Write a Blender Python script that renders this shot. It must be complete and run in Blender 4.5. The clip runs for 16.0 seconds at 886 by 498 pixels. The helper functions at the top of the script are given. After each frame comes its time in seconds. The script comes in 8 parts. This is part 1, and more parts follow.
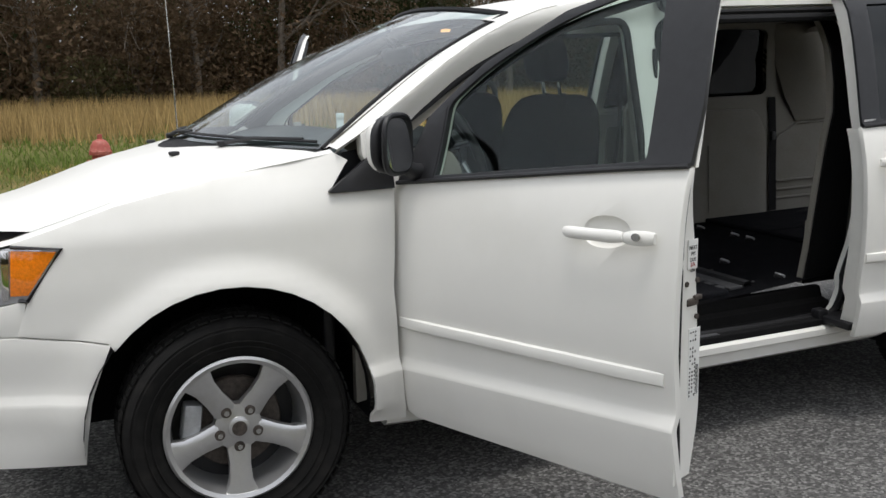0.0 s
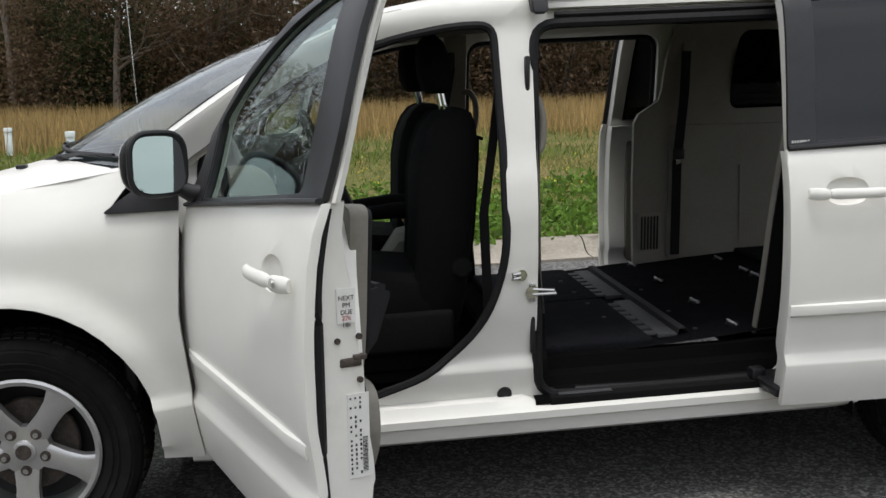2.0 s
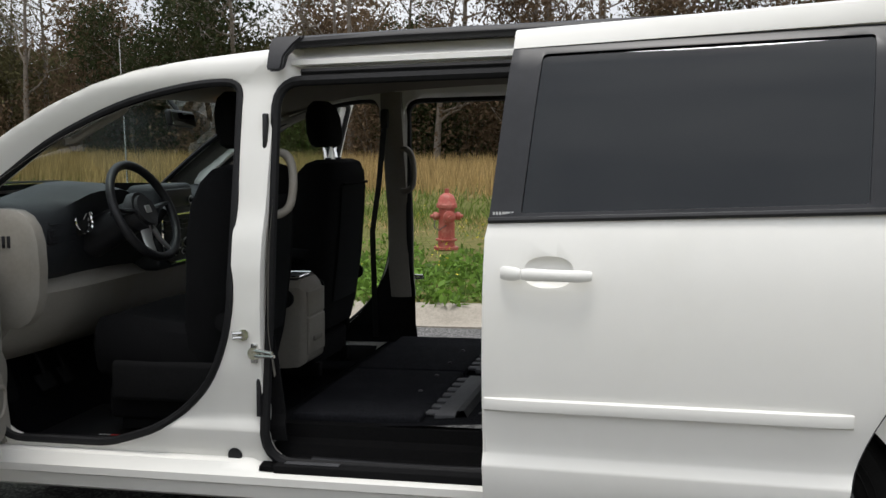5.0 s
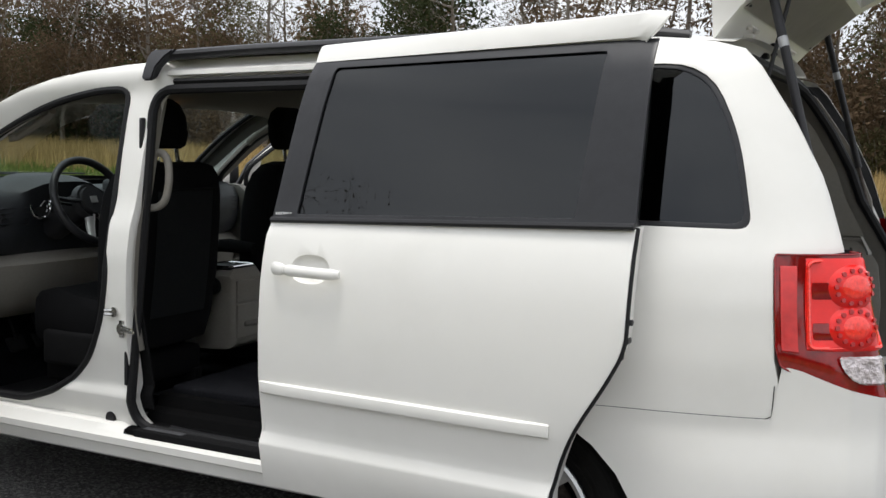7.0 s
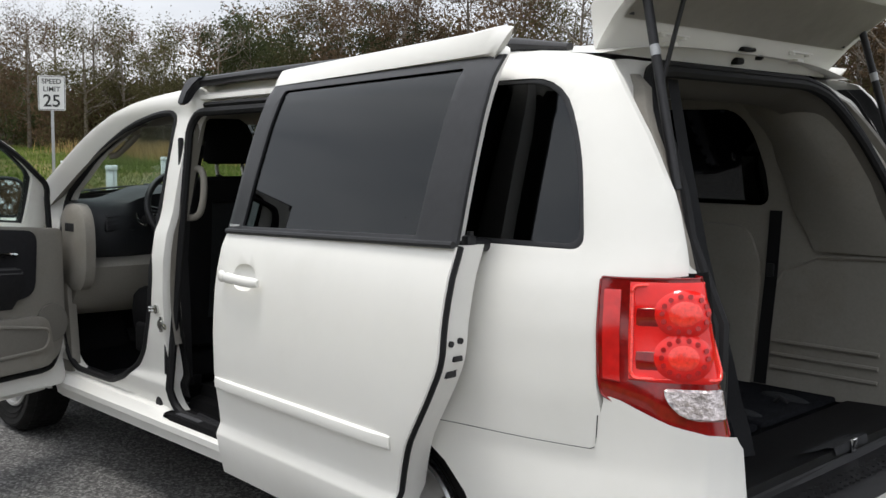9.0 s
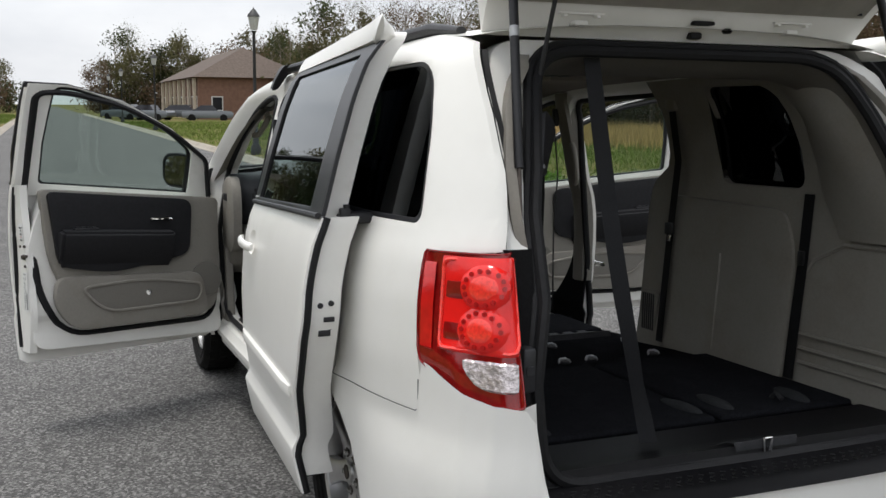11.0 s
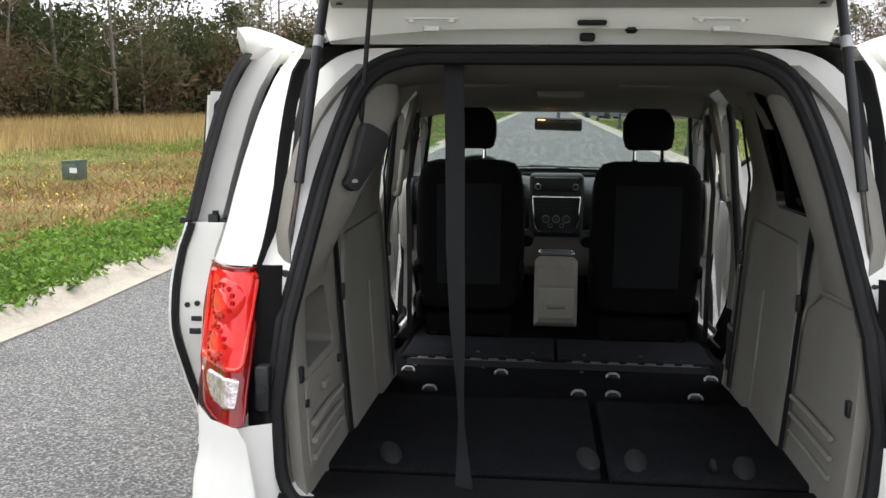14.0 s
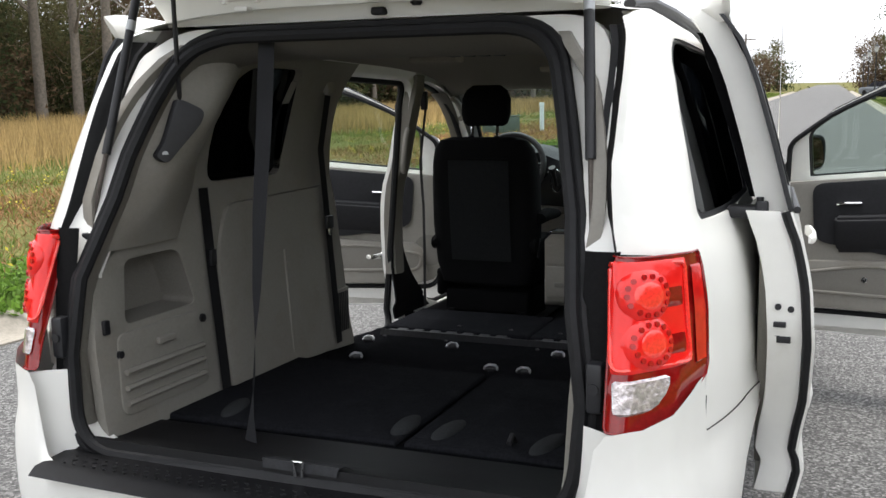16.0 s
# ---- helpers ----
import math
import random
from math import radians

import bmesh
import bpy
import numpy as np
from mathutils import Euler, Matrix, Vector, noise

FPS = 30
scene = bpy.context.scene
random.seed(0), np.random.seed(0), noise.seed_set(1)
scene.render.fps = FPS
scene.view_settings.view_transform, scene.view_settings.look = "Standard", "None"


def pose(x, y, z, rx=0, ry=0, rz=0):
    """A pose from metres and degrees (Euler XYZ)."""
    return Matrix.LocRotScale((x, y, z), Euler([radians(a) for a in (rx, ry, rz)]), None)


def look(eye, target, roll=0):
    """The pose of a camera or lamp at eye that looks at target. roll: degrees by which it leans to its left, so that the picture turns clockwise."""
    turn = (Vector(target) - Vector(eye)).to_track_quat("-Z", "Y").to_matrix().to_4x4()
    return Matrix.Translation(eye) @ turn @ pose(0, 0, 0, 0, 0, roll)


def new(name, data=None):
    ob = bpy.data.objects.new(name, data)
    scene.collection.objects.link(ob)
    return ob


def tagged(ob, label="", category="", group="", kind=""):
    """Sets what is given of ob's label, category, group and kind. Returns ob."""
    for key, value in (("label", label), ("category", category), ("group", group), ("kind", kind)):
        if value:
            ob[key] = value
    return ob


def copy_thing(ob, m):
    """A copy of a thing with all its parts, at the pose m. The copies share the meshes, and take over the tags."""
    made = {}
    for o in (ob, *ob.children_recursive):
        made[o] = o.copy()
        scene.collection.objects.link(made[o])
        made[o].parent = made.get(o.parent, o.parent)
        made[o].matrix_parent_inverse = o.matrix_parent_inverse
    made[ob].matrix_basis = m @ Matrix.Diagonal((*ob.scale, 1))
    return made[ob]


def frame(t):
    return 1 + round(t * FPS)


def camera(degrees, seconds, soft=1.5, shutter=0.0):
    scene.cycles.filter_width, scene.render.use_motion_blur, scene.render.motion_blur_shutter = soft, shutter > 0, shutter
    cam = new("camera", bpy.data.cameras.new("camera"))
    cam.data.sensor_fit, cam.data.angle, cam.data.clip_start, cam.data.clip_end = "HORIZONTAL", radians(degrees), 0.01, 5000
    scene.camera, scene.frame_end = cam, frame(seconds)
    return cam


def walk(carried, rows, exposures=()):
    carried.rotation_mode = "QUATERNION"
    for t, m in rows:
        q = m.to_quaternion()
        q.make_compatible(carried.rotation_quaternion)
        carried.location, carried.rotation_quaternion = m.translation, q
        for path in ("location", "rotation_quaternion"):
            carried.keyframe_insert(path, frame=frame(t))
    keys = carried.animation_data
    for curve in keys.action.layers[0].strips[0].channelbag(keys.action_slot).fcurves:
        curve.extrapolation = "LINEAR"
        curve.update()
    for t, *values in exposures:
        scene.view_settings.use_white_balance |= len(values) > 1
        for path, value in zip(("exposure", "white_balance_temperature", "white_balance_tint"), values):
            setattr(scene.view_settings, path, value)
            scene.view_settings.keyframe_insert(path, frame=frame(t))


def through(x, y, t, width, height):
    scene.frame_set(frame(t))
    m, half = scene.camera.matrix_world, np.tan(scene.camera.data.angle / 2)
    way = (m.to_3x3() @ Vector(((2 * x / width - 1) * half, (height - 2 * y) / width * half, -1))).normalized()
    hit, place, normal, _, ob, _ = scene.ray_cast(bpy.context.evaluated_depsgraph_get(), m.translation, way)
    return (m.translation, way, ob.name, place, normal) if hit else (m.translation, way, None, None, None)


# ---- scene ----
cam = camera(48.33, 16.0)
# seconds, eye x y z, yaw, pitch, roll
PATH = [
    (0.0, -0.5134, -3.9043, 1.4406, -22, -9.796, -0.6),
    (0.5, -0.0847, -3.9571, 1.468, -16.436, -9.9, -0.904),
    (1.0, 0.2439, -3.9225, 1.4486, -13.389, -9.529, -0.855),
    (1.5, 0.577, -3.9365, 1.4464, -9.989, -9.375, -0.872),
    (2.0, 0.9509, -3.9164, 1.4579, -6.625, -9.509, -0.762),
    (2.5, 1.2301, -3.814, 1.4316, -5.079, -9.154, -0.457),
    (3.0, 1.5256, -3.8523, 1.4481, -2.216, -9.107, 0.165),
    (3.5, 1.8849, -3.8811, 1.4739, 1.86, -8.835, -0.177),
    (4.0, 2.2081, -3.7408, 1.4575, 6.003, -8.085, 0.063),
    (4.5, 2.5355, -3.7475, 1.4412, 9.492, -6.76, 0.257),
    (5.0, 2.8655, -3.6785, 1.4714, 13.626, -6.433, 0.647),
    (5.2, 3.0276, -3.6439, 1.4785, 15.548, -6.428, 0.633),
    (7.3, 4.3314, -3.3615, 1.5275, 29.692, -6.923, 2.074),
    (7.5, 4.4482, -3.323, 1.5627, 31.474, -7.336, 1.897),
    (8.0, 4.71, -3.1489, 1.5672, 36.215, -6.81, 1.64),
    (8.5, 4.9613, -2.9234, 1.5778, 41.749, -6.771, 1.226),
    (9.0, 5.1834, -2.7308, 1.5833, 46.697, -6.753, 1.111),
    (9.2, 5.2636, -2.6357, 1.5874, 48.646, -6.957, 0.678),
    (11.3, 6.0978, -1.5836, 1.6139, 71.354, -8.557, 0.633),
    (11.5, 6.1207, -1.4606, 1.6204, 73.51, -8.797, 0.661),
    (12.0, 6.1644, -1.1827, 1.6313, 78.145, -9.279, 0.916),
    (12.5, 6.1871, -0.897, 1.6334, 82.796, -9.514, 0.973),
    (13.0, 6.1831, -0.6581, 1.6419, 86.798, -9.538, 0.818),
    (13.5, 6.1744, -0.3831, 1.652, 91.16, -9.022, 0.519),
    (14.0, 6.1705, -0.067, 1.6525, 95.838, -8.527, 0.411),
    (14.5, 6.1488, 0.2232, 1.6479, 99.633, -8.47, 0.463),
    (15.0, 6.1101, 0.5341, 1.6562, 103.523, -8.876, -0.273),
    (15.5, 6.0275, 0.8671, 1.6296, 107.769, -9.105, -0.636),
    (16.0, 5.9724, 1.151, 1.6173, 111.372, -9.315, -0.967),
]


def eye_pose(x, y, z, yaw, pitch, roll):
    a, b = radians(yaw), radians(pitch)
    ahead = Vector((-math.sin(a) * math.cos(b), math.cos(a) * math.cos(b), math.sin(b)))
    return look((x, y, z), Vector((x, y, z)) + ahead, roll)


walk(cam, [(t, eye_pose(*r)) for t, *r in PATH], [(0, 0.42), (2.5, 0.42), (5, 0.52), (8.2, 0.66), (11.5, 0.56), (12.5, 0.56), (13.0, 0.85), (14.0, 1.38), (14.5, 1.62), (15.0, 1.27), (16, 1.33)])

# ---- world: overcast sky and a soft sun ----
SUN_ELEV, SUN_TURN = radians(80), radians(200)
world = bpy.data.worlds.new("overcast_sky")
scene.world = world
world.use_nodes = True
wn, wl = world.node_tree.nodes, world.node_tree.links
wn.clear()
w_out = wn.new("ShaderNodeOutputWorld")
w_bg = wn.new("ShaderNodeBackground")
w_sky = wn.new("ShaderNodeTexSky")
w_sky.sky_type, w_sky.sun_disc = "NISHITA", False
w_sky.sun_elevation, w_sky.sun_rotation = SUN_ELEV, SUN_TURN
w_sky.dust_density, w_sky.ozone_density = 4.0, 1.0
w_co = wn.new("ShaderNodeTexCoord")
w_map = wn.new("ShaderNodeMapping")
w_map.inputs["Scale"].default_value = (1.0, 1.0, 2.6)
w_noise = wn.new("ShaderNodeTexNoise")
w_noise.inputs["Scale"].default_value, w_noise.inputs["Detail"].default_value, w_noise.inputs["Roughness"].default_value = 2.2, 6.0, 0.55
w_ramp = wn.new("ShaderNodeValToRGB")
w_ramp.color_ramp.elements[0].position, w_ramp.color_ramp.elements[0].color = 0.3, (5.6, 5.9, 6.5, 1)
w_ramp.color_ramp.elements[1].position, w_ramp.color_ramp.elements[1].color = 0.7, (9.6, 9.7, 9.9, 1)
w_mix = wn.new("ShaderNodeMix")
w_mix.data_type = "RGBA"
w_mix.inputs["Factor"].default_value = 0.9
wl.new(w_co.outputs["Generated"], w_map.inputs["Vector"])
wl.new(w_map.outputs["Vector"], w_noise.inputs["Vector"])
wl.new(w_noise.outputs["Fac"], w_ramp.inputs["Fac"])
wl.new(w_sky.outputs["Color"], w_mix.inputs["A"])
# an overcast sky is brighter overhead than at the horizon
w_sep, w_up, w_grad = wn.new("ShaderNodeSeparateXYZ"), wn.new("ShaderNodeMapRange"), wn.new("ShaderNodeMix")
w_grad.data_type, w_grad.blend_type = "RGBA", "MULTIPLY"
w_grad.inputs["Factor"].default_value = 1.0
for w_k, w_v in (("From Min", 0.0), ("From Max", 1.0), ("To Min", 0.72), ("To Max", 1.32)):
    w_up.inputs[w_k].default_value = w_v
wl.new(w_co.outputs["Generated"], w_sep.inputs["Vector"])
wl.new(w_sep.outputs["Z"], w_up.inputs["Value"])
wl.new(w_ramp.outputs["Color"], w_grad.inputs["A"])
wl.new(w_up.outputs["Result"], w_grad.inputs["B"])
wl.new(w_grad.outputs["Result"], w_mix.inputs["B"])
wl.new(w_mix.outputs["Result"], w_bg.inputs["Color"])
w_bg.inputs["Strength"].default_value = 0.104
wl.new(w_bg.outputs["Background"], w_out.inputs["Surface"])

sun = new("sun", bpy.data.lights.new("sun", "SUN"))
sun.data.energy, sun.data.angle, sun.data.color = 1.3, radians(16), (1.0, 0.975, 0.935)
sun.matrix_world = look((0, 0, 60), (60 * 0.385 / math.tan(SUN_ELEV), 60 * 0.923 / math.tan(SUN_ELEV), 0))


# ---- materials ----
def mat(name, base, rough=0.5, metal=0.0, spec=0.5, coat=0.0, noise_scale=0.0, noise_amt=0.0, stain_scale=0.0, stain=None, bump=0.0, bump_scale=200.0, sheen=0.0, emit=None, emit_w=0.0, rnd=0.0, isl=0.0, detail=4.0, stain_lo=0.5, stain_hi=0.7):
    """A procedural surface: base colour with fine grain, large stains and relief, in metres."""
    m = bpy.data.materials.new(name)
    m.use_nodes = True
    nt = m.node_tree
    p = nt.nodes["Principled BSDF"]
    p.inputs["Base Color"].default_value = (*base, 1)
    p.inputs["Roughness"].default_value, p.inputs["Metallic"].default_value = rough, metal
    p.inputs["Specular IOR Level"].default_value = spec
    p.inputs["Coat Weight"].default_value, p.inputs["Coat Roughness"].default_value = coat, 0.04
    p.inputs["Sheen Weight"].default_value = sheen
    if emit:
        p.inputs["Emission Color"].default_value, p.inputs["Emission Strength"].default_value = (*emit, 1), emit_w
    geo = nt.nodes.new("ShaderNodeNewGeometry")
    out = None

    def rgb_mix(a, b, fac, kind="MIX"):
        x = nt.nodes.new("ShaderNodeMix")
        x.data_type, x.blend_type = "RGBA", kind
        for sock, v in ((x.inputs["A"], a), (x.inputs["B"], b), (x.inputs["Factor"], fac)):
            if isinstance(v, bpy.types.NodeSocket):
                nt.links.new(v, sock)
            else:
                sock.default_value = v
        return x.outputs["Result"]

    def tex(scale, det=4.0, ro=0.6):
        n = nt.nodes.new("ShaderNodeTexNoise")
        n.inputs["Scale"].default_value, n.inputs["Detail"].default_value, n.inputs["Roughness"].default_value = scale, det, ro
        nt.links.new(geo.outputs["Position"], n.inputs["Vector"])
        return n.outputs["Fac"]

    def rng(v, lo, hi, a, b):
        n = nt.nodes.new("ShaderNodeMapRange")
        nt.links.new(v, n.inputs["Value"])
        for k, x in (("From Min", lo), ("From Max", hi), ("To Min", a), ("To Max", b)):
            n.inputs[k].default_value = x
        return n.outputs["Result"]

    out = (*base, 1)
    if stain:
        out = rgb_mix(out, (*stain, 1), rng(tex(stain_scale, 5.0), stain_lo, stain_hi, 0.0, 1.0))
    if noise_amt:
        out = rgb_mix(out, rng(tex(noise_scale, detail, 0.7), 0.3, 0.7, 1 - noise_amt, 1 + noise_amt), 1.0, "MULTIPLY")
    if rnd:
        oi = nt.nodes.new("ShaderNodeObjectInfo")
        out = rgb_mix(out, rng(oi.outputs["Random"], 0, 1, 1 - rnd, 1 + rnd), 1.0, "MULTIPLY")
    if isl:
        out = rgb_mix(out, rng(geo.outputs["Random Per Island"], 0, 1, 1 - isl, 1 + isl), 1.0, "MULTIPLY")
    if not isinstance(out, tuple):
        nt.links.new(out, p.inputs["Base Color"])
    if bump:
        b = nt.nodes.new("ShaderNodeBump")
        b.inputs["Strength"].default_value, b.inputs["Distance"].default_value = bump, 0.01
        nt.links.new(tex(bump_scale, 3.0), b.inputs["Height"])
        nt.links.new(b.outputs["Normal"], p.inputs["Normal"])
    return m


def glass(name, tint, mix, rough=0.0):
    """Thin automotive pane: tinted see-through with a Fresnel gloss."""
    m = bpy.data.materials.new(name)
    m.use_nodes = True
    nt = m.node_tree
    nt.nodes.clear()
    o = nt.nodes.new("ShaderNodeOutputMaterial")
    tr, gl, mx, fr, pw, ml = (nt.nodes.new("ShaderNode" + k) for k in ("BsdfTransparent", "BsdfGlossy", "MixShader", "LayerWeight", "Math", "Math"))
    fr.inputs["Blend"].default_value = 0.5
    pw.operation, pw.inputs[1].default_value = "POWER", 5.0
    ml.operation, ml.inputs[1].default_value, ml.inputs[2].default_value = "MULTIPLY_ADD", 0.9, mix
    nt.links.new(fr.outputs["Facing"], pw.inputs[0])
    nt.links.new(pw.outputs[0], ml.inputs[0])
    tr.inputs["Color"].default_value = (*tint, 1)
    gl.inputs["Roughness"].default_value = rough
    gl.inputs["Color"].default_value = (0.95, 0.98, 1.0, 1)
    nt.links.new(ml.outputs[0], mx.inputs["Fac"])
    nt.links.new(tr.outputs["BSDF"], mx.inputs[1])
    nt.links.new(gl.outputs["BSDF"], mx.inputs[2])
    nt.links.new(mx.outputs["Shader"], o.inputs["Surface"])
    return m


PAINT = mat("white_paint", (0.80, 0.79, 0.75), rough=0.36, spec=0.3, coat=0.25, noise_scale=3.0, noise_amt=0.015, stain_scale=1.7, stain=(0.76, 0.75, 0.705))
JAMB = mat("jamb_paint", (0.78, 0.77, 0.73), rough=0.38, coat=0.25, noise_scale=9.0, noise_amt=0.03, stain_scale=6, stain=(0.66, 0.64, 0.58), stain_lo=0.6, stain_hi=0.85)
GATECREAM = mat("cream_gate_panel", (0.50, 0.475, 0.42), rough=0.5, noise_scale=20, noise_amt=0.05, stain_scale=3, stain=(0.44, 0.415, 0.36))
BLACK = mat("black_plastic", (0.009, 0.009, 0.011), rough=0.48, noise_scale=60, noise_amt=0.2, bump=0.08, bump_scale=900)
TREAD = mat("textured_black_tread", (0.0075, 0.0075, 0.008), rough=0.9, spec=0.12, noise_scale=120, noise_amt=0.3, bump=0.3, bump_scale=500)
APPLIQUE = mat("satin_applique", (0.019, 0.0195, 0.022), rough=0.36, spec=0.4, noise_scale=30, noise_amt=0.15)
RUBBER = mat("seal_rubber", (0.010, 0.010, 0.011), rough=0.6, spec=0.25, noise_scale=50, noise_amt=0.25, bump=0.1, bump_scale=300)
TYRE = mat("tyre_rubber", (0.009, 0.0088, 0.0085), rough=0.85, spec=0.2, noise_scale=30, noise_amt=0.3, stain_scale=14, stain=(0.016, 0.015, 0.014), bump=0.2, bump_scale=260)
ALLOY = mat("silver_alloy", (0.56, 0.56, 0.56), rough=0.3, metal=0.75, coat=0.35, noise_scale=40, noise_amt=0.03, stain_scale=9, stain=(0.50, 0.495, 0.485))
STEEL = mat("bright_steel", (0.62, 0.62, 0.6), rough=0.22, metal=1.0, noise_scale=80, noise_amt=0.1)
DARKMETAL = mat("brake_iron", (0.10, 0.085, 0.075), rough=0.6, metal=0.7, noise_scale=60, noise_amt=0.4)
CHROME = mat("chrome", (0.8, 0.8, 0.8), rough=0.06, metal=1.0)
TRIM = mat("stone_grey_trim", (0.24, 0.226, 0.20), rough=0.6, spec=0.35, noise_scale=90, noise_amt=0.06, stain_scale=4, stain=(0.22, 0.20, 0.17), bump=0.12, bump_scale=1200)
TRIMDARK = mat("dark_door_trim", (0.014, 0.014, 0.016), rough=0.7, spec=0.3, noise_scale=60, noise_amt=0.2, bump=0.1, bump_scale=1000)
HEADLINER = mat("grey_headliner", (0.33, 0.305, 0.265), rough=0.95, spec=0.1, noise_scale=150, noise_amt=0.08, bump=0.15, bump_scale=900)
CARPET = mat("black_carpet", (0.0125, 0.013, 0.0155), rough=1.0, spec=0.05, noise_scale=120, noise_amt=0.45, stain_scale=9, stain=(0.0175, 0.018, 0.021), bump=0.5, bump_scale=700)
FABRIC = mat("black_seat_cloth", (0.0058, 0.0058, 0.0064), rough=0.95, spec=0.1, noise_scale=200, noise_amt=0.3, stain_scale=6, stain=(0.0072, 0.0072, 0.0078), bump=0.3, bump_scale=900)
FABRIC2 = mat("charcoal_insert_cloth", (0.032, 0.034, 0.036), rough=0.95, spec=0.1, noise_scale=260, noise_amt=0.4, bump=0.35, bump_scale=700)
BELT = mat("grey_seat_belt", (0.032, 0.033, 0.037), rough=0.8, noise_scale=300, noise_amt=0.2)
BELTDARK = mat("black_seat_belt", (0.014, 0.014, 0.016), rough=0.8, noise_scale=300, noise_amt=0.2)
DASH = mat("dark_slate_dash", (0.014, 0.016, 0.019), rough=0.6, noise_scale=80, noise_amt=0.15, bump=0.12, bump_scale=900)
SILVERTRIM = mat("silver_trim", (0.5, 0.5, 0.5), rough=0.3, metal=0.8, noise_scale=40, noise_amt=0.05)
PLATE = mat("grey_latch_plate", (0.045, 0.046, 0.05), rough=0.75, noise_scale=60, noise_amt=0.2)
GLASS = glass("clear_glass", (0.74, 0.81, 0.785), 0.02)
TINT = glass("privacy_glass", (0.062, 0.07, 0.08), 0.045)
WSHIELD = glass("windscreen_glass", (0.70, 0.80, 0.78), 0.13)
MIRROR = mat("mirror_glass", (0.85, 0.87, 0.88), rough=0.02, metal=1.0)
LENSRED = mat("red_lens", (0.82, 0.016, 0.013), rough=0.10, spec=0.3, coat=0.6, noise_scale=25, noise_amt=0.06, bump=0.03, bump_scale=120)
LENSRED2 = mat("deep_red_lens", (0.23, 0.005, 0.005), rough=0.10, coat=0.5, noise_scale=60, noise_amt=0.2)
LENSMID = mat("mid_red_lens", (0.55, 0.012, 0.010), rough=0.10, coat=0.6, noise_scale=30, noise_amt=0.15, detail=1.5, bump=0.05, bump_scale=100)
LENSDOT = mat("dark_led_lens", (0.40, 0.009, 0.009), rough=0.15, coat=0.5, noise_scale=60, noise_amt=0.2)
LENSHOT = mat("bright_red_lens", (0.95, 0.045, 0.03), rough=0.12, coat=1.0, noise_scale=120, noise_amt=0.2)
HEADLENS = mat("headlamp_glass", (0.60, 0.61, 0.63), rough=0.14, metal=0.7, coat=1.0, noise_scale=14, noise_amt=0.5, detail=1.0)
LENSCLEAR = mat("clear_lamp_facets", (0.62, 0.56, 0.56), rough=0.16, metal=0.6, coat=1.0, noise_scale=60, noise_amt=0.3, detail=1.0, bump=0.6, bump_scale=60)
LENSAMBER = mat("amber_lens", (0.85, 0.22, 0.01), rough=0.08, coat=1.0, noise_scale=120, noise_amt=0.2)
PAPER = mat("white_label", (0.75, 0.75, 0.73), rough=0.6, noise_scale=60, noise_amt=0.05)
INK = mat("black_ink", (0.02, 0.02, 0.02), rough=0.6)
INKRED = mat("red_ink", (0.35, 0.02, 0.02), rough=0.6)
INKWHITE = mat("pale_print", (0.6, 0.6, 0.6), rough=0.5)
DOME = mat("warm_dome_lens", (0.9, 0.6, 0.3), rough=0.4, emit=(1.0, 0.5, 0.18), emit_w=1.2)
ASPHALT = mat("asphalt", (0.125, 0.122, 0.118), rough=0.9, spec=0.3, noise_scale=95, noise_amt=0.55, stain_scale=0.55, stain=(0.098, 0.096, 0.094), bump=0.7, bump_scale=110, detail=6)
CONCRETE = mat("kerb_concrete", (0.31, 0.28, 0.235), rough=0.9, spec=0.2, noise_scale=40, noise_amt=0.2, stain_scale=2.5, stain=(0.24, 0.215, 0.18), bump=0.4, bump_scale=90, rnd=0.06)
SOIL = mat("turf_ground", (0.115, 0.115, 0.040), rough=1.0, spec=0.05, noise_scale=7, noise_amt=0.4, stain_scale=0.35, stain=(0.21, 0.155, 0.075), bump=0.8, bump_scale=25)
GREEN = mat("green_grass", (0.12, 0.17, 0.035), rough=0.85, spec=0.2, isl=0.45, noise_scale=0.8, noise_amt=0.25)
WEED = mat("weed_leaves", (0.12, 0.215, 0.032), rough=0.7, spec=0.3, isl=0.5, noise_scale=1.2, noise_amt=0.25)
DRY = mat("dry_grass", (0.42, 0.30, 0.135), rough=0.95, spec=0.1, isl=0.4, noise_scale=0.25, noise_amt=0.3)
YELLOWFLOWER = mat("yellow_flowers", (0.6, 0.5, 0.05), rough=0.8, isl=0.2)
BARK = mat("grey_bark", (0.17, 0.145, 0.12), rough=0.95, noise_scale=9, noise_amt=0.35, bump=0.6, bump_scale=30)


def foliage(m, through):
    """Let part of the light through the leaves."""
    nt = m.node_tree
    p = nt.nodes["Principled BSDF"]
    o = nt.nodes["Material Output"]
    tl = nt.nodes.new("ShaderNodeBsdfTranslucent")
    mx = nt.nodes.new("ShaderNodeMixShader")
    mx.inputs["Fac"].default_value = through
    nt.links.new(p.inputs["Base Color"].links[0].from_socket, tl.inputs["Color"])
    nt.links.new(p.outputs["BSDF"], mx.inputs[1])
    nt.links.new(tl.outputs["BSDF"], mx.inputs[2])
    nt.links.new(mx.outputs["Shader"], o.inputs["Surface"])
    return m


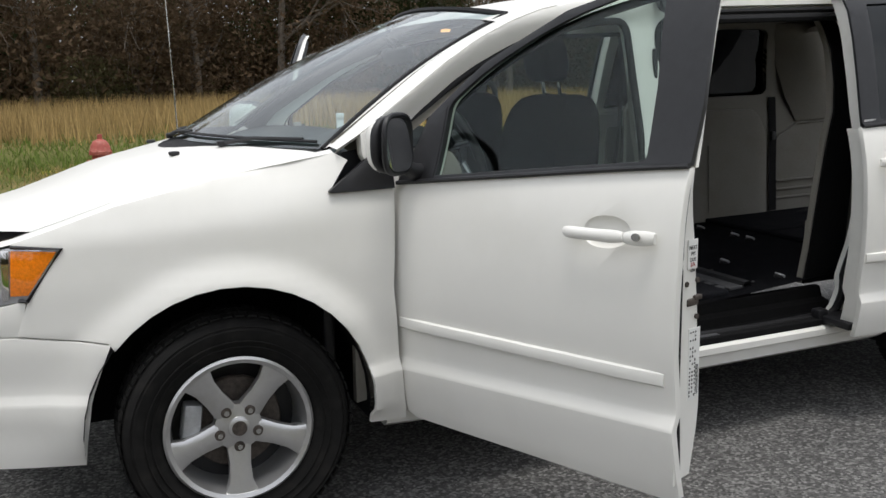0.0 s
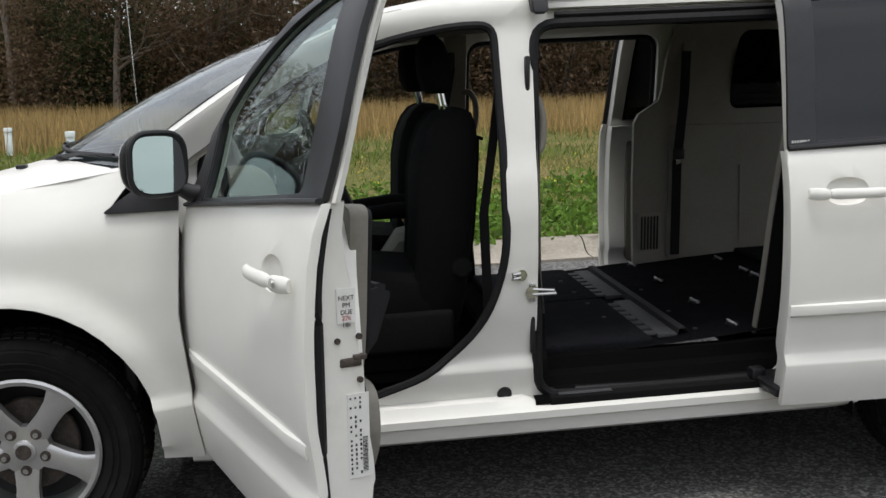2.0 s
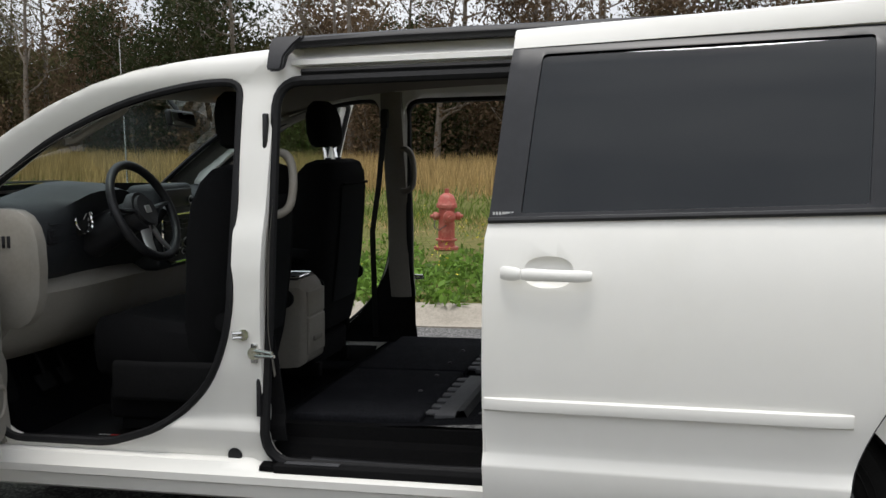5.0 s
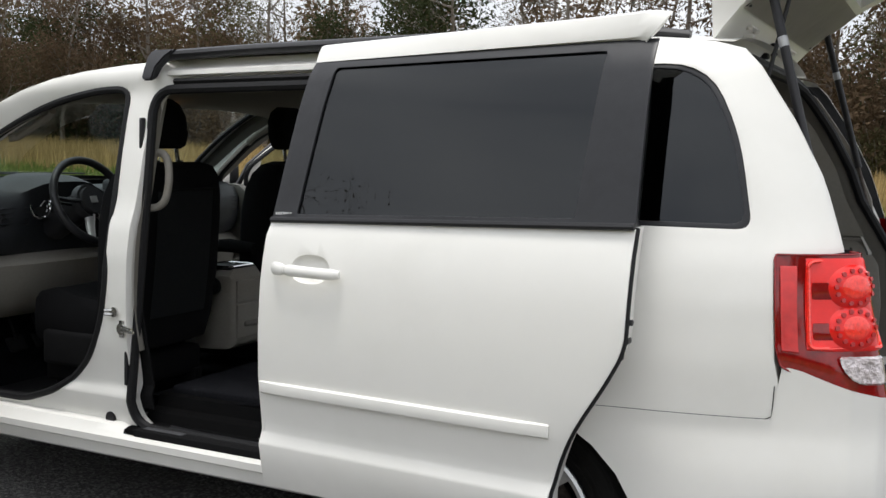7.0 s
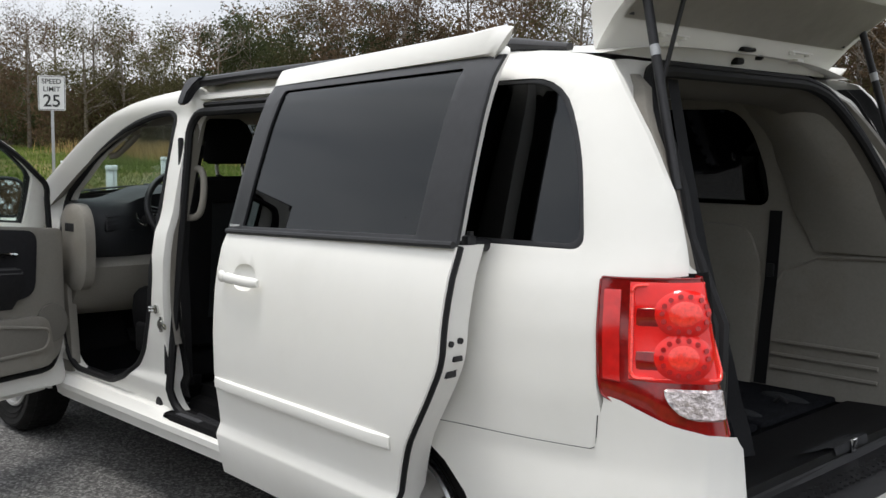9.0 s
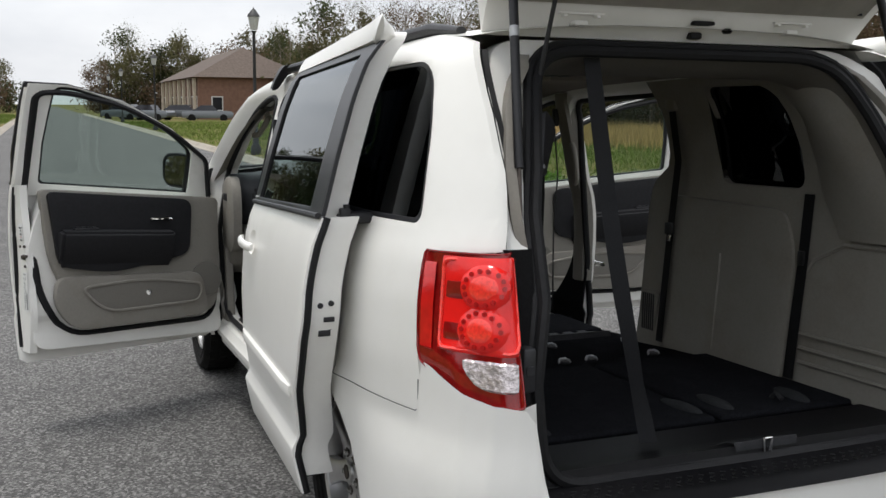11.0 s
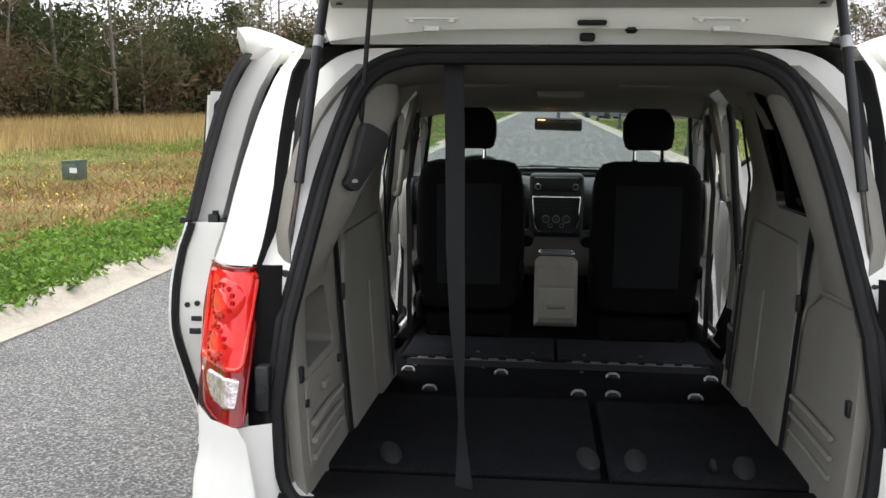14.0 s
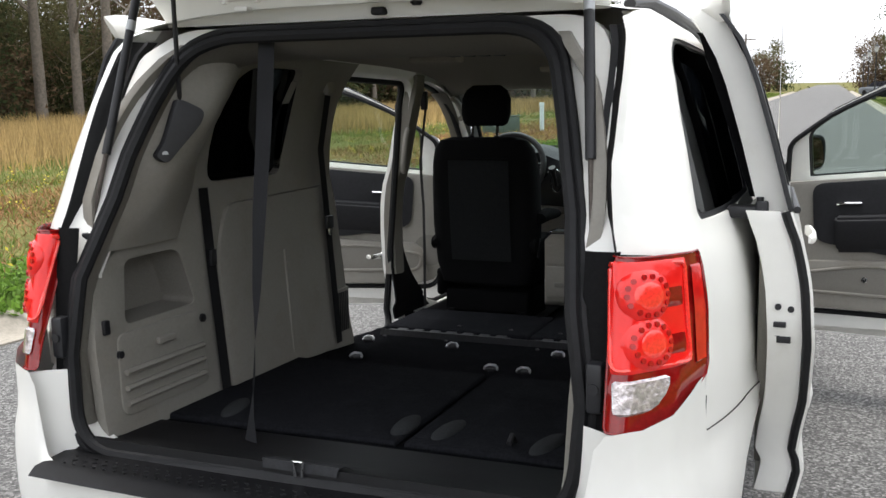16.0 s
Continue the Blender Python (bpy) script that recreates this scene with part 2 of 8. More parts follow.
LEAFDARK = mat("dark_evergreen_leaves", (0.050, 0.062, 0.026), rough=0.85, spec=0.1, isl=0.16, rnd=0.25)
LEAFOLIVE = mat("olive_leaves", (0.105, 0.098, 0.046), rough=0.9, spec=0.1, isl=0.16, rnd=0.25)
LEAFBROWN = mat("brown_winter_leaves", (0.130, 0.090, 0.056), rough=0.9, spec=0.1, isl=0.16, rnd=0.22)
for m in (LEAFDARK, LEAFOLIVE, LEAFBROWN, GREEN, WEED, DRY):
    foliage(m, 0.4)
HYDRANT = mat("faded_red_paint", (0.36, 0.075, 0.055), rough=0.55, noise_scale=35, noise_amt=0.2, stain_scale=12, stain=(0.42, 0.16, 0.12))
PVC = mat("pale_pvc", (0.60, 0.66, 0.66), rough=0.5, noise_scale=20, noise_amt=0.06)
UTILGREEN = mat("utility_green", (0.075, 0.105, 0.08), rough=0.6, noise_scale=12, noise_amt=0.2)
SIGNWHITE = mat("sign_white", (0.78, 0.78, 0.77), rough=0.4, noise_scale=8, noise_amt=0.04)
GALV = mat("galvanised_post", (0.42, 0.43, 0.44), rough=0.5, metal=0.5, noise_scale=30, noise_amt=0.15)
LAMPBLACK = mat("lamp_post_black", (0.02, 0.02, 0.02), rough=0.5)
BRICKFAR = mat("far_brick", (0.21, 0.115, 0.08), rough=0.9, noise_scale=3, noise_amt=0.2)
ROOFFAR = mat("far_shingles", (0.10, 0.075, 0.06), rough=0.95, noise_scale=4, noise_amt=0.25)
STUCCO = mat("far_cream_wall", (0.55, 0.48, 0.38), rough=0.9, noise_scale=3, noise_amt=0.1)
WOODPOLE = mat("utility_wood", (0.14, 0.11, 0.09), rough=0.9, noise_scale=6, noise_amt=0.3)
CARGREY = mat("parked_car_paint", (0.10, 0.11, 0.12), rough=0.3, coat=0.8, rnd=0.5)
CARDARKGLASS = mat("parked_car_glass", (0.02, 0.02, 0.025), rough=0.1)


def aggregate(m, scale, lo, hi):
    """Coarse stones showing in worn asphalt: every cell its own grey."""
    nt = m.node_tree
    p = nt.nodes["Principled BSDF"]
    old = p.inputs["Base Color"].links[0].from_socket
    geo = nt.nodes.new("ShaderNodeNewGeometry")
    vo = nt.nodes.new("ShaderNodeTexVoronoi")
    vo.inputs["Scale"].default_value = scale
    nt.links.new(geo.outputs["Position"], vo.inputs["Vector"])
    sep = nt.nodes.new("ShaderNodeSeparateColor")
    nt.links.new(vo.outputs["Color"], sep.inputs["Color"])
    rg = nt.nodes.new("ShaderNodeMapRange")
    for k, v in (("From Min", 0.0), ("From Max", 1.0), ("To Min", lo), ("To Max", hi)):
        rg.inputs[k].default_value = v
    pw = nt.nodes.new("ShaderNodeMath")
    pw.operation, pw.inputs[1].default_value = "POWER", 2.2
    nt.links.new(sep.outputs["Red"], pw.inputs[0])
    nt.links.new(pw.outputs[0], rg.inputs["Value"])
    mx = nt.nodes.new("ShaderNodeMix")
    mx.data_type, mx.blend_type = "RGBA", "MULTIPLY"
    mx.inputs["Factor"].default_value = 1.0
    nt.links.new(old, mx.inputs["A"])
    nt.links.new(rg.outputs["Result"], mx.inputs["B"])
    nt.links.new(mx.outputs["Result"], p.inputs["Base Color"])


aggregate(ASPHALT, 88.0, 0.5, 1.95)


# ---- mesh helpers ----
RAKE = 0.035  # the van's body rises towards its tail


def finish(name, bm, material, parent=None, label="", smooth=38, flat=False):
    me = bpy.data.meshes.new(name)
    bm.normal_update()
    bm.to_mesh(me)
    bm.free()
    for m in material if isinstance(material, (list, tuple)) else (material,):
        me.materials.append(m)
    if not flat:
        me.polygons.foreach_set("use_smooth", [True] * len(me.polygons))
        me.set_sharp_from_angle(angle=radians(smooth))
    ob = new(name, me)
    if parent:
        ob.parent = parent
    if label:
        tagged(ob, label)
    return ob


def part(name, bm, material, parent, label="", smooth=38):
    return finish(name, bm, material, parent, label, smooth)


def vpart(name, bm, material, parent, label="", smooth=38, turn=None):
    """A part of the van: raked, and then turned on its hinge."""
    for v in bm.verts:
        v.co.z += RAKE * v.co.x
    if turn:
        bm.transform(turn)
    return finish(name, bm, material, parent, label, smooth)


def mirrored(bm, s):
    """s = -1: driver's side, as built; +1: mirrored to the kerb side."""
    if s > 0:
        for v in bm.verts:
            v.co.y = -v.co.y
        bmesh.ops.reverse_faces(bm, faces=bm.faces)
    return bm


def rounded(pts, n=5):
    """Outline with rounded corners from (x, z, radius)."""
    out = []
    k = len(pts)
    for i, p in enumerate(pts):
        r = p[2] if len(p) > 2 else 0
        c = Vector(p[:2])
        if r <= 0:
            out.append(tuple(c))
            continue
        a, b = Vector(pts[i - 1][:2]) - c, Vector(pts[(i + 1) % k][:2]) - c
        ra, rb = min(r, a.length * 0.49), min(r, b.length * 0.49)
        p0, p2 = c + a.normalized() * ra, c + b.normalized() * rb
        for j in range(n + 1):
            t = j / n
            out.append(tuple((1 - t) ** 2 * p0 + 2 * t * (1 - t) * c + t * t * p2))
    return out


def curve(pts, n=5):
    """A smooth line through points."""
    out = []
    for i in range(len(pts) - 1):
        p0, p1, p2, p3 = (Vector(pts[min(max(j, 0), len(pts) - 1)]) for j in (i - 1, i, i + 1, i + 2))
        for k in range(n):
            t = k / n
            out.append(tuple(0.5 * (2 * p1 + (p2 - p0) * t + (2 * p0 - 5 * p1 + 4 * p2 - p3) * t * t + (3 * p1 - p0 - 3 * p2 + p3) * t ** 3)))
    return out + [tuple(pts[-1])]


def sheet(outer, holes=(), step=0.07):
    """A flat sheet in x and z with holes, cut into a grid."""
    bm = bmesh.new()
    edges = []
    for loop in (outer, *holes):
        vs = [bm.verts.new((x, 0, z)) for x, z in loop]
        edges += [bm.edges.new((vs[i], vs[(i + 1) % len(vs)])) for i in range(len(vs))]
    bmesh.ops.triangle_fill(bm, use_beauty=True, use_dissolve=True, edges=edges, normal=(0, -1, 0))
    xs, zs = [p[0] for p in outer], [p[1] for p in outer]
    for axis, lo, hi in ((0, min(xs), max(xs)), (2, min(zs), max(zs))):
        n = int((hi - lo) / step)
        for i in range(1, n + 1):
            co, no = [0, 0, 0], [0, 0, 0]
            co[axis], no[axis] = lo + (hi - lo) * i / (n + 1), 1
            bmesh.ops.bisect_plane(bm, geom=bm.verts[:] + bm.edges[:] + bm.faces[:], plane_co=co, plane_no=no, dist=1e-5)
    # cuts along the pressed ledge low on the doors
    if min(zs) < 0.45 and max(zs) > 0.6:
        for z in (0.487, 0.497, 0.521, 0.531):
            bmesh.ops.bisect_plane(bm, geom=bm.verts[:] + bm.edges[:] + bm.faces[:], plane_co=(0, 0, z), plane_no=(0, 0, 1), dist=1e-5)
    return bm


def panel(outer, holes=(), yfun=None, th=0.02, step=0.07, bevel=0.004):
    """A pressed panel on the driver's side: outer skin at y = -yfun(x, z), thickness inwards."""
    bm = sheet(outer, holes, step)
    yf = yfun or side
    skin = bm.faces[:]
    bmesh.ops.recalc_face_normals(bm, faces=skin)
    if skin and sum(f.normal.y for f in skin) > 0:
        bmesh.ops.reverse_faces(bm, faces=skin)
    rim = [e for e in bm.edges if e.is_boundary]
    for v in bm.verts:
        v.co.y = -yf(v.co.x, v.co.z)
    got = bmesh.ops.extrude_face_region(bm, geom=skin, use_keep_orig=True)
    inner = [g for g in got["geom"] if isinstance(g, bmesh.types.BMVert)]
    for v in inner:
        v.co.y += th
    bmesh.ops.recalc_face_normals(bm, faces=bm.faces)
    if bevel:
        es = [e for e in bm.edges if len(e.link_faces) == 2 and e.calc_face_angle(0) > 0.9]
        bmesh.ops.bevel(bm, geom=es, offset=bevel, segments=2, profile=0.6, affect="EDGES", clamp_overlap=True)
    return bm


def add_box(bm, size, at, rot=None, bevel=0.0, seg=2):
    """A bevelled block added to bm."""
    m = Matrix.Translation(at) @ (rot or Matrix()) @ Matrix.Diagonal((*size, 1))
    got = bmesh.ops.create_cube(bm, size=1.0, matrix=m)
    vs = got["verts"]
    if bevel:
        es = list({e for v in vs for e in v.link_edges})
        bmesh.ops.bevel(bm, geom=es, offset=bevel, segments=seg, profile=0.5, affect="EDGES", clamp_overlap=True)
    return bm


def box(size, at, rot=None, bevel=0.0, seg=2):
    return add_box(bmesh.new(), size, at, rot, bevel, seg)


def add_tube(bm, pts, r, n=10, closed=False, flat=1.0, up=(0, 0, 1), cap=True):
    """A swept tube; r is a number or one radius a point; flat squeezes it along its second axis."""
    pts = [Vector(p) for p in pts]
    k = len(pts)
    rings = []
    for i, p in enumerate(pts):
        a = pts[i - 1] if (i or closed) else p
        b = pts[(i + 1) % k] if (i < k - 1 or closed) else p
        d = (b - a).normalized()
        u = d.cross(Vector(up))
        if u.length < 1e-4:
            u = d.cross(Vector((1, 0.3, 0)))
        u.normalize()
        w = u.cross(d)
        rr = r[i] if isinstance(r, (list, tuple)) else r
        rings.append([bm.verts.new(p + rr * (math.cos(2 * math.pi * j / n) * u + flat * math.sin(2 * math.pi * j / n) * w)) for j in range(n)])
    for i in range(k if closed else k - 1):
        a, b = rings[i], rings[(i + 1) % k]
        for j in range(n):
            bm.faces.new((a[j], a[(j + 1) % n], b[(j + 1) % n], b[j]))
    if cap and not closed:
        bm.faces.new(rings[0][::-1])
        bm.faces.new(rings[-1])
    return bm


def tube(pts, r, n=10, **k):
    bm = add_tube(bmesh.new(), pts, r, n, **k)
    bmesh.ops.recalc_face_normals(bm, faces=bm.faces)
    return bm


def add_loft(bm, sections, closed=False, cap=False):
    """Skin over rows of points; closed: every row is a ring."""
    rows = [[bm.verts.new(p) for p in row] for row in sections]
    n = len(rows[0])
    for a, b in zip(rows, rows[1:]):
        for j in range(n if closed else n - 1):
            bm.faces.new((a[j], a[(j + 1) % n], b[(j + 1) % n], b[j]))
    if cap:
        bm.faces.new(rows[0][::-1])
        bm.faces.new(rows[-1])
    return bm


def loft(sections, closed=False, cap=False, th=0.0):
    bm = add_loft(bmesh.new(), sections, closed, cap)
    if th:
        bmesh.ops.solidify(bm, geom=bm.faces[:], thickness=th)
    bmesh.ops.recalc_face_normals(bm, faces=bm.faces)
    return bm


def add_disc(bm, c, axis, r, h, n=24, r2=None, bevel=0.0):
    """A round plug: centre, axis, radius, height along the axis."""
    q = Vector((0, 0, 1)).rotation_difference(Vector(axis)).to_matrix().to_4x4()
    got = bmesh.ops.create_cone(bm, cap_ends=True, segments=n, radius1=r, radius2=r if r2 is None else r2, depth=h, matrix=Matrix.Translation(c) @ q)
    if bevel:
        es = [e for e in {e for v in got["verts"] for e in v.link_edges} if e.calc_face_angle(0) > 1.0]
        bmesh.ops.bevel(bm, geom=es, offset=bevel, segments=2, affect="EDGES", clamp_overlap=True)
    return bm


def disc(c, axis, r, h, n=24, r2=None, bevel=0.0):
    return add_disc(bmesh.new(), c, axis, r, h, n, r2, bevel)


def spun(profile, c, axis, n=32):
    """A turned body: profile of (radius, along axis)."""
    q = Vector((0, 0, 1)).rotation_difference(Vector(axis)).to_matrix()
    rows = []
    for i in range(n):
        a = 2 * math.pi * i / n
        rows.append([Vector(c) + q @ Vector((r * math.cos(a), r * math.sin(a), h)) for r, h in profile])
    bm = bmesh.new()
    vs = [[bm.verts.new(p) for p in row] for row in rows]
    for i in range(n):
        a, b = vs[i], vs[(i + 1) % n]
        for j in range(len(profile) - 1):
            bm.faces.new((a[j], b[j], b[j + 1], a[j + 1]))
    bmesh.ops.remove_doubles(bm, verts=bm.verts, dist=1e-5)
    bmesh.ops.recalc_face_normals(bm, faces=bm.faces)
    return bm


def lerp(x, xs, ys):
    return float(np.interp(x, xs, ys))


# half width of the body at a height, and how it narrows towards nose and tail
PROF_Z = np.linspace(0.15, 1.8, 166)
PROF_W = np.interp(PROF_Z, [0.15, 0.27, 0.36, 0.47, 0.492, 0.526, 0.60, 0.68, 0.85, 1.00, 1.10, 1.16, 1.20, 1.35, 1.50, 1.60, 1.67, 1.72], [0.90, 0.935, 0.960, 0.984, 0.988, 0.968, 0.977, 0.990, 0.993, 0.982, 0.962, 0.938, 0.925, 0.885, 0.84, 0.80, 0.745, 0.65])
_k = np.exp(-0.5 * (np.arange(-3, 4) / 0.8) ** 2)
PROF_W = np.convolve(np.pad(PROF_W, 3, "edge"), _k / _k.sum(), "valid")


def taper(x):
    f = 1.0
    if x < 0.5:
        f -= 0.34 * ((0.5 - x) / 1.4) ** 2.2
    if x > 3.3:
        f -= 0.16 * ((x - 3.3) / 0.75) ** 2
    return f


def side(x, z):
    return lerp(z, PROF_Z, PROF_W) * taper(x)


# ---- ground, road and kerbs ----
ROAD_SLOPE = 0.0
KERB_R, KERB_L = 3.75, -3.92  # foot of the kerbs beside the van


def road_y(x, off):
    return off + ROAD_SLOPE * x


def rise(x):
    """The street climbs a hand's width from the van's front wheels to its tail."""
    u = np.clip((x + 1.6) / 6.4, 0.0, 1.0)
    return 0.128 * u * u * (3 - 2 * u) - 0.02


bm = bmesh.new()
xs = [-900, -500, -300, -180, -120] + [i * 6 for i in range(-16, 8)] + [60, 120, 300, 900]
ys = [-900, -400, -150, -80] + [i * 5 for i in range(-10, 11)] + [80, 150, 400, 900]
add_loft(bm, [[(x, y, -0.03) for x in xs] for y in ys])
tagged(finish("ground", bm, SOIL), "rough grassy field ground reaching to the horizon", "ground", kind="structure")

bm = bmesh.new()
add_loft(bm, [[(x, road_y(x, KERB_L - 0.02), -0.006), (x, road_y(x, -1.6), 0.0), (x, road_y(x, -0.1), 0.004), (x, road_y(x, 1.6), 0.0), (x, road_y(x, KERB_R + 0.02), -0.006)] for x in np.concatenate([np.arange(-420, -12, 1.5), np.arange(-12, 15, 0.3), np.arange(15, 90, 1.5)])])
for v in bm.verts:
    v.co.z += rise(v.co.x) + 0.003 * noise.noise(v.co * 0.4)
tagged(finish("road", bm, ASPHALT), "weathered grey coarse asphalt street", "road", kind="structure")


def kerb(off, sgn, name):
    base = tagged(new(name), "stained concrete kerb and gutter along the street", "kerb", kind="structure")
    x = -150.0
    prof = [(-0.20, -0.03), (-0.20, 0.010), (-0.06, 0.012), (0.0, 0.03), (0.06, 0.075), (0.11, 0.105), (0.16, 0.118), (0.24, 0.12), (0.25, -0.03)]
    k = 0
    while x < 40:
        n = 3.0 if abs(x) < 60 else 8.0
        bmk = bmesh.new()
        cols = [x + 0.006, x + n * 0.33, x + n * 0.66, x + n - 0.006]
        add_loft(bmk, [[(cx, road_y(cx, off) + sgn * (py + 0.008 * noise.noise((cx * 0.7, k, py * 3))), pz + rise(cx) + 0.01 * noise.noise((cx * 0.5, 7, off))) for py, pz in prof] for cx in cols], closed=True, cap=True)
        bmesh.ops.recalc_face_normals(bmk, faces=bmk.faces)
        part("kerb_stone", bmk, CONCRETE, base, smooth=50)
        x += n
        k += 1


kerb(KERB_R, 1, "kerb_right")
kerb(KERB_L, -1, "kerb_left")


def verge(off, sgn, name):
    """The raised turf behind a kerb."""
    b = bmesh.new()
    rows = []
    for cx in np.arange(-160, 60, 1.2):
        row = []
        for d in (0.2, 0.35, 0.8, 1.6, 3, 5, 8, 12, 18, 26, 36, 50, 80):
            z = 0.10 + rise(cx) + 0.05 * noise.noise((cx * 0.35, d * 0.6, off)) + 0.1 * min(d / 12, 1) * noise.noise((cx * 0.1, d * 0.15, 3))
            row.append((cx, road_y(cx, off) + sgn * d, z if d < 70 else -0.1))
        rows.append(row)
    add_loft(b, rows)
    bmesh.ops.recalc_face_normals(b, faces=b.faces)
    tagged(finish(name, b, SOIL), "patchy green and straw coloured turf", "lawn", kind="structure")


verge(KERB_R, 1, "ground_verge_right")
verge(KERB_L, -1, "ground_verge_left")


# ---- the minivan ----
van = tagged(new("minivan"), "white minivan parked with all doors and liftgate open", "minivan")

ARCH_F = [(0.44 * math.cos(a) - 0.012, 0.378 + 0.452 * math.sin(a)) for a in np.linspace(radians(-8), radians(188), 22)]
ARCH_R = [(3.115 + 0.43 * math.cos(a), 0.27 + 0.44 * math.sin(a)) for a in np.linspace(radians(0), radians(184), 22)]
ROOFLINE = [(0.33, 1.205), (0.42, 1.255), (0.541, 1.335), (0.732, 1.462), (0.86, 1.535), (0.996, 1.594), (1.13, 1.634), (1.27, 1.658), (1.45, 1.676), (1.62, 1.688), (2.0, 1.698), (2.6, 1.70), (3.1, 1.695), (3.40, 1.685), (3.56, 1.665)]


def fender_y(x, z):
    r = math.hypot(x + 0.015, z - 0.37)
    flare = min(1.0, max(0.0, (0.55 - r) / 0.10))
    flare = 0.034 * flare * flare * (3 - 2 * flare) if z > 0.34 else 0.0
    # shoulder that leans in above the crease
    lean = 0.27 * max(0.0, z - 0.985 - 0.087 * (x + 0.48)) * min(1.0, max(0.0, (0.45 - x) / 0.25))
    return side(x, z) + flare - lean - 0.01


def corner_y(x, z):
    w = side(x, z)
    # the tail pillar wraps round towards its rear edge
    turn = min(1.15, max(0.0, (x - tail_x(z) + 0.17) / 0.17))
    w -= lerp(z, [0.85, 1.10, 1.30, 1.50, 1.65], [0.0, 0.09, 0.088, 0.06, 0.03]) * turn * turn
    r = math.hypot(x - 3.085, z - 0.27)
    return w + 0.02 * math.exp(-(((r - 0.47) / 0.06) ** 2))


def jamb_y(x, z):
    """The pillars and sill behind the doors stand back from the door skins."""
    top = lerp(x, [q[0] for q in ROOFLINE], [q[1] for q in ROOFLINE])
    back = lerp(z, [0.30, 0.42, 0.80, 1.20, 1.50, 1.66], [0.12, 0.12, 0.11, 0.09, 0.07, 0.05])
    ease = min(1.0, max(0.0, (top - z) / 0.11))
    back *= ease * ease * (3 - 2 * ease)
    back *= min(1.0, max(0.0, (2.78 - x) / 0.18)) * min(1.0, max(0.0, (x - 0.42) / 0.12))
    # the roof overhangs the upper slide channel
    over = min(1.0, max(0.0, (z - 1.575) / 0.03)) * min(1.0, max(0.0, (x - 1.63) / 0.04)) * min(1.0, max(0.0, (2.58 - x) / 0.06))
    return corner_y(x, z) - max(back, 0.075 * over)


AP_FRONT = rounded([(0.565, 1.235, 0.05), (0.82, 1.425, 0.1), (1.09, 1.548, 0.15), (1.36, 1.595, 0.1), (1.492, 1.593, 0.05), (1.508, 1.2), (1.512, 0.85, 0.1), (1.44, 0.64, 0.1), (1.27, 0.485, 0.1), (1.05, 0.415, 0.05), (0.66, 0.415, 0.06), (0.565, 0.56, 0.08), (0.555, 0.9)])
AP_SLIDE = rounded([(1.605, 0.375, 0.10), (2.46, 0.375, 0.06), (2.49, 0.56, 0.1), (2.53, 0.78, 0.12), (2.55, 1.05, 0.1), (2.53, 1.59, 0.08), (1.61, 1.59, 0.08)])
QWIN = rounded([(2.80, 1.19, 0.05), (3.715, 1.18, 0.04), (3.66, 1.42, 0.10), (3.555, 1.605, 0.11), (2.80, 1.61, 0.05)])


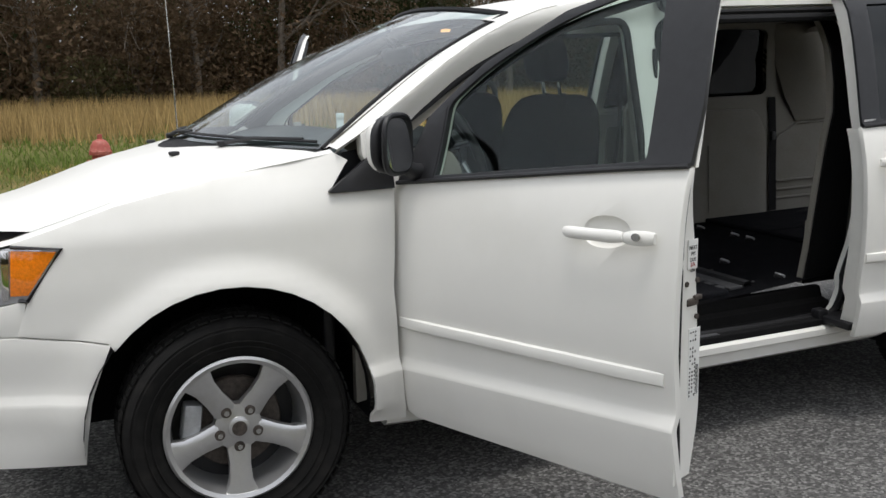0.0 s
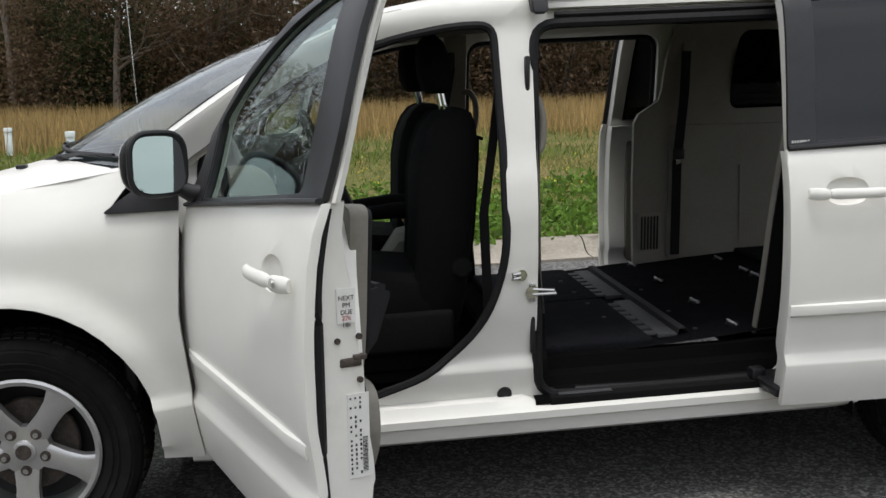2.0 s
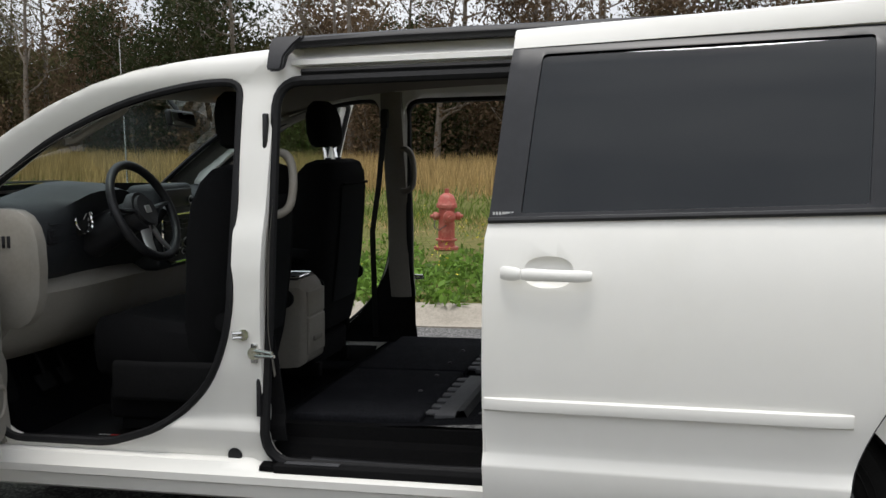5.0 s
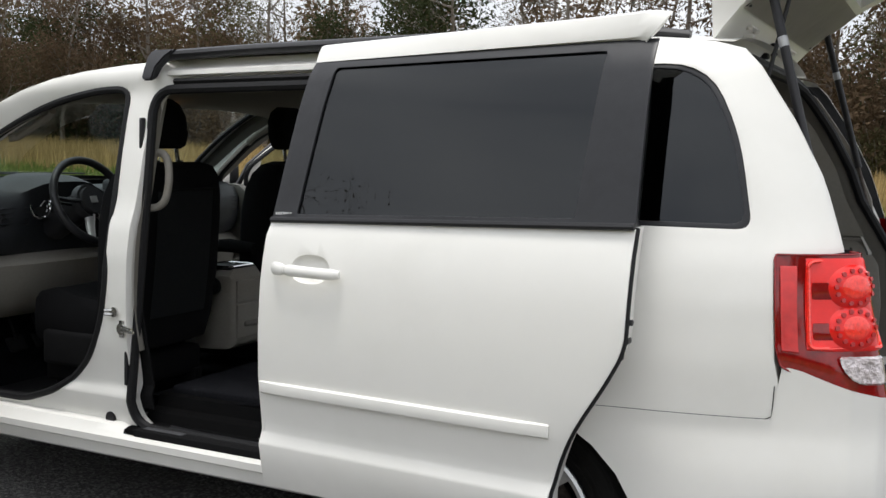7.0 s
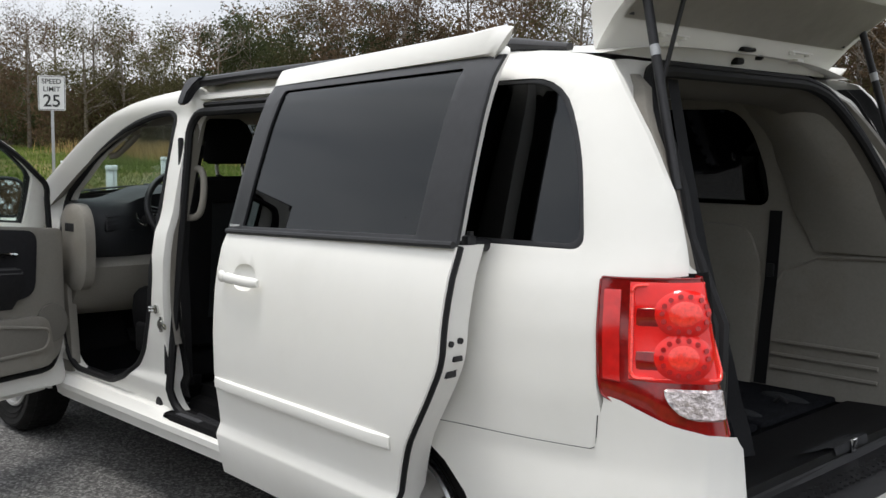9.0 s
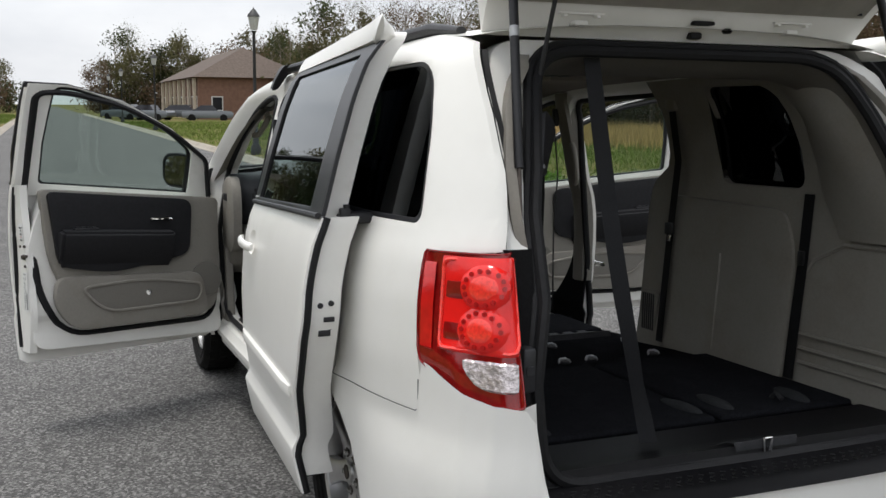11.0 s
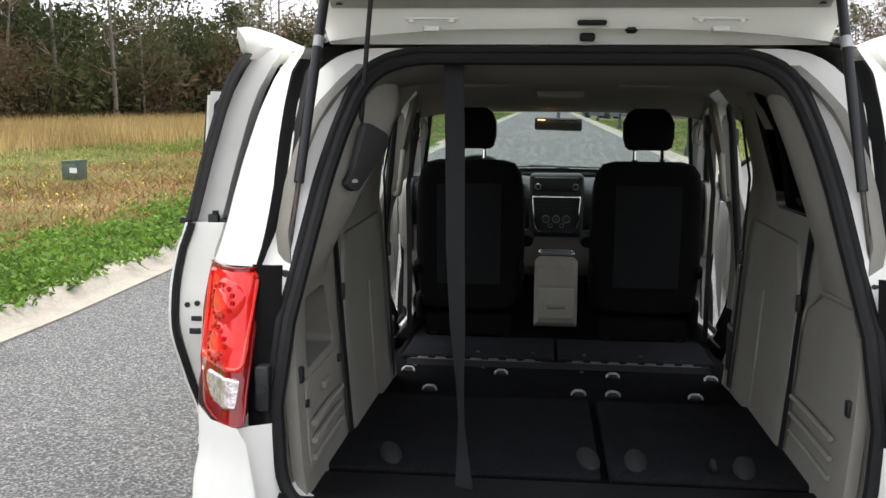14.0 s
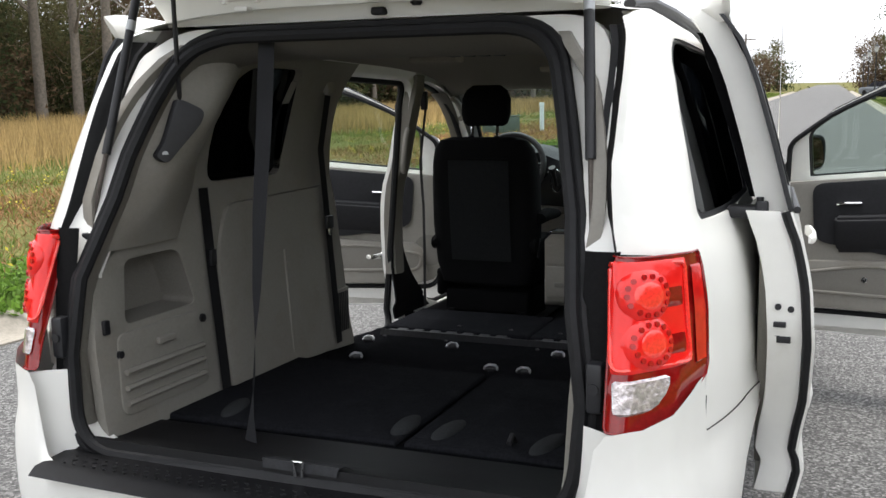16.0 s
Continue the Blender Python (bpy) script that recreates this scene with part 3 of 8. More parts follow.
def build_side(s):
    # fender
    out = [(0.548, 0.31), (0.522, 0.5), (0.497, 0.77), (0.512, 1.082), (0.30, 1.082), (0.375, 1.178), (0.335, 1.203)]
    out += [(0.02, 1.158), (-0.33, 1.085), (-0.50, 1.03), (-0.62, 0.993), (-0.615, 0.985), (-0.478, 0.976), (-0.577, 0.84), (-0.622, 0.715), (-0.372, 0.685)]
    arch = [p for p in ARCH_F[::-1] if p[1] > 0.31 and not (p[0] < 0 and p[1] < 0.66)]
    f = vpart("fender", mirrored(panel(out + arch, yfun=fender_y, th=0.02, step=0.03), s), PAINT, van)
    # dark wheel housing
    b = bmesh.new()
    add_loft(b, [[(x * 1.02, -0.90 + d, z) for x, z in ARCH_F] for d in (0.0, 0.08, 0.25, 0.42)])
    b.faces.new([v for v in b.verts if abs(v.co.y + 0.48) < 1e-4])
    vpart("wheel_housing", mirrored(b, s), TREAD, van)
    b = bmesh.new()
    add_loft(b, [[(x, -0.90 + d, z) for x, z in ARCH_R] for d in (0.0, 0.06, 0.12, 0.19)])
    b.faces.new([v for v in b.verts if abs(v.co.y + 0.71) < 1e-4])
    vpart("wheel_housing", mirrored(b, s), TREAD, van)
    # pressed side frame: pillars, sill and quarter panel in one piece
    out = [(0.53, 0.335), (0.53, 0.90), (0.50, 1.05), (0.42, 1.19)] + ROOFLINE[1:]
    out += [(tail_x(z) - 0.002, z) for z in np.linspace(1.645, 1.124, 12)] + [(3.772, 1.109), (3.795, 0.865), (3.81, 0.80), (3.81, 0.714), (3.45, 0.714), (3.14, 0.712)]
    out += [p for p in ARCH_R if p[1] > 0.32 and not (p[0] > 3.12 and p[1] < 0.706)] + [(2.66, 0.335)]
    b = panel(out, [AP_FRONT, AP_SLIDE, QWIN], yfun=jamb_y, th=0.055, step=0.03, bevel=0.006)
    for v in b.verts:
        # thin flange along the tail opening
        if v.co.z > 1.12 and v.co.x > tail_x(v.co.z) - 0.07:
            v.co.y = min(v.co.y, -jamb_y(v.co.x, v.co.z) + 0.018)
    vpart("side_frame", mirrored(b, s), PAINT, van)
    # rocker with its two long ridges
    rows = []
    for x in np.linspace(0.50, 2.72, 24):
        e = 0.012 * (1 if 0.52 < x < 2.7 else 0)
        rows.append([(x, -y, z) for y, z in ((0.80, 0.262), (0.845 + e, 0.260), (0.872 + e, 0.276), (0.880 + e, 0.318), (0.897 + e, 0.328), (0.897 + e, 0.352), (0.882 + e, 0.366), (0.868 + e, 0.388), (0.80, 0.405))])
        if x > 1.57:
            rows[-1] = [(px_, py_, min(pz_, 0.362)) for px_, py_, pz_ in rows[-1]]
    vpart("rocker_panel", mirrored(loft(rows, closed=True, cap=True), s), PAINT, van, "white sill panel with long ridges")
    # seals round the openings
    for loop, r in ((AP_FRONT, 0.014), (AP_SLIDE, 0.017)):
        cx, cz = sum(p[0] for p in loop) / len(loop), sum(p[1] for p in loop) / len(loop)
        pts = [(x + (cx - x) * 0.008, -jamb_y(x, z) + 0.004, z + (cz - z) * 0.008) for x, z in loop]
        vpart("door_seal", mirrored(tube(pts, r, 8, closed=True, up=(0, 1, 0)), s), RUBBER, van, "black rubber door seal")
    # quarter glass and its black border
    q_in = [(x + (3.2 - x) * 0.035, z + (1.4 - z) * 0.06) for x, z in QWIN]
    vpart("quarter_window", mirrored(panel(QWIN, [q_in], yfun=lambda x, z: corner_y(x, z) - 0.004, th=0.012, step=0.12, bevel=0.002), s), APPLIQUE, van)
    vpart("quarter_glass", mirrored(panel(q_in, yfun=lambda x, z: corner_y(x, z) - 0.008, th=0.004, step=0.12, bevel=0), s), TINT, van, "dark privacy quarter glass")
    # seam between quarter panel and bumper
    seam = [(x, 0.7165) for x in np.linspace(3.20, 3.785, 14)] + [(3.799, 0.724), (3.801, 0.80)]
    vpart("bumper_seam", mirrored(tube([(x, -corner_y(x, z) - 0.0006, z) for x, z in seam], 0.0013, 6), s), RUBBER, van)
    # sail panel ahead of the door mirror
    vpart("sail_panel", mirrored(panel(rounded([(0.29, 1.084, 0.02), (0.512, 1.084), (0.512, 1.24), (0.46, 1.20)]), yfun=lambda x, z: side(x, z) + 0.004, th=0.02, step=0.1), s), BLACK, van)
    # upper slide rail with its cream channel and the black roof rail
    rows = [[(x, -y, z) for y, z in ((0.64, 1.695), (0.675, 1.670), (0.705, 1.660), (0.736, 1.650), (0.738, 1.634), (0.70, 1.628))] for x in np.linspace(1.655, 2.52, 12)]
    vpart("slide_channel", mirrored(loft(rows), s), JAMB, van, "cream upper slide rail channel")
    # a black tube stands in for the shade in the groove below
    vpart("channel_track", mirrored(tube([(x, -0.735, 1.612) for x in np.linspace(1.69, 2.5, 6)], 0.011, 6), s), RUBBER, van, "dark strip painting the shade of the upper slide groove")
    rail = [(1.61, -0.755, 1.692), (1.64, -0.742, 1.70), (1.68, -0.733, 1.704), (1.8, -0.715, 1.708)] + [(x, -0.705, 1.712) for x in np.linspace(2.0, 3.0, 6)] + [(3.3, -0.69, 1.712), (3.48, -0.68, 1.69)]
    rows = [[(x - w, y - d, z), (x + w, y - d, z), (x + w, y + d, z), (x - w, y + d, z)] for x, y, z, w, d in ((1.628, -0.800, 1.612, 0.020, 0.010), (1.628, -0.793, 1.626, 0.027, 0.016), (1.628, -0.775, 1.66, 0.028, 0.02), (1.64, -0.752, 1.698, 0.042, 0.024), (1.655, -0.738, 1.722, 0.052, 0.02))]
    b = loft(rows, closed=True, cap=True)
    bmesh.ops.bevel(b, geom=[e for e in b.edges if e.calc_face_angle(0) > 0.6], offset=0.006, segments=2, affect="EDGES", clamp_overlap=True)
    vpart("rail_foot", mirrored(b, s), BLACK, van, "black foot of the roof rail")
    vpart("roof_rail", mirrored(tube(rail, [0.022, 0.026] + [0.025] * (len(rail) - 3) + [0.016], 10, flat=0.75), s), BLACK, van, "black roof rail")
    # strikers, plugs and bumpers in the jambs
    b = bmesh.new()
    add_disc(b, (1.553, -0.884, 0.80), (0, 1, 0), 0.018, 0.012, 16)
    add_tube(b, [(1.548, -0.89, 0.806), (1.522, -0.90, 0.806), (1.522, -0.90, 0.792), (1.548, -0.89, 0.792)], 0.006, 8)
    vpart("door_striker", mirrored(b, s), STEEL, van, "bright steel door striker")
    b = bmesh.new()
    add_disc(b, (1.588, -0.886, 0.742), (0, 1, 0), 0.022, 0.010, 18, bevel=0.003)
    add_box(b, (0.022, 0.008, 0.062), (1.588, -0.884, 0.742), bevel=0.003)
    add_tube(b, [(1.59, -0.886, 0.752), (1.655, -0.905, 0.748), (1.662, -0.905, 0.738), (1.59, -0.886, 0.735)], 0.006, 8)
    vpart("door_striker", mirrored(b, s), STEEL, van, "bright steel slide door striker")
    for x, z, w, h, r in ((1.594, 0.605, 0.016, 0.14, 0.005), (1.590, 1.42, 0.017, 0.13, 0.005)):
        vpart("jamb_bumper", mirrored(box((w, 0.02, h), (x, -jamb_y(x, z), z), bevel=r), s), BLACK, van)
    vpart("body_plug", mirrored(disc((1.503, -jamb_y(1.503, 0.405) - 0.002, 0.402), (0, 1, 0), 0.024, 0.012, 20, bevel=0.003), s), BLACK, van, "round black body plug")


def tail_lamp(s):
    def plan(z):
        k = (1.12 - z)
        out = [Vector((x + k * g, y - 0.016, z)) for x, y, g in ((3.775, -0.874, 0.10), (3.82, -0.868, 0.14), (3.872, -0.838, 0.18), (3.920, -0.805, 0.22), (3.950, -0.778, 0.25), (3.962, -0.755, 0.25), (3.955, -0.729, 0.25), (3.90, -0.716, 0.25))]
        for j, d in ((0, -0.002), (1, 0.003), (2, 0.006)):
            out[j].y = min(out[j].y, -corner_y(out[j].x, z) + d)
        return out

    zs = [1.138, 1.13, 1.09, 1.06, 1.03, 1.0, 0.97, 0.94, 0.91, 0.88, 0.85, 0.82, 0.79, 0.765, 0.755]

    def lens(s_, z, h=0.0):
        """A point of the lens: s_ metres round its plan from the front edge, at a height, h proud."""
        z = 0.766 + (z - 0.755) * 0.935
        pl = plan(z)
        cum = [0.0]
        for p_, q_ in zip(pl, pl[1:]):
            cum.append(cum[-1] + (q_ - p_).length)
        j = min(6, max(0, int(np.searchsorted(cum, s_)) - 1))
        f = (s_ - cum[j]) / (cum[j + 1] - cum[j])
        a_, b_ = pl[max(0, j - 1)], pl[min(7, j + 2)]
        p_ = pl[j].lerp(pl[j + 1], f)
        d_ = (pl[j + 1] - pl[j]).lerp(b_ - a_, 0.5).normalized()
        n_ = Vector((d_.y, -d_.x, 0.15)).normalized()
        lift = max(0, (0.90 - z)) / 0.134 * 0.085 * max(0, 1 - s_ / 0.2) ** 1.3
        return p_ + n_ * h + Vector((0, 0, lift))

    def patch(z_rows, spans, h, n=12):
        return loft([[lens(v, z, h if 0 < i < len(z_rows) - 1 else h * 0.2) for v in np.linspace(lo, hi, n)] for i, (z, (lo, hi)) in enumerate(zip(z_rows, spans))])

    lamp = vpart("tail_lamp", mirrored(patch(zs, [(0.0, 0.318)] * len(zs), 0.0, 26), s), LENSRED2, van, "red tail lamp with two LED rings and a clear reverse light")
    vpart("side_lens", mirrored(patch([1.108, 1.10, 1.0, 0.90, 0.875, 0.868], [(0.012, 0.052)] * 6, 0.004, 5), s), LENSMID, lamp)
    rim = [1.128, 1.12, 1.06, 1.0, 0.94, 0.90, 0.889, 0.884]
    vpart("bright_lens", mirrored(patch(rim, [(0.072, 0.292)] * 8, 0.004, 16), s), LENSRED, lamp, "bright red inner lens")
    for z in (1.052, 0.946):
        c0 = 0.195

        def dome(r, h0, h1, asp=1.0):
            b = bmesh.new()
            rings = []
            for q_ in (1.0, 0.95, 0.88, 0.75, 0.5, 0.2):
                rings.append([lens(c0 + r * asp * q_ * math.cos(a), z + r * q_ * 0.9 * math.sin(a), h0 + (h1 - h0) * (1 - q_ ** 4)) for a in np.linspace(0, 2 * math.pi, 30, endpoint=False)])
            add_loft(b, rings, closed=True)
            b.faces.new([v for v in b.verts][-30:])
            bmesh.ops.recalc_face_normals(b, faces=b.faces)
            return b

        vpart("lamp_ring", mirrored(dome(0.066, 0.003, 0.017, 1.05), s), LENSRED, lamp)
        vpart("lamp_core", mirrored(dome(0.034, 0.0165, 0.0195), s), LENSHOT, lamp)
        for k in range(14):
            led = bmesh.new()
            a = 2 * math.pi * k / 14
            e = lens(c0 + 0.049 * math.cos(a), z + 0.043 * math.sin(a), 0.014)
            o_ = lens(c0 + 0.049 * math.cos(a), z + 0.043 * math.sin(a), 0.02)
            add_disc(led, e, (o_ - e).normalized(), 0.006, 0.006, 8)
            vpart("led", mirrored(led, s), LENSDOT, lamp)
    loop = [(0.0, z) for z in np.linspace(1.13, 0.765, 12)] + [(v, 0.757) for v in np.linspace(0.006, 0.312, 14)] + [(0.318, z) for z in np.linspace(0.765, 1.13, 12)] + [(v, 1.137) for v in np.linspace(0.312, 0.006, 14)]
    vpart("lamp_bezel", mirrored(tube([lens(v, z, 0.001) for v, z in loop], 0.0028, 6, closed=True), s), LENSRED2, lamp)
    loop = rounded([(0.078, 0.892, 0.02), (0.288, 0.892, 0.02), (0.288, 1.12, 0.02), (0.078, 1.12, 0.02)])
    vpart("lens_rim", mirrored(tube([lens(v, z, 0.006) for v, z in loop], 0.005, 6, closed=True), s), LENSHOT, lamp)
    # deep red patches paint the shade inside each reflector bowl
    for z in (1.045, 0.94):
        vpart("lamp_shade", mirrored(patch([z + 0.022, z + 0.018, z, z - 0.022, z - 0.03], [(0.10, 0.15), (0.09, 0.15), (0.088, 0.148), (0.09, 0.152), (0.11, 0.16)], 0.0055, 6), s), LENSRED2, lamp)
    vpart("reverse_light", mirrored(patch([0.870, 0.864, 0.848, 0.828, 0.808, 0.800, 0.795], [(0.160, 0.285), (0.152, 0.29), (0.155, 0.292), (0.165, 0.292), (0.185, 0.292), (0.205, 0.29), (0.225, 0.28)], 0.006, 12), s), LENSCLEAR, lamp, "clear faceted reverse light")


def build_shell():
    # hood
    rows = []
    for u in np.linspace(0, 1, 18):
        row = []
        for y in np.linspace(-1, 1, 25):
            w = 0.80
            xr = 0.335 - 0.335 * (1 - abs(y) ** 2.2)
            xf = -0.52 - 0.36 * (1 - abs(y) ** 2.6)
            x = xf + (xr - xf) * u
            ze = lerp(x, [-0.9, -0.62, -0.33, 0.02, 0.34], [0.93, 0.985, 1.078, 1.15, 1.2])
            yy = y * (0.80 * taper(x) / taper(0.2) if x < 0.2 else 0.80) * 1.03
            z = ze + 0.075 * (1 - abs(y) ** 2.5) - 0.006 * (1 if abs(y) > 0.97 else 0)
            row.append((x, yy, z))
        rows.append(row)
    vpart("hood", loft(rows), PAINT, van, "white bonnet")
    # upper fender lip joining the bonnet
    for s in (-1, 1):
        b = bmesh.new()
        rr, seam = [], []
        for x, z in ((0.335, 1.203), (0.02, 1.158), (-0.33, 1.085), (-0.50, 1.03), (-0.62, 0.992), (-0.75, 0.965), (-0.86, 0.945)):
            w0 = fender_y(x, z)
            wh = (0.80 * taper(x) / taper(0.2) if x < 0.2 else 0.80) * 1.03
            rr.append([(x, -w0, z), (x, -(w0 * 0.4 + wh * 0.6), z + 0.008), (x, -wh + 0.02, z - 0.004), (x, -wh + (0.14 if x < -0.4 else 0.03), z - 0.03)])
            seam.append((x, -wh + 0.0215, z - 0.0015))
        add_loft(b, rr)
        bmesh.ops.recalc_face_normals(b, faces=b.faces)
        vpart("fender_lip", mirrored(b, s), PAINT, van)
        vpart("hood_seam", mirrored(tube(seam[:-2], 0.0028, 6), s), RUBBER, van)
    # nose: bumper skin, grille band and headlamps follow one plan curve
    def nose(y, grow=0.0):
        return -0.92 - grow + 0.50 * abs(y / 0.9) ** 3.2

    b = bmesh.new()
    rows = []
    for z, g in ((0.27, -0.04), (0.29, 0.0), (0.36, 0.03), (0.37, 0.015), (0.5, 0.02), (0.62, 0.02), (0.71, 0.005), (0.76, -0.005), (0.805, -0.02)):
        row = []
        for k in np.linspace(-1, 1, 41):
            y = 0.69 * math.copysign(abs(k) ** 0.7, k)
            zz = z
            row.append((nose(y, g), y * (1 + g * 0.3), zz))
        rows.append(row)
    add_loft(b, rows)
    bmesh.ops.recalc_face_normals(b, faces=b.faces)
    vpart("front_bumper", b, PAINT, van, "white front bumper")
    for s in (-1, 1):
        bl = panel([(-0.88, 0.29), (-0.455, 0.29), (-0.45, 0.36), (-0.43, 0.5), (-0.385, 0.63), (-0.365, 0.68), (-0.63, 0.71), (-0.88, 0.71)], yfun=lambda x, z: fender_y(x, z) + (0.012 if z < 0.36 else 0), th=0.03)
        vpart("front_bumper", mirrored(bl, s), PAINT, van, "white front bumper end")
        vpart("lamp_surround", mirrored(panel([(-0.60, 0.712), (-0.88, 0.712), (-0.88, 0.798), (-0.70, 0.798), (-0.59, 0.822)], yfun=lambda x, z: fender_y(x, z) - 0.002, th=0.03), s), PAINT, van)
        lamp = vpart("headlamp", mirrored(panel([(-0.86, 0.80), (-0.70, 0.80), (-0.585, 0.825), (-0.482, 0.972), (-0.60, 0.985), (-0.86, 0.95)], yfun=lambda x, z: fender_y(x, z) - 0.006, th=0.05), s), HEADLENS, van, "clear headlamp with amber side lens")
        vpart("turn_lens", mirrored(panel([(-0.632, 0.838), (-0.582, 0.838), (-0.495, 0.966), (-0.622, 0.974)], yfun=lambda x, z: fender_y(x, z) + 0.001, th=0.01), s), LENSAMBER, lamp, "amber turn lens")
        vpart("lamp_divider", mirrored(panel([(-0.656, 0.825), (-0.636, 0.826), (-0.626, 0.975), (-0.65, 0.978)], yfun=lambda x, z: fender_y(x, z) + 0.002, th=0.01), s), CHROME, lamp)
        vpart("lamp_bezel", mirrored(tube([(-0.61, -fender_y(-0.61, 0.83) - 0.002, 0.825), (-0.585, -fender_y(-0.585, 0.82) - 0.002, 0.822), (-0.482, -fender_y(-0.482, 0.97) - 0.002, 0.974), (-0.62, -fender_y(-0.62, 0.98) - 0.002, 0.985)], 0.006, 6), s), BLACK, lamp)
    rows = [[(nose(y, -0.02), y, z) for y in np.linspace(-0.55, 0.55, 12)] for z in (0.72, 0.8, 0.9, 0.96)]
    vpart("grille", loft(rows, th=0.02), BLACK, van, "dark grille")
    # windscreen
    def ws(u, y):
        xb, zb = 0.345 - 0.38 * (1 - abs(y) ** 2.2), 1.205 + 0.025 * (1 - y * y)
        xt, zt = 1.06 - 0.11 * (1 - y * y), 1.625 + 0.055 * (1 - y * y)
        bow = 0.03 * math.sin(math.pi * u)
        return (xb + (xt - xb) * u - bow * 0.5, y * (0.79 + (0.66 - 0.79) * u), zb + (zt - zb) * u + bow)

    vpart("windscreen", loft([[ws(u, y) for y in np.linspace(-0.97, 0.97, 17)] for u in np.linspace(0, 1, 9)]), WSHIELD, van, "clear windscreen")
    b = bmesh.new()
    for s in (-1, 1):
        add_tube(b, [ws(u, s * 0.985) for u in np.linspace(0, 1, 9)], 0.012, 6)
    add_tube(b, [ws(1.0, y) for y in np.linspace(-0.98, 0.98, 13)], 0.012, 6)
    vpart("windscreen_seal", b, RUBBER, van)
    rows = [[(ws(u, y)[0] - d, ws(u, y)[1], ws(u, y)[2] - 0.012 + h) for y in np.linspace(-1, 1, 17)] for u, d, h in ((0.05, 0.0, 0.0), (0.0, 0.03, -0.005), (0.0, 0.1, -0.03))]
    vpart("cowl_grille", loft(rows, th=0.01), BLACK, van, "black cowl panel below the windscreen")
    for s, x0 in ((-1, -0.45), (1, 0.1)):
        base = Vector(ws(0, x0 / 0.79)) + Vector((-0.015, 0, 0.004))
        tip = Vector(ws(0.035, (x0 - 0.26) / 0.79)) + Vector((-0.006, 0, 0.012))
        b = tube([base, base.lerp(tip, 0.4) + Vector((0, 0, 0.012)), tip], [0.009, 0.007, 0.006], 6)
        add_tube(b, [Vector(ws(0.03, y / 0.79)) + Vector((-0.004, 0, 0.008)) for y in np.linspace(x0 - 0.30, x0 + 0.26, 7)], 0.0055, 6)
        add_box(b, (0.026, 0.04, 0.02), base, bevel=0.006)
        vpart("wiper", b, BLACK, van, "black windscreen wiper")
    for s in (-1, 1):
        vpart("washer_nozzle", box((0.035, 0.03, 0.014), (-0.09, s * 0.38, 1.198), bevel=0.004), BLACK, van)
    # A pillars between windscreen and side frame
    for s in (-1, 1):
        rows = []
        for i in range(25):
            u = i / 24
            a = Vector(ws(u, -0.985))
            x = 0.34 + (1.2 - 0.34) * u
            z = lerp(x, [p[0] for p in ROOFLINE], [p[1] for p in ROOFLINE])
            c = Vector((x, -corner_y(x, z), z))
            rows.append([a, (a * 0.55 + c * 0.45) + Vector((0, 0, 0.012)), c + Vector((0, 0.003, 0.003)), c + Vector((0, 0.03, -0.012))])
        vpart("a_pillar", mirrored(loft(rows), s), PAINT, van)
    # roof
    rows = []
    for x in np.linspace(0.98, 3.60, 27):
        row = []
        for y in np.linspace(-1, 1, 21):
            z = lerp(x, [p[0] for p in ROOFLINE], [p[1] for p in ROOFLINE])
            w = corner_y(x, z) - 0.003
            row.append((x, y * w, z + 0.045 * (1 - abs(y) ** 3)))
        rows.append(row)
    vpart("roof", loft(rows), PAINT, van, "white roof skin")
    rows = []
    for x in np.linspace(1.0, 3.58, 14):
        z = lerp(x, [p[0] for p in ROOFLINE], [p[1] for p in ROOFLINE])
        w = corner_y(x, z) - 0.07
        rows.append([(x, y * w, z - 0.065 + 0.035 * (1 - abs(y) ** 4)) for y in np.linspace(-1, 1, 17)])
    vpart("headliner", loft(rows, th=0.012), HEADLINER, van, "grey cloth headliner")


def antenna():
    b = bmesh.new()
    add_disc(b, (0.085, 0.885, 1.145), (0, 0, 1), 0.016, 0.04, 12, 0.008)
    add_tube(b, [(0.085, 0.885, 1.15), (0.075, 0.885, 1.45), (0.065, 0.885, 1.70), (0.055, 0.885, 1.95)], [0.004, 0.0035, 0.003, 0.002], 6)
    vpart("antenna", b, STEEL, van, "thin whip aerial")


# opening at the tail, laid out in y and z and bent to the tail's slope
def tail_x(z):
    return lerp(z, [0.50, 0.62, 0.80, 1.0, 1.13, 1.3, 1.45, 1.6, 1.68, 1.72], [3.985, 3.98, 3.965, 3.945, 3.92, 3.86, 3.78, 3.68, 3.60, 3.55])


def frame_x(z):
    """The painted frame of the tail opening stands back from the pillars' edges."""
    return tail_x(z) - 0.07 * min(1.0, max(0.0, (z - 1.0) / 0.2))


TAIL_OUT = rounded([(-0.775, 0.50), (-0.775, 0.75), (-0.742, 0.80), (-0.735, 1.12), (-0.742, 1.13), (-0.73, 1.35), (-0.70, 1.52, 0.1), (-0.62, 1.665, 0.1), (0.62, 1.665, 0.1), (0.70, 1.52, 0.1), (0.73, 1.35), (0.742, 1.13), (0.735, 1.12), (0.742, 0.80), (0.775, 0.75), (0.775, 0.50)])
TAIL_IN = rounded([(-0.665, 0.545, 0.12), (-0.682, 0.80), (-0.655, 1.0), (-0.625, 1.2), (-0.58, 1.42, 0.15), (-0.51, 1.636, 0.15), (0.51, 1.636, 0.15), (0.58, 1.42, 0.15), (0.625, 1.2), (0.655, 1.0), (0.682, 0.80), (0.665, 0.545, 0.12)], 7)


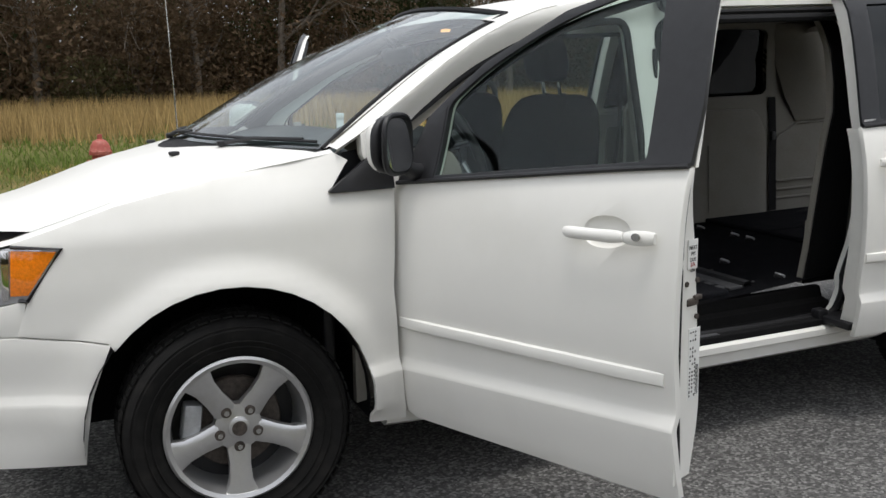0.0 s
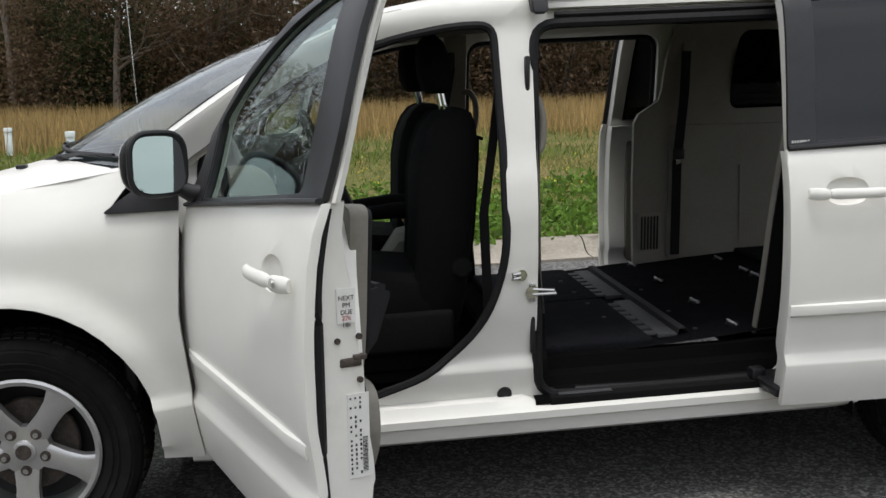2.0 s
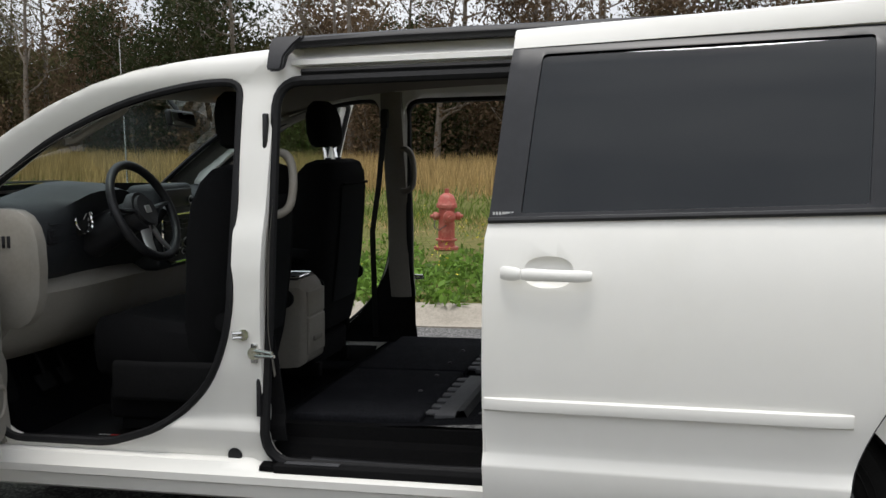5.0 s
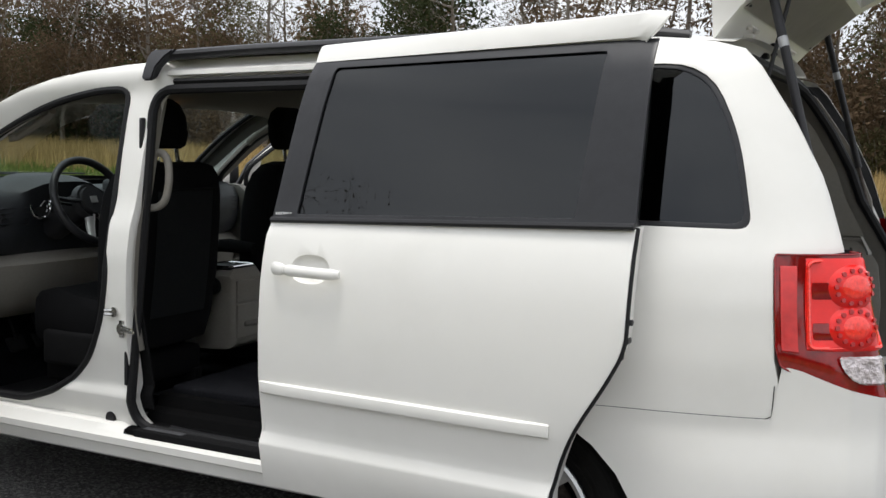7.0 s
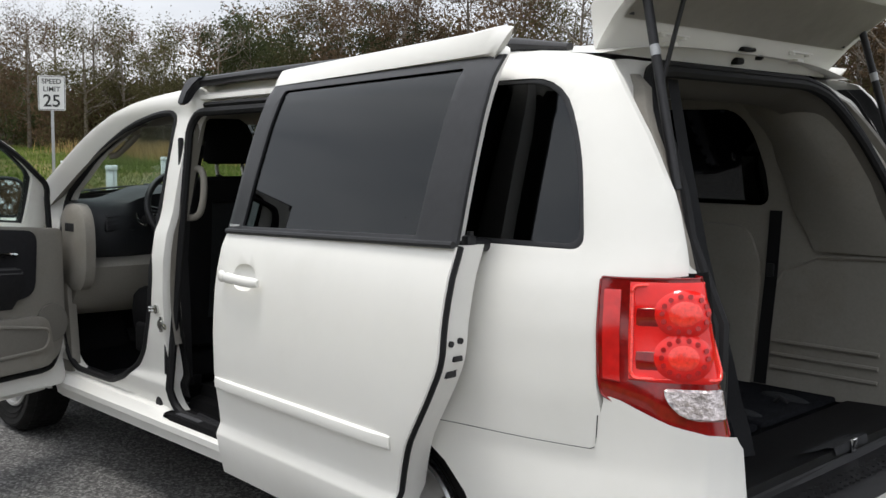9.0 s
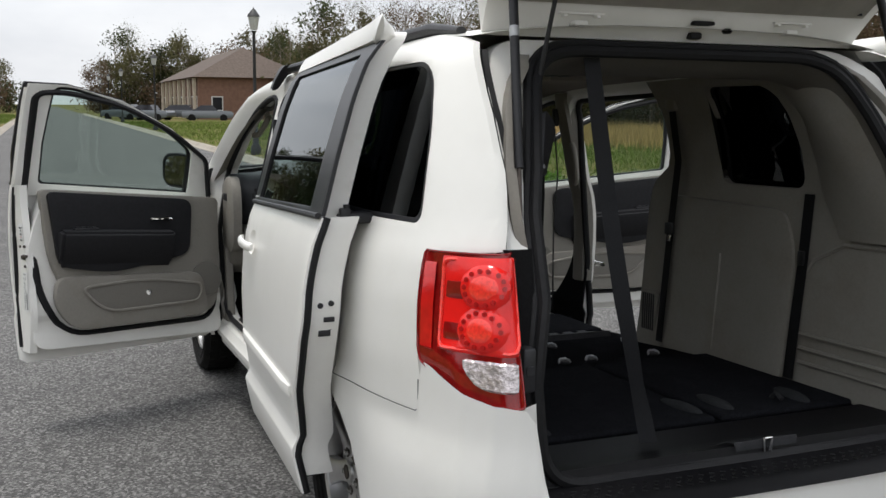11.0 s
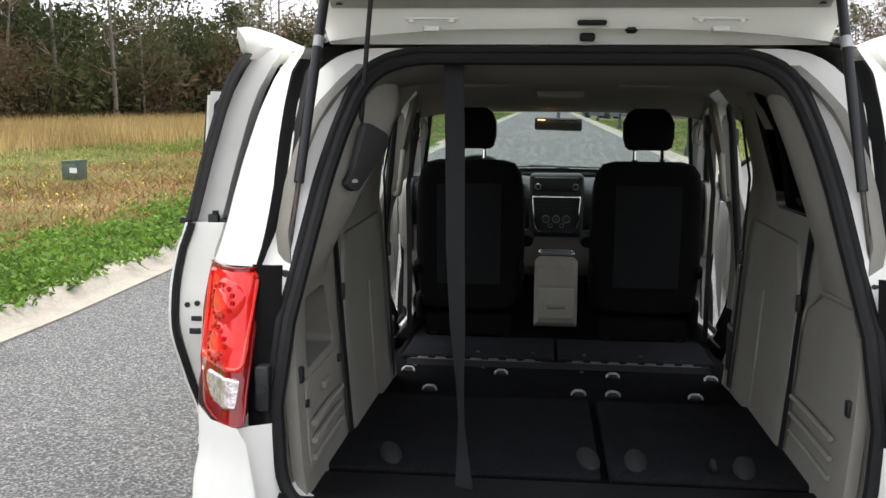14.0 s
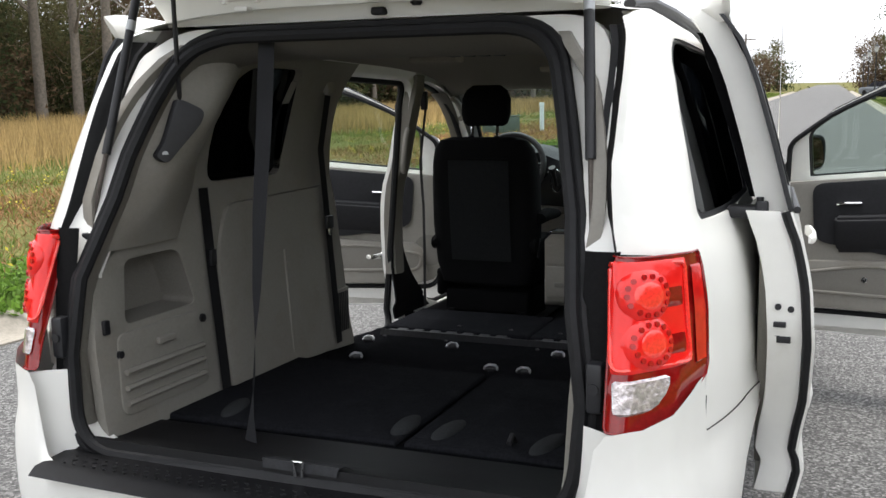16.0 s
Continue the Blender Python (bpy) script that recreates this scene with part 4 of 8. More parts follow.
def build_tail():
    bm = sheet(TAIL_OUT, [TAIL_IN], 0.08)
    for f in list(bm.faces):
        if f.normal.y > 0:
            f.normal_flip()
    got = bmesh.ops.extrude_face_region(bm, geom=bm.faces[:], use_keep_orig=True)
    inner = {g for g in got["geom"] if isinstance(g, bmesh.types.BMVert)}
    for v in bm.verts:
        y, z = v.co.x, v.co.z
        edge = max(0, (abs(y) - 0.66) / 0.1)
        rec = 0.05 * min(1.0, max(0.0, (z - 1.0) / 0.2)) * min(1.0, max(0.0, (abs(y) - 0.63) / 0.10)) * (1.0 if z < 1.6 else 0.5)
        v.co = Vector((frame_x(z) + rec - (0.07 if v in inner else 0.0) - 0.012 * edge, y, z))
    bmesh.ops.recalc_face_normals(bm, faces=bm.faces)
    vpart("tailgate_frame", bm, JAMB, van, "white painted frame of the tail opening")
    for r, grow, dx in ((0.017, 1.0, 0.012), (0.013, 1.035, 0.004)):
        pts = [(frame_x(z) + dx, y * grow, 1.1 + (z - 1.1) * grow) for y, z in TAIL_IN]
        vpart("tailgate_seal", tube(pts, r, 8, closed=True, up=(1, 0, 0)), RUBBER, van, "black rubber tailgate seal")
    # moulded edge trim that runs from the seal into the cargo bay
    arch = [(y, z) for y, z in TAIL_IN if z > 0.60]
    start = max(range(len(arch)), key=lambda i: abs(arch[i][0] - arch[i - 1][0]) if abs(arch[i][1] - arch[i - 1][1]) < 0.1 and arch[i][1] < 0.8 else 0)
    arch = arch[start:] + arch[:start]
    rows = []
    for y, z in arch:
        s_ = 1 if y > 0 else -1
        up = max(0.0, (z - 1.45) / 0.185)
        rows.append([(frame_x(z) + 0.004, y, z), (frame_x(z) - 0.03, y * 0.985, z - 0.02 * up), (frame_x(z) - 0.09, y + s_ * 0.012 * (1 - up), z - 0.045 * up), (frame_x(z) - 0.17, y + s_ * 0.03 * (1 - up), z - 0.055 * up)])
    vpart("tail_arch_trim", loft(rows, th=0.004), TRIM, van, "stone grey trim round the tail opening")
    # bumper with step pad
    px = [4.13, 4.12, 4.105, 4.09, 4.078, 4.062, 4.036, 3.975, 3.885, 3.79, 3.66]
    py = [0.0, 0.3, 0.5, 0.62, 0.70, 0.765, 0.822, 0.874, 0.908, 0.935, 0.963]
    rows = []
    for n, (z, g) in enumerate(((0.24, -0.05), (0.26, -0.012), (0.34, 0.012), (0.45, 0.022), (0.54, 0.022), (0.61, 0.016), (0.66, 0.004), (0.70, 0.0), (0.712, 0.0), (0.75, 0.0))):
        xf = 3.088 + 0.435 * math.sqrt(max(0.0, 1 - ((min(z, 0.71) - 0.27) / 0.445) ** 2))
        row = []
        for k in np.linspace(-1, 1, 141):
            i = abs(k) * 12
            if i <= 10:
                x, y = lerp(i, range(11), px), lerp(i, range(11), py)
            else:
                x = 3.66 + (xf - 3.66) * (i - 10) / 2
                y = 0.963 + 0.03 * (3.66 - x) / 0.205
            # the side wraps flush with the quarter panel
            if x < 3.97 and i > 6:
                y = corner_y(x, 0.714) + 0.0018 if x < 3.79 else y - 0.0105 * (3.97 - x) / 0.18
            zz = z
            if y < 0.745:
                cap = lerp(y, [0.66, 0.70, 0.735], [0.525, 0.56, 0.768])
                zz = min(z, cap - 0.002 * (9 - n))
            elif n >= 8 and x < 3.80:
                zz = 0.704 + 0.0065 * (n - 7)
                y += 0.002
            elif n >= 8:
                top = lerp(x, [3.80, 3.815, 3.86, 3.935, 4.0, 4.045, 4.07], [0.714, 0.852, 0.842, 0.812, 0.790, 0.776, 0.766])
                zz = 0.712 + (top - 0.712) * (0.5 if n == 8 else 1.0)
            f = min(1, i / 6)
            gg = g * min(1.0, max(0.0, (12 - i) / 2.5))
            row.append((x + gg * (1.2 - f), math.copysign(y + gg * f, k), zz))
        rows.append(row)
    vpart("rear_bumper", loft(rows), PAINT, van, "white rear bumper with a scuffed corner")
    rows = []
    for x, z in ((3.985, 0.56), (4.0, 0.545), (4.06, 0.542), (4.125, 0.538), (4.15, 0.52)):
        rows.append([(x + 0.02 * (1 - (y / 0.68) ** 2), y, z) for y in np.linspace(-0.70, 0.70, 15)])
    pad = vpart("step_pad", loft(rows, th=0.008), BLACK, van, "black ribbed plastic bumper step pad")
    stud = bmesh.new()
    for i in range(40):
        for j in range(3):
            y = -0.64 + i * 0.0328 + (0.016 if j % 2 else 0)
            add_box(stud, (0.006, 0.012, 0.003), (4.035 + j * 0.024 + 0.02 * (1 - (y / 0.68) ** 2), y, 0.5435), Matrix.Rotation(radians(35 if j % 2 else -35), 4, "Z"))
    vpart("tread", stud, RUBBER, pad)
    for s in (-1, 1):
        vpart("body_plug", mirrored(disc((3.985, -0.690, 0.545), (1, 0, 0), 0.014, 0.012, 16, bevel=0.003), s), BLACK, van)
        # painted corner between the bumper and the tail opening
        rows = [[(tail_x(z) + 0.008, -0.668, z), (tail_x(z) + 0.03, -0.698, z), (tail_x(z) + 0.052, -0.732, z), (4.052, -0.778, z - 0.004)] for z in np.linspace(0.50, 0.762, 7)]
        vpart("bumper_corner", mirrored(loft(rows), s), PAINT, van)
        # black gutter and bracket beside the lamp
        rows = [[(tail_x(z) + 0.004 + dx, -y, z) for y, dx in ((0.762, -0.02), (0.74, 0.006), (0.695, 0.008), (0.676, 0.0))] for z in np.linspace(0.745, 1.13, 8)]
        vpart("lamp_gutter", mirrored(loft(rows), s), TREAD, van)
        b = box((0.05, 0.035, 0.11), (3.975, -0.712, 0.845), bevel=0.008)
        add_disc(b, (4.002, -0.712, 0.845), (1, 0, 0), 0.012, 0.006, 12)
        vpart("gate_bumper", mirrored(b, s), APPLIQUE, van)
        rows = []
        for z in np.linspace(1.10, 1.63, 16):
            y0 = corner_y(tail_x(z) - 0.004, z) - 0.020
            rows.append([(tail_x(z) - 0.004, -y0 - 0.002, z), (tail_x(z) - 0.008, -y0 + 0.004, z), (tail_x(z) - 0.030, -y0 + 0.012, z), (tail_x(z) - 0.044, -y0 + 0.024, z), (tail_x(z) - 0.040, -y0 + 0.040, z), (tail_x(z) - 0.07, -y0 + 0.048, z)])
        vpart("body_gutter", mirrored(loft(rows), s), RUBBER, van, "black gutter strip beside the tail opening")
        # gas strut
        a0, mid = Vector((3.885, -0.684, 1.09)), Vector((3.817, -0.662, 1.32))
        a1 = mid + Vector((-0.162, 0.047, 0.552)).normalized() * 0.56
        b = tube([a0, mid], 0.0065, 8)
        vpart("strut_rod", mirrored(b, s), DARKMETAL, van)
        strut = vpart("gas_strut", mirrored(tube([mid, a1], 0.0125, 10), s), BLACK, van, "black gas strut")
        vpart("strut_joint", mirrored(box((0.03, 0.03, 0.05), a0, bevel=0.008), s), BLACK, strut)
        vpart("strut_band", mirrored(tube([mid.lerp(a1, 0.62), mid.lerp(a1, 0.67)], 0.0131, 10), s), GALV, strut)
        tail_lamp(s)
    # sill plate with the latch hook
    rows = [[(x, y, z) for y in np.linspace(-0.64, 0.64, 13)] for x, z in ((3.70, 0.545), (3.86, 0.552), (3.93, 0.560), (3.97, 0.578), (3.995, 0.582), (4.0, 0.56))]
    sill = vpart("sill_plate", loft(rows, th=0.01), BLACK, van, "black plastic loading sill")
    b = loft([[(x, y, z) for y in np.linspace(-w, w, 7)] for x, z, w in ((3.915, 0.566, 0.135), (3.955, 0.577, 0.125), (3.975, 0.588, 0.112), (3.997, 0.592, 0.105), (4.004, 0.57, 0.10))], th=0.004)
    vpart("latch_well", b, PLATE, sill)
    b = tube([(4.006, -0.011, 0.56), (4.006, -0.011, 0.598), (4.006, 0.011, 0.598), (4.006, 0.011, 0.56)], 0.005, 8)
    vpart("latch_hook", b, CHROME, sill, "bright latch hook")


def gate_turn(deg):
    h = Vector((3.57, 0, 1.682 + RAKE * 3.57))
    return Matrix.Translation(h) @ Matrix.Rotation(radians(-deg), 4, "Y") @ Matrix.Translation(-h)


def build_gate():
    turn = gate_turn(92)

    def outline(z):
        return lerp(z, [0.60, 0.8, 1.1, 1.3, 1.5, 1.66, 1.72], [0.66, 0.70, 0.72, 0.71, 0.69, 0.668, 0.655])

    zs = [1.72, 1.69, 1.64, 1.56, 1.45, 1.3, 1.15, 1.0, 0.85, 0.7, 0.62, 0.60]
    outer, inner = [], []
    for z in zs:
        w = outline(z)
        outer.append([(tail_x(z) + 0.075 + 0.05 * max(0, (z - 1.55) / 0.15) + 0.03 * (1 - abs(k) ** 3), k * w, z) for k in np.linspace(-1, 1, 15)])
        inner.append([(tail_x(z) + 0.014, k * (w - 0.012), z) for k in np.linspace(-1, 1, 15)])
    b = bmesh.new()
    ro = [[b.verts.new(p) for p in r] for r in outer]
    ri = [[b.verts.new(p) for p in r] for r in inner]
    n = 15
    for rows_, flip in ((ro, False), (ri, True)):
        for i in range(len(zs) - 1):
            for j in range(n - 1):
                if zs[i] <= 1.45 and zs[i + 1] >= 1.0 and 1 <= j < n - 2:
                    continue
                q = (rows_[i][j], rows_[i][j + 1], rows_[i + 1][j + 1], rows_[i + 1][j])
                b.faces.new(q[::-1] if flip else q)
    for i in range(len(zs) - 1):
        for j in (0, n - 1):
            b.faces.new((ro[i][j], ro[i + 1][j], ri[i + 1][j], ri[i][j]))
    for i in (0, len(zs) - 1):
        for j in range(n - 1):
            b.faces.new((ro[i][j], ro[i][j + 1], ri[i][j + 1], ri[i][j]))
    # sides of the window opening
    ia, ib = zs.index(1.45), zs.index(1.0)
    for j in range(1, n - 2):
        for i in (ia, ib):
            b.faces.new((ro[i][j], ro[i][j + 1], ri[i][j + 1], ri[i][j]))
    for i in range(ia, ib):
        for j in (1, n - 2):
            b.faces.new((ro[i][j], ro[i + 1][j], ri[i + 1][j], ri[i][j]))
    bmesh.ops.recalc_face_normals(b, faces=b.faces)
    gate = vpart("liftgate", b, PAINT, van, "white liftgate raised overhead", turn=turn)
    pane = [[(tail_x(z) + 0.085, k * 0.63, z) for k in np.linspace(-1, 1, 9)] for z in (1.46, 1.3, 1.15, 0.99)]
    vpart("gate_glass", loft(pane), TINT, gate, "dark privacy glass", turn=turn)
    lin = [[(tail_x(z) + 0.008 - 0.008 * math.sin(i / 4 * math.pi), k * (outline(z) - 0.05), z) for k in np.linspace(-1, 1, 13)] for i, z in enumerate((1.64, 1.60, 1.55, 1.51, 1.47))]
    vpart("gate_trim", loft(lin, th=0.01), GATECREAM, gate, "cream painted inner panel", turn=turn)
    lin = [[(tail_x(z) + 0.006, k * (outline(z) - 0.06), z) for k in np.linspace(-1, 1, 13)] for z in (0.98, 0.9, 0.8, 0.7, 0.65)]
    vpart("gate_trim", loft(lin, th=0.01), TRIM, gate, "grey liftgate trim panel", turn=turn)
    for s in (-1, 1):
        vpart("gate_bolt", disc((tail_x(1.63) + 0.012, s * 0.60, 1.635), (1, 0, 0), 0.011, 0.014, 12), BLACK, gate, turn=turn)
    b = box((0.012, 0.075, 0.03), (tail_x(1.675) + 0.01, 0.045, 1.675), bevel=0.005)
    add_box(b, (0.02, 0.04, 0.03), (tail_x(1.70) + 0.006, 0.035, 1.70), bevel=0.006)
    vpart("wire_boot", b, RUBBER, gate, "black wiring grommet", turn=turn)
    vpart("grommet", disc((tail_x(1.69) + 0.01, 0.145, 1.69), (1, 0, 0), 0.016, 0.014, 14, bevel=0.004), RUBBER, gate, turn=turn)
    for s in (-1, 1):
        b = box((0.006, 0.14, 0.022), (tail_x(1.665) + 0.010, s * 0.365, 1.665), bevel=0.002)
        add_box(b, (0.014, 0.042, 0.06), (tail_x(1.69) + 0.012, s * 0.365, 1.69), bevel=0.004)
        hinge = vpart("gate_hinge", b, JAMB, gate, "painted liftgate hinge", turn=turn)
        for dy in (-0.052, 0.052):
            vpart("hinge_bolt", disc((tail_x(1.665) + 0.005, s * 0.365 + dy, 1.665), (1, 0, 0), 0.010, 0.010, 6), JAMB, hinge, turn=turn)
    # tether from the gate to the plate on the driver's side
    vpart("tether", tube([(3.72, -0.488, 1.90), (3.68, -0.516, 1.671), (3.645, -0.540, 1.47), (3.632, -0.549, 1.40)], 0.0065, 8), BLACK, gate, "thin black gate tether")


for s in (-1, 1):
    build_side(s)
build_shell()
antenna()
build_tail()
build_gate()


# ---- doors and wheels ----
HINGE = Vector((0.56, -0.945, 0))
FRONT_SWING = 69.0


def door_turn(s):
    h = Vector((HINGE.x, HINGE.y * -s, 0))
    return Matrix.Translation(h) @ Matrix.Rotation(radians((77.0 if s > 0 else FRONT_SWING) * s), 4, "Z") @ Matrix.Translation(-h)


def bowl_rim(x, z, k=1.0):
    """Outline of the finger recess behind a pull handle."""
    return [(x + 0.068 * k * math.copysign(abs(math.cos(a)) ** 0.8, math.cos(a)), z + 0.042 * k * math.copysign(abs(math.sin(a)) ** 0.9, math.sin(a))) for a in np.linspace(0, 2 * math.pi, 28, endpoint=False)]


def handle(x, z, yf, flip=1):
    """Pull grip and fixed cap along the door skin, and the pressed recess behind; flip=-1 puts the cap in front."""
    def bar(u0, u1, hh, n):
        rows = []
        for i, u in enumerate(np.linspace(u0, u1, n)):
            e = 0.72 if i in (0, n - 1) else 0.93 if i in (1, n - 2) else 1.0
            xx = x + u * flip
            off = 0.024 * (1 - min(1.0, (abs(u) / 0.135)) ** 4) + 0.006
            zc, h = z - 0.004 + 0.05 * u * -flip * 0.5, (hh + 0.03 * max(0.0, u)) * e
            ys = -yf(xx, z)
            rows.append([(xx, ys - off - d, zc + h * q) for d, q in ((0.0, -1.0), (0.008 * e, -0.98), (0.013 * e, -0.6), (0.0145 * e, 0.0), (0.012 * e, 0.65), (0.006 * e, 0.98), (0.0, 1.0))])
            if i in (0, n - 1):
                rows[-1] = [(xx, min(ys + 0.004, py) if abs(u) > 0.1 else py, pz) for xx, py, pz in rows[-1]]
        return loft(rows, closed=True, cap=True)

    rings = []
    for k, d in ((1.0, 0.0), (0.97, 0.003), (0.88, 0.009), (0.66, 0.015), (0.35, 0.017)):
        rings.append([(px_, -yf(px_, pz_) + d, pz_) for px_, pz_ in bowl_rim(x, z, k)])
    bowl = bmesh.new()
    add_loft(bowl, rings, closed=True)
    bowl.faces.new(bowl.verts[-28:])
    bmesh.ops.recalc_face_normals(bowl, faces=bowl.faces)
    return bar(-0.118, 0.069, 0.0155, 14), bar(0.0705, 0.128, 0.0155, 7), bowl


def build_front_door(s):
    turn = door_turn(s)
    def tv(name, b, m, parent, label="", smooth=38):
        for v in b.verts:
            v.co.z += 0.015 * min(1.0, max(0.0, (v.co.x - 0.56) / 0.95))
            v.co.x += 0.022 * min(1.0, max(0.0, (v.co.x - 0.75) / 0.6)) + 0.04 * min(1.0, max(0.0, (v.co.x - 1.40) / 0.1))
        return vpart(name, mirrored(b, s), m, parent, label, smooth, turn)

    yf = lambda x, z: side(x, z) + 0.0
    low = [(0.562, 0.335), (0.60, 0.318), (1.515, 0.285), (1.54, 0.30), (1.54, 0.6), (1.545, 0.9), (1.54, 1.15), (0.525, 1.09), (0.505, 0.78), (0.535, 0.5)]
    door = tv("front_door", panel(low, [bowl_rim(1.36, 0.985)], yfun=yf, th=0.022, bevel=0.006), PAINT, van, "open white front door with grey and black inner trim")
    # upper frame
    top = [(0.535, 1.094), (1.54, 1.154), (1.545, 1.3), (1.515, 1.632), (1.36, 1.634), (1.09, 1.578), (0.82, 1.452), (0.62, 1.30)]
    hole = rounded([(0.705, 1.120), (1.435, 1.164, 0.02), (1.43, 1.35), (1.405, 1.605, 0.03), (1.32, 1.606, 0.05), (1.09, 1.552, 0.1), (0.84, 1.435, 0.1), (0.705, 1.335, 0.03)])
    tv("window_frame", panel(top, [hole], yfun=lambda x, z: side(x, z) + 0.002, th=0.018, bevel=0.004), APPLIQUE, door, "satin black window frame")
    tv("door_glass", panel(hole, yfun=lambda x, z: side(x, z) - 0.014, th=0.003, step=0.04, bevel=0), GLASS, door, "clear door glass")
    tv("belt_strip", tube([(x, -side(x, 1.09 + 0.06 * (x - 0.535)) - 0.004, 1.095 + 0.06 * (x - 0.535)) for x in np.linspace(0.54, 1.54, 12)], 0.010, 8, flat=0.7), BLACK, door)
    # white jamb face on the shut edge
    rows = []
    for z in np.linspace(0.34, 1.15, 14):
        y = side(1.53, max(z, 0.6)) - 0.012 * max(0, 0.6 - z)
        rows.append([(1.536, -y + 0.006, z), (1.537, -y + 0.014, z), (1.526, -y + 0.04, z), (1.520, -y + 0.055, z), (1.516, -y + lerp(z, [0.34, 0.5, 0.8, 0.95, 1.06, 1.15], [0.11, 0.145, 0.14, 0.115, 0.082, 0.06]), z), (1.49, -y + lerp(z, [0.34, 0.5, 0.8, 0.95, 1.06, 1.15], [0.12, 0.158, 0.153, 0.128, 0.095, 0.066]), z)])
    tv("door_jamb", loft(rows), JAMB, door)
    tv("edge_seal", tube([(1.523, -side(1.53, 0.72) + 0.036 + 0.35 * max(0.0, z - 0.95) ** 1.5 + 0.06 * max(0.0, 0.6 - z), z) for z in np.linspace(0.36, 1.14, 30)], 0.014, 8), RUBBER, door, "black shut edge seal")
    rows = []
    for z in np.linspace(1.15, 1.605, 8):
        y = side(1.53, z)
        x = 1.545 - 0.03 * (z - 1.15) / 0.45
        rows.append([(x - 0.004, -y + 0.022, z), (x + 0.001, -y + 0.028, z), (x - 0.010, -y + 0.044, z), (x - 0.05, -y + 0.046, z)])
    tv("frame_jamb", loft(rows), JAMB, door)
    # inner white frame round the window
    inn = [(0.56, 1.08), (1.53, 1.10), (1.53, 1.3), (1.50, 1.624), (1.36, 1.627), (1.09, 1.571), (0.82, 1.445), (0.63, 1.30)]
    wide = [(x + (x - 1.08) * 0.035, z + (z - 1.36) * 0.045) for x, z in hole]
    tv("inner_frame", panel(inn, [wide], yfun=lambda x, z: side(x, z) - 0.017, th=0.022, bevel=0.006), JAMB, door)
    # seal that runs round the inside
    loop = rounded([(0.60, 0.44, 0.1), (1.40, 0.42, 0.12), (1.48, 0.62, 0.1), (1.495, 1.1), (1.475, 1.585, 0.04), (1.36, 1.592, 0.05), (1.09, 1.547, 0.1), (0.82, 1.43, 0.1), (0.60, 1.28, 0.05)])
    tv("door_seal", tube([(x, -side(x, z) + (0.150 if z < 1.1 else 0.046), z) for x, z in loop], 0.013, 8, closed=True, up=(0, 1, 0)), RUBBER, door)
    # deep inner shell and trim
    shell = rounded([(0.56, 0.36, 0.06), (1.50, 0.36, 0.05), (1.515, 0.6), (1.515, 0.80, 0.1), (1.475, 1.0, 0.1), (1.44, 1.11, 0.02), (0.56, 1.07, 0.02)])
    tv("inner_shell", panel(shell, yfun=lambda x, z: min(side(x, z), side(x, 0.75)) - 0.045, th=0.10, bevel=0.012), JAMB, door, "white inner door shell")
    trim = rounded([(0.60, 0.47, 0.12), (1.30, 0.46, 0.2), (1.44, 0.72, 0.15), (1.47, 1.135, 0.03), (0.58, 1.09, 0.03), (0.575, 0.7)])
    yt = lambda x, z: side(x, 0.75) - 0.145
    tv("door_trim", panel(trim, yfun=yt, th=0.045, bevel=0.015), TRIM, door, "stone grey moulded door trim")
    dark = rounded([(0.76, 0.80, 0.06), (1.16, 0.72, 0.10), (1.42, 0.76, 0.06), (1.45, 1.125, 0.03), (0.74, 1.085, 0.06)])
    tv("trim_inlay", panel(dark, yfun=lambda x, z: yt(x, z) - 0.044, th=0.022 + 0.0, bevel=0.01), TRIMDARK, door, "black upper trim inlay")
    arm = bmesh.new()
    add_loft(arm, [[(x, -yt(x, 0.9) + 0.044 + dy, z + 0.03 * (x - 1.1)) for dy, z in ((0.0, 0.74), (0.05, 0.80), (0.085, 0.90), (0.085, 0.925), (0.05, 0.94), (0.0, 0.93))] for x in (0.86, 0.92, 1.0, 1.15, 1.30, 1.38, 1.42)], closed=True, cap=True)
    bmesh.ops.recalc_face_normals(arm, faces=arm.faces)
    bmesh.ops.bevel(arm, geom=[e for e in arm.edges if e.calc_face_angle(0) > 0.6], offset=0.012, segments=2, affect="EDGES", clamp_overlap=True)
    tv("armrest", arm, TRIMDARK, door, "black padded armrest")
    sw = bmesh.new()
    add_box(sw, (0.12, 0.04, 0.012), (1.30, -yt(1.3, 0.9) + 0.085, 0.945), bevel=0.004)
    for k in range(4):
        add_box(sw, (0.02, 0.012, 0.01), (1.262 + 0.026 * k, -yt(1.3, 0.9) + 0.085, 0.954), bevel=0.003)
    tv("window_switch", sw, BLACK, door)
    ih = tube([(0.86, -yt(0.9, 1.0) + 0.072, 0.985), (0.90, -yt(0.9, 1.0) + 0.08, 0.99), (0.97, -yt(0.9, 1.0) + 0.075, 0.99)], 0.010, 8, flat=0.8)
    tv("inner_handle", ih, CHROME, door, "chrome inner handle")
    low_trim = rounded([(0.66, 0.47, 0.08), (1.38, 0.445, 0.10), (1.445, 0.58, 0.06), (1.43, 0.715, 0.05), (0.70, 0.70, 0.06)])
    tv("pocket_shell", panel(low_trim, yfun=lambda x, z: yt(x, z) - 0.036, th=0.045, bevel=0.018), TRIM, door, "grey moulded pocket bulge")
    pocket = rounded([(0.72, 0.55, 0.05), (1.22, 0.53, 0.08), (1.34, 0.66, 0.06), (1.0, 0.685, 0.1), (0.70, 0.64, 0.04)])
